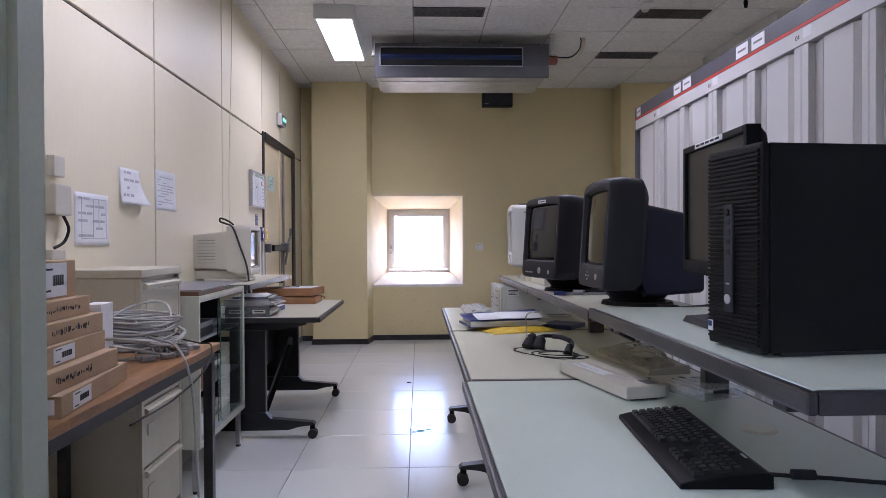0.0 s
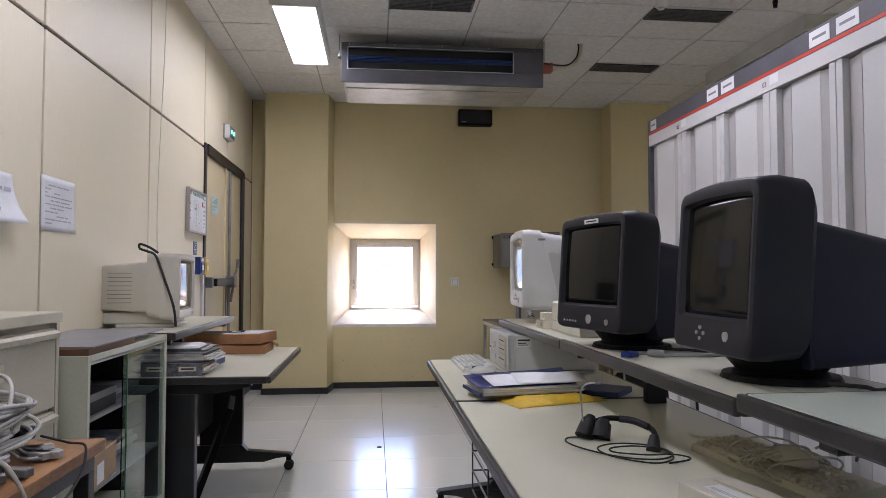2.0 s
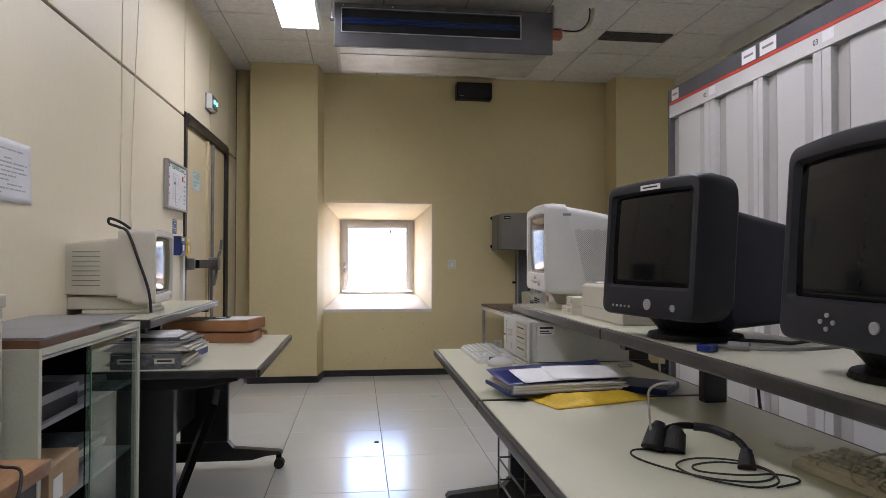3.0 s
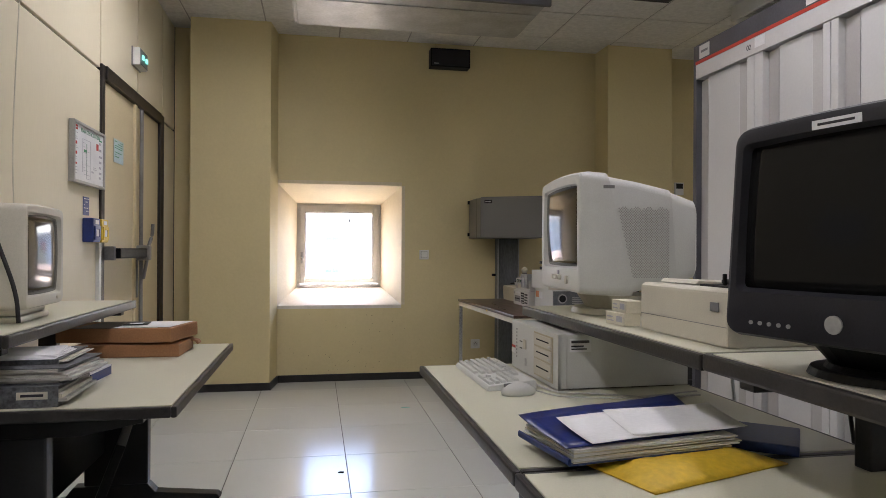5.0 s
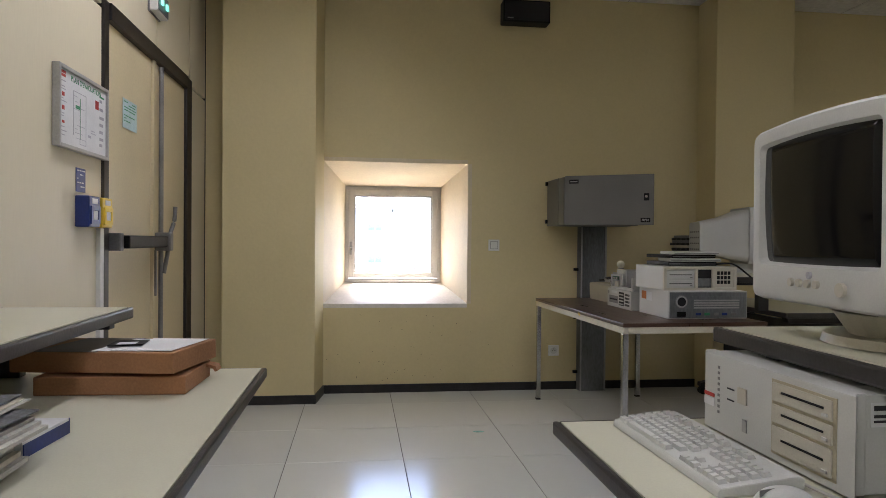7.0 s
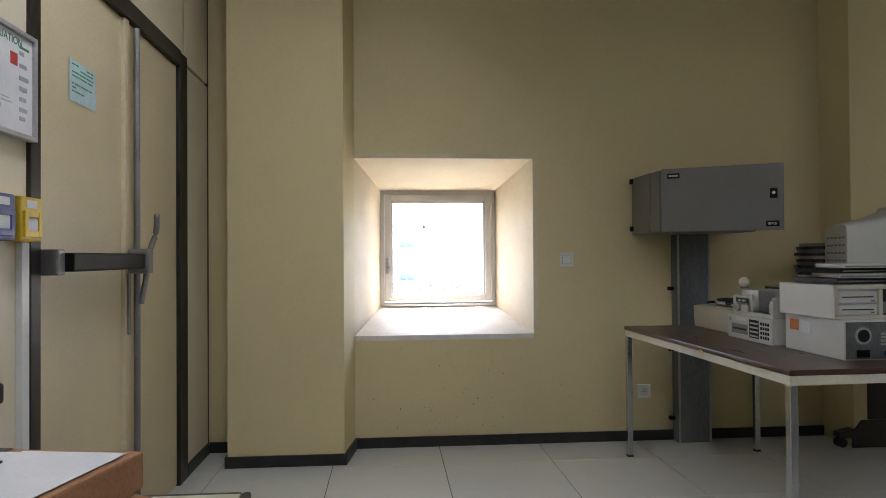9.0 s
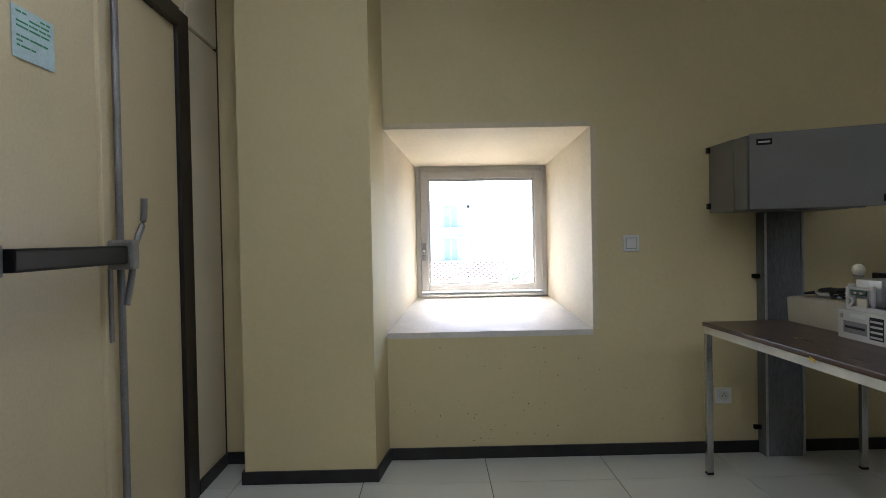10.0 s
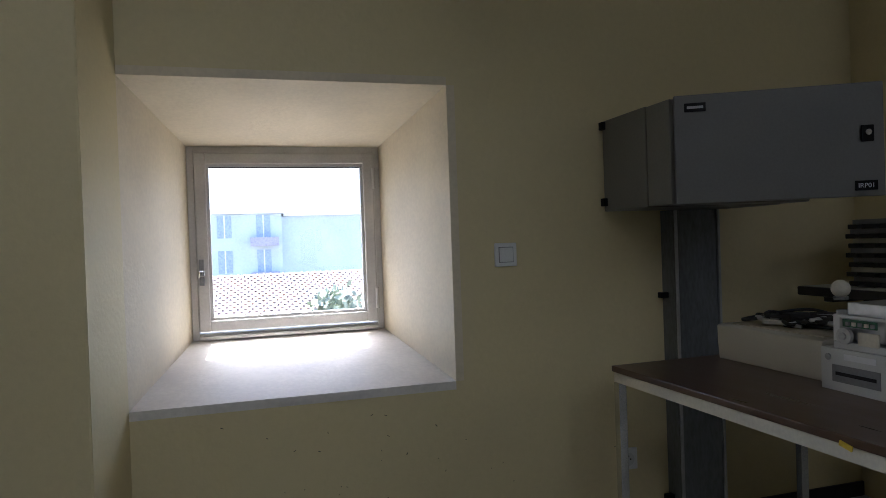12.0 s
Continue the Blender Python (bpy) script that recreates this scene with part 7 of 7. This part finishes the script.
# clay-tiled roof in front
rf = thing("tiled_roof_house", pose(0, 24.0, -6.0), "low house with a sunlit clay tile roof", "house")
box("wall", M_FACADE, rf, -14, 14, 0.6, 9.0, 0, 3.4)
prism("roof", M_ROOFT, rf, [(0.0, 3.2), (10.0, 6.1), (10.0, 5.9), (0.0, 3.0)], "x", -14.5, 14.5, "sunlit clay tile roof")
bm = bmesh.new()
for i in range(110):
    for j in range(40):
        x = -13.5 + 0.25 * i + (0.12 if j % 2 else 0)
        y = 0.1 + 0.245 * j
        z = 3.2 + 0.29 * y
        a = [bm.verts.new((x + dx, y + dy, z + dz + 0.29 * dy)) for dx, dy, dz in ((0, 0, 0.02), (0.11, 0, 0.07), (0.22, 0, 0.02), (0.22, 0.28, 0.0), (0.11, 0.28, 0.045), (0, 0.28, 0.0))]
        bm.faces.new((a[0], a[1], a[4], a[5]))
        bm.faces.new((a[1], a[2], a[3], a[4]))
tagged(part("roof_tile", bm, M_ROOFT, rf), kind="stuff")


def tree(x, y, base, h, spread, seed):
    t = thing("tree", pose(x, y, base), "sunlit green tree beyond the window", "tree", "trees outside")
    r_ = random.Random(seed)
    bm = bmesh.new()
    add_rod(bm, (0, 0, 0), (0.1, 0, h * 0.55), 0.2, 10, 0.1)
    tips = []
    for k in range(9):
        a = k * 2.4
        p = Vector((0.08, 0, h * (0.3 + 0.03 * k)))
        q = p + Vector((math.cos(a) * spread * 0.7, math.sin(a) * spread * 0.7, h * 0.22 * r_.uniform(0.5, 1.4)))
        add_rod(bm, p, q, 0.07, 7, 0.02)
        tips.append(q)
    part("trunk", bm, M_BARK, t)
    verts, faces = [], []
    for k in range(3600):
        c = tips[r_.randrange(len(tips))] + Vector((r_.gauss(0, spread * 0.26), r_.gauss(0, spread * 0.26), r_.gauss(0, spread * 0.2)))
        d1 = Vector((r_.uniform(-1, 1), r_.uniform(-1, 1), r_.uniform(-1, 1))).normalized() * 0.11
        d2 = d1.orthogonal().normalized() * 0.06
        i = len(verts)
        verts += [c - d1, c + d2, c + d1, c - d2]
        faces.append((i, i + 1, i + 2, i + 3))
    me = bpy.data.meshes.new("crown")
    me.from_pydata(verts, [], faces)
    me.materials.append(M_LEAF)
    cr = new("crown", me)
    cr.parent = t
    tagged(cr, kind="stuff")


tree(1.75, 20.0, -6.0, 7.6, 0.85, 1)
tree(3.6, 21.0, -6.0, 7.0, 1.3, 2)
tree(9.5, 40.0, -6.0, 9.0, 2.4, 3)

lay_floor()
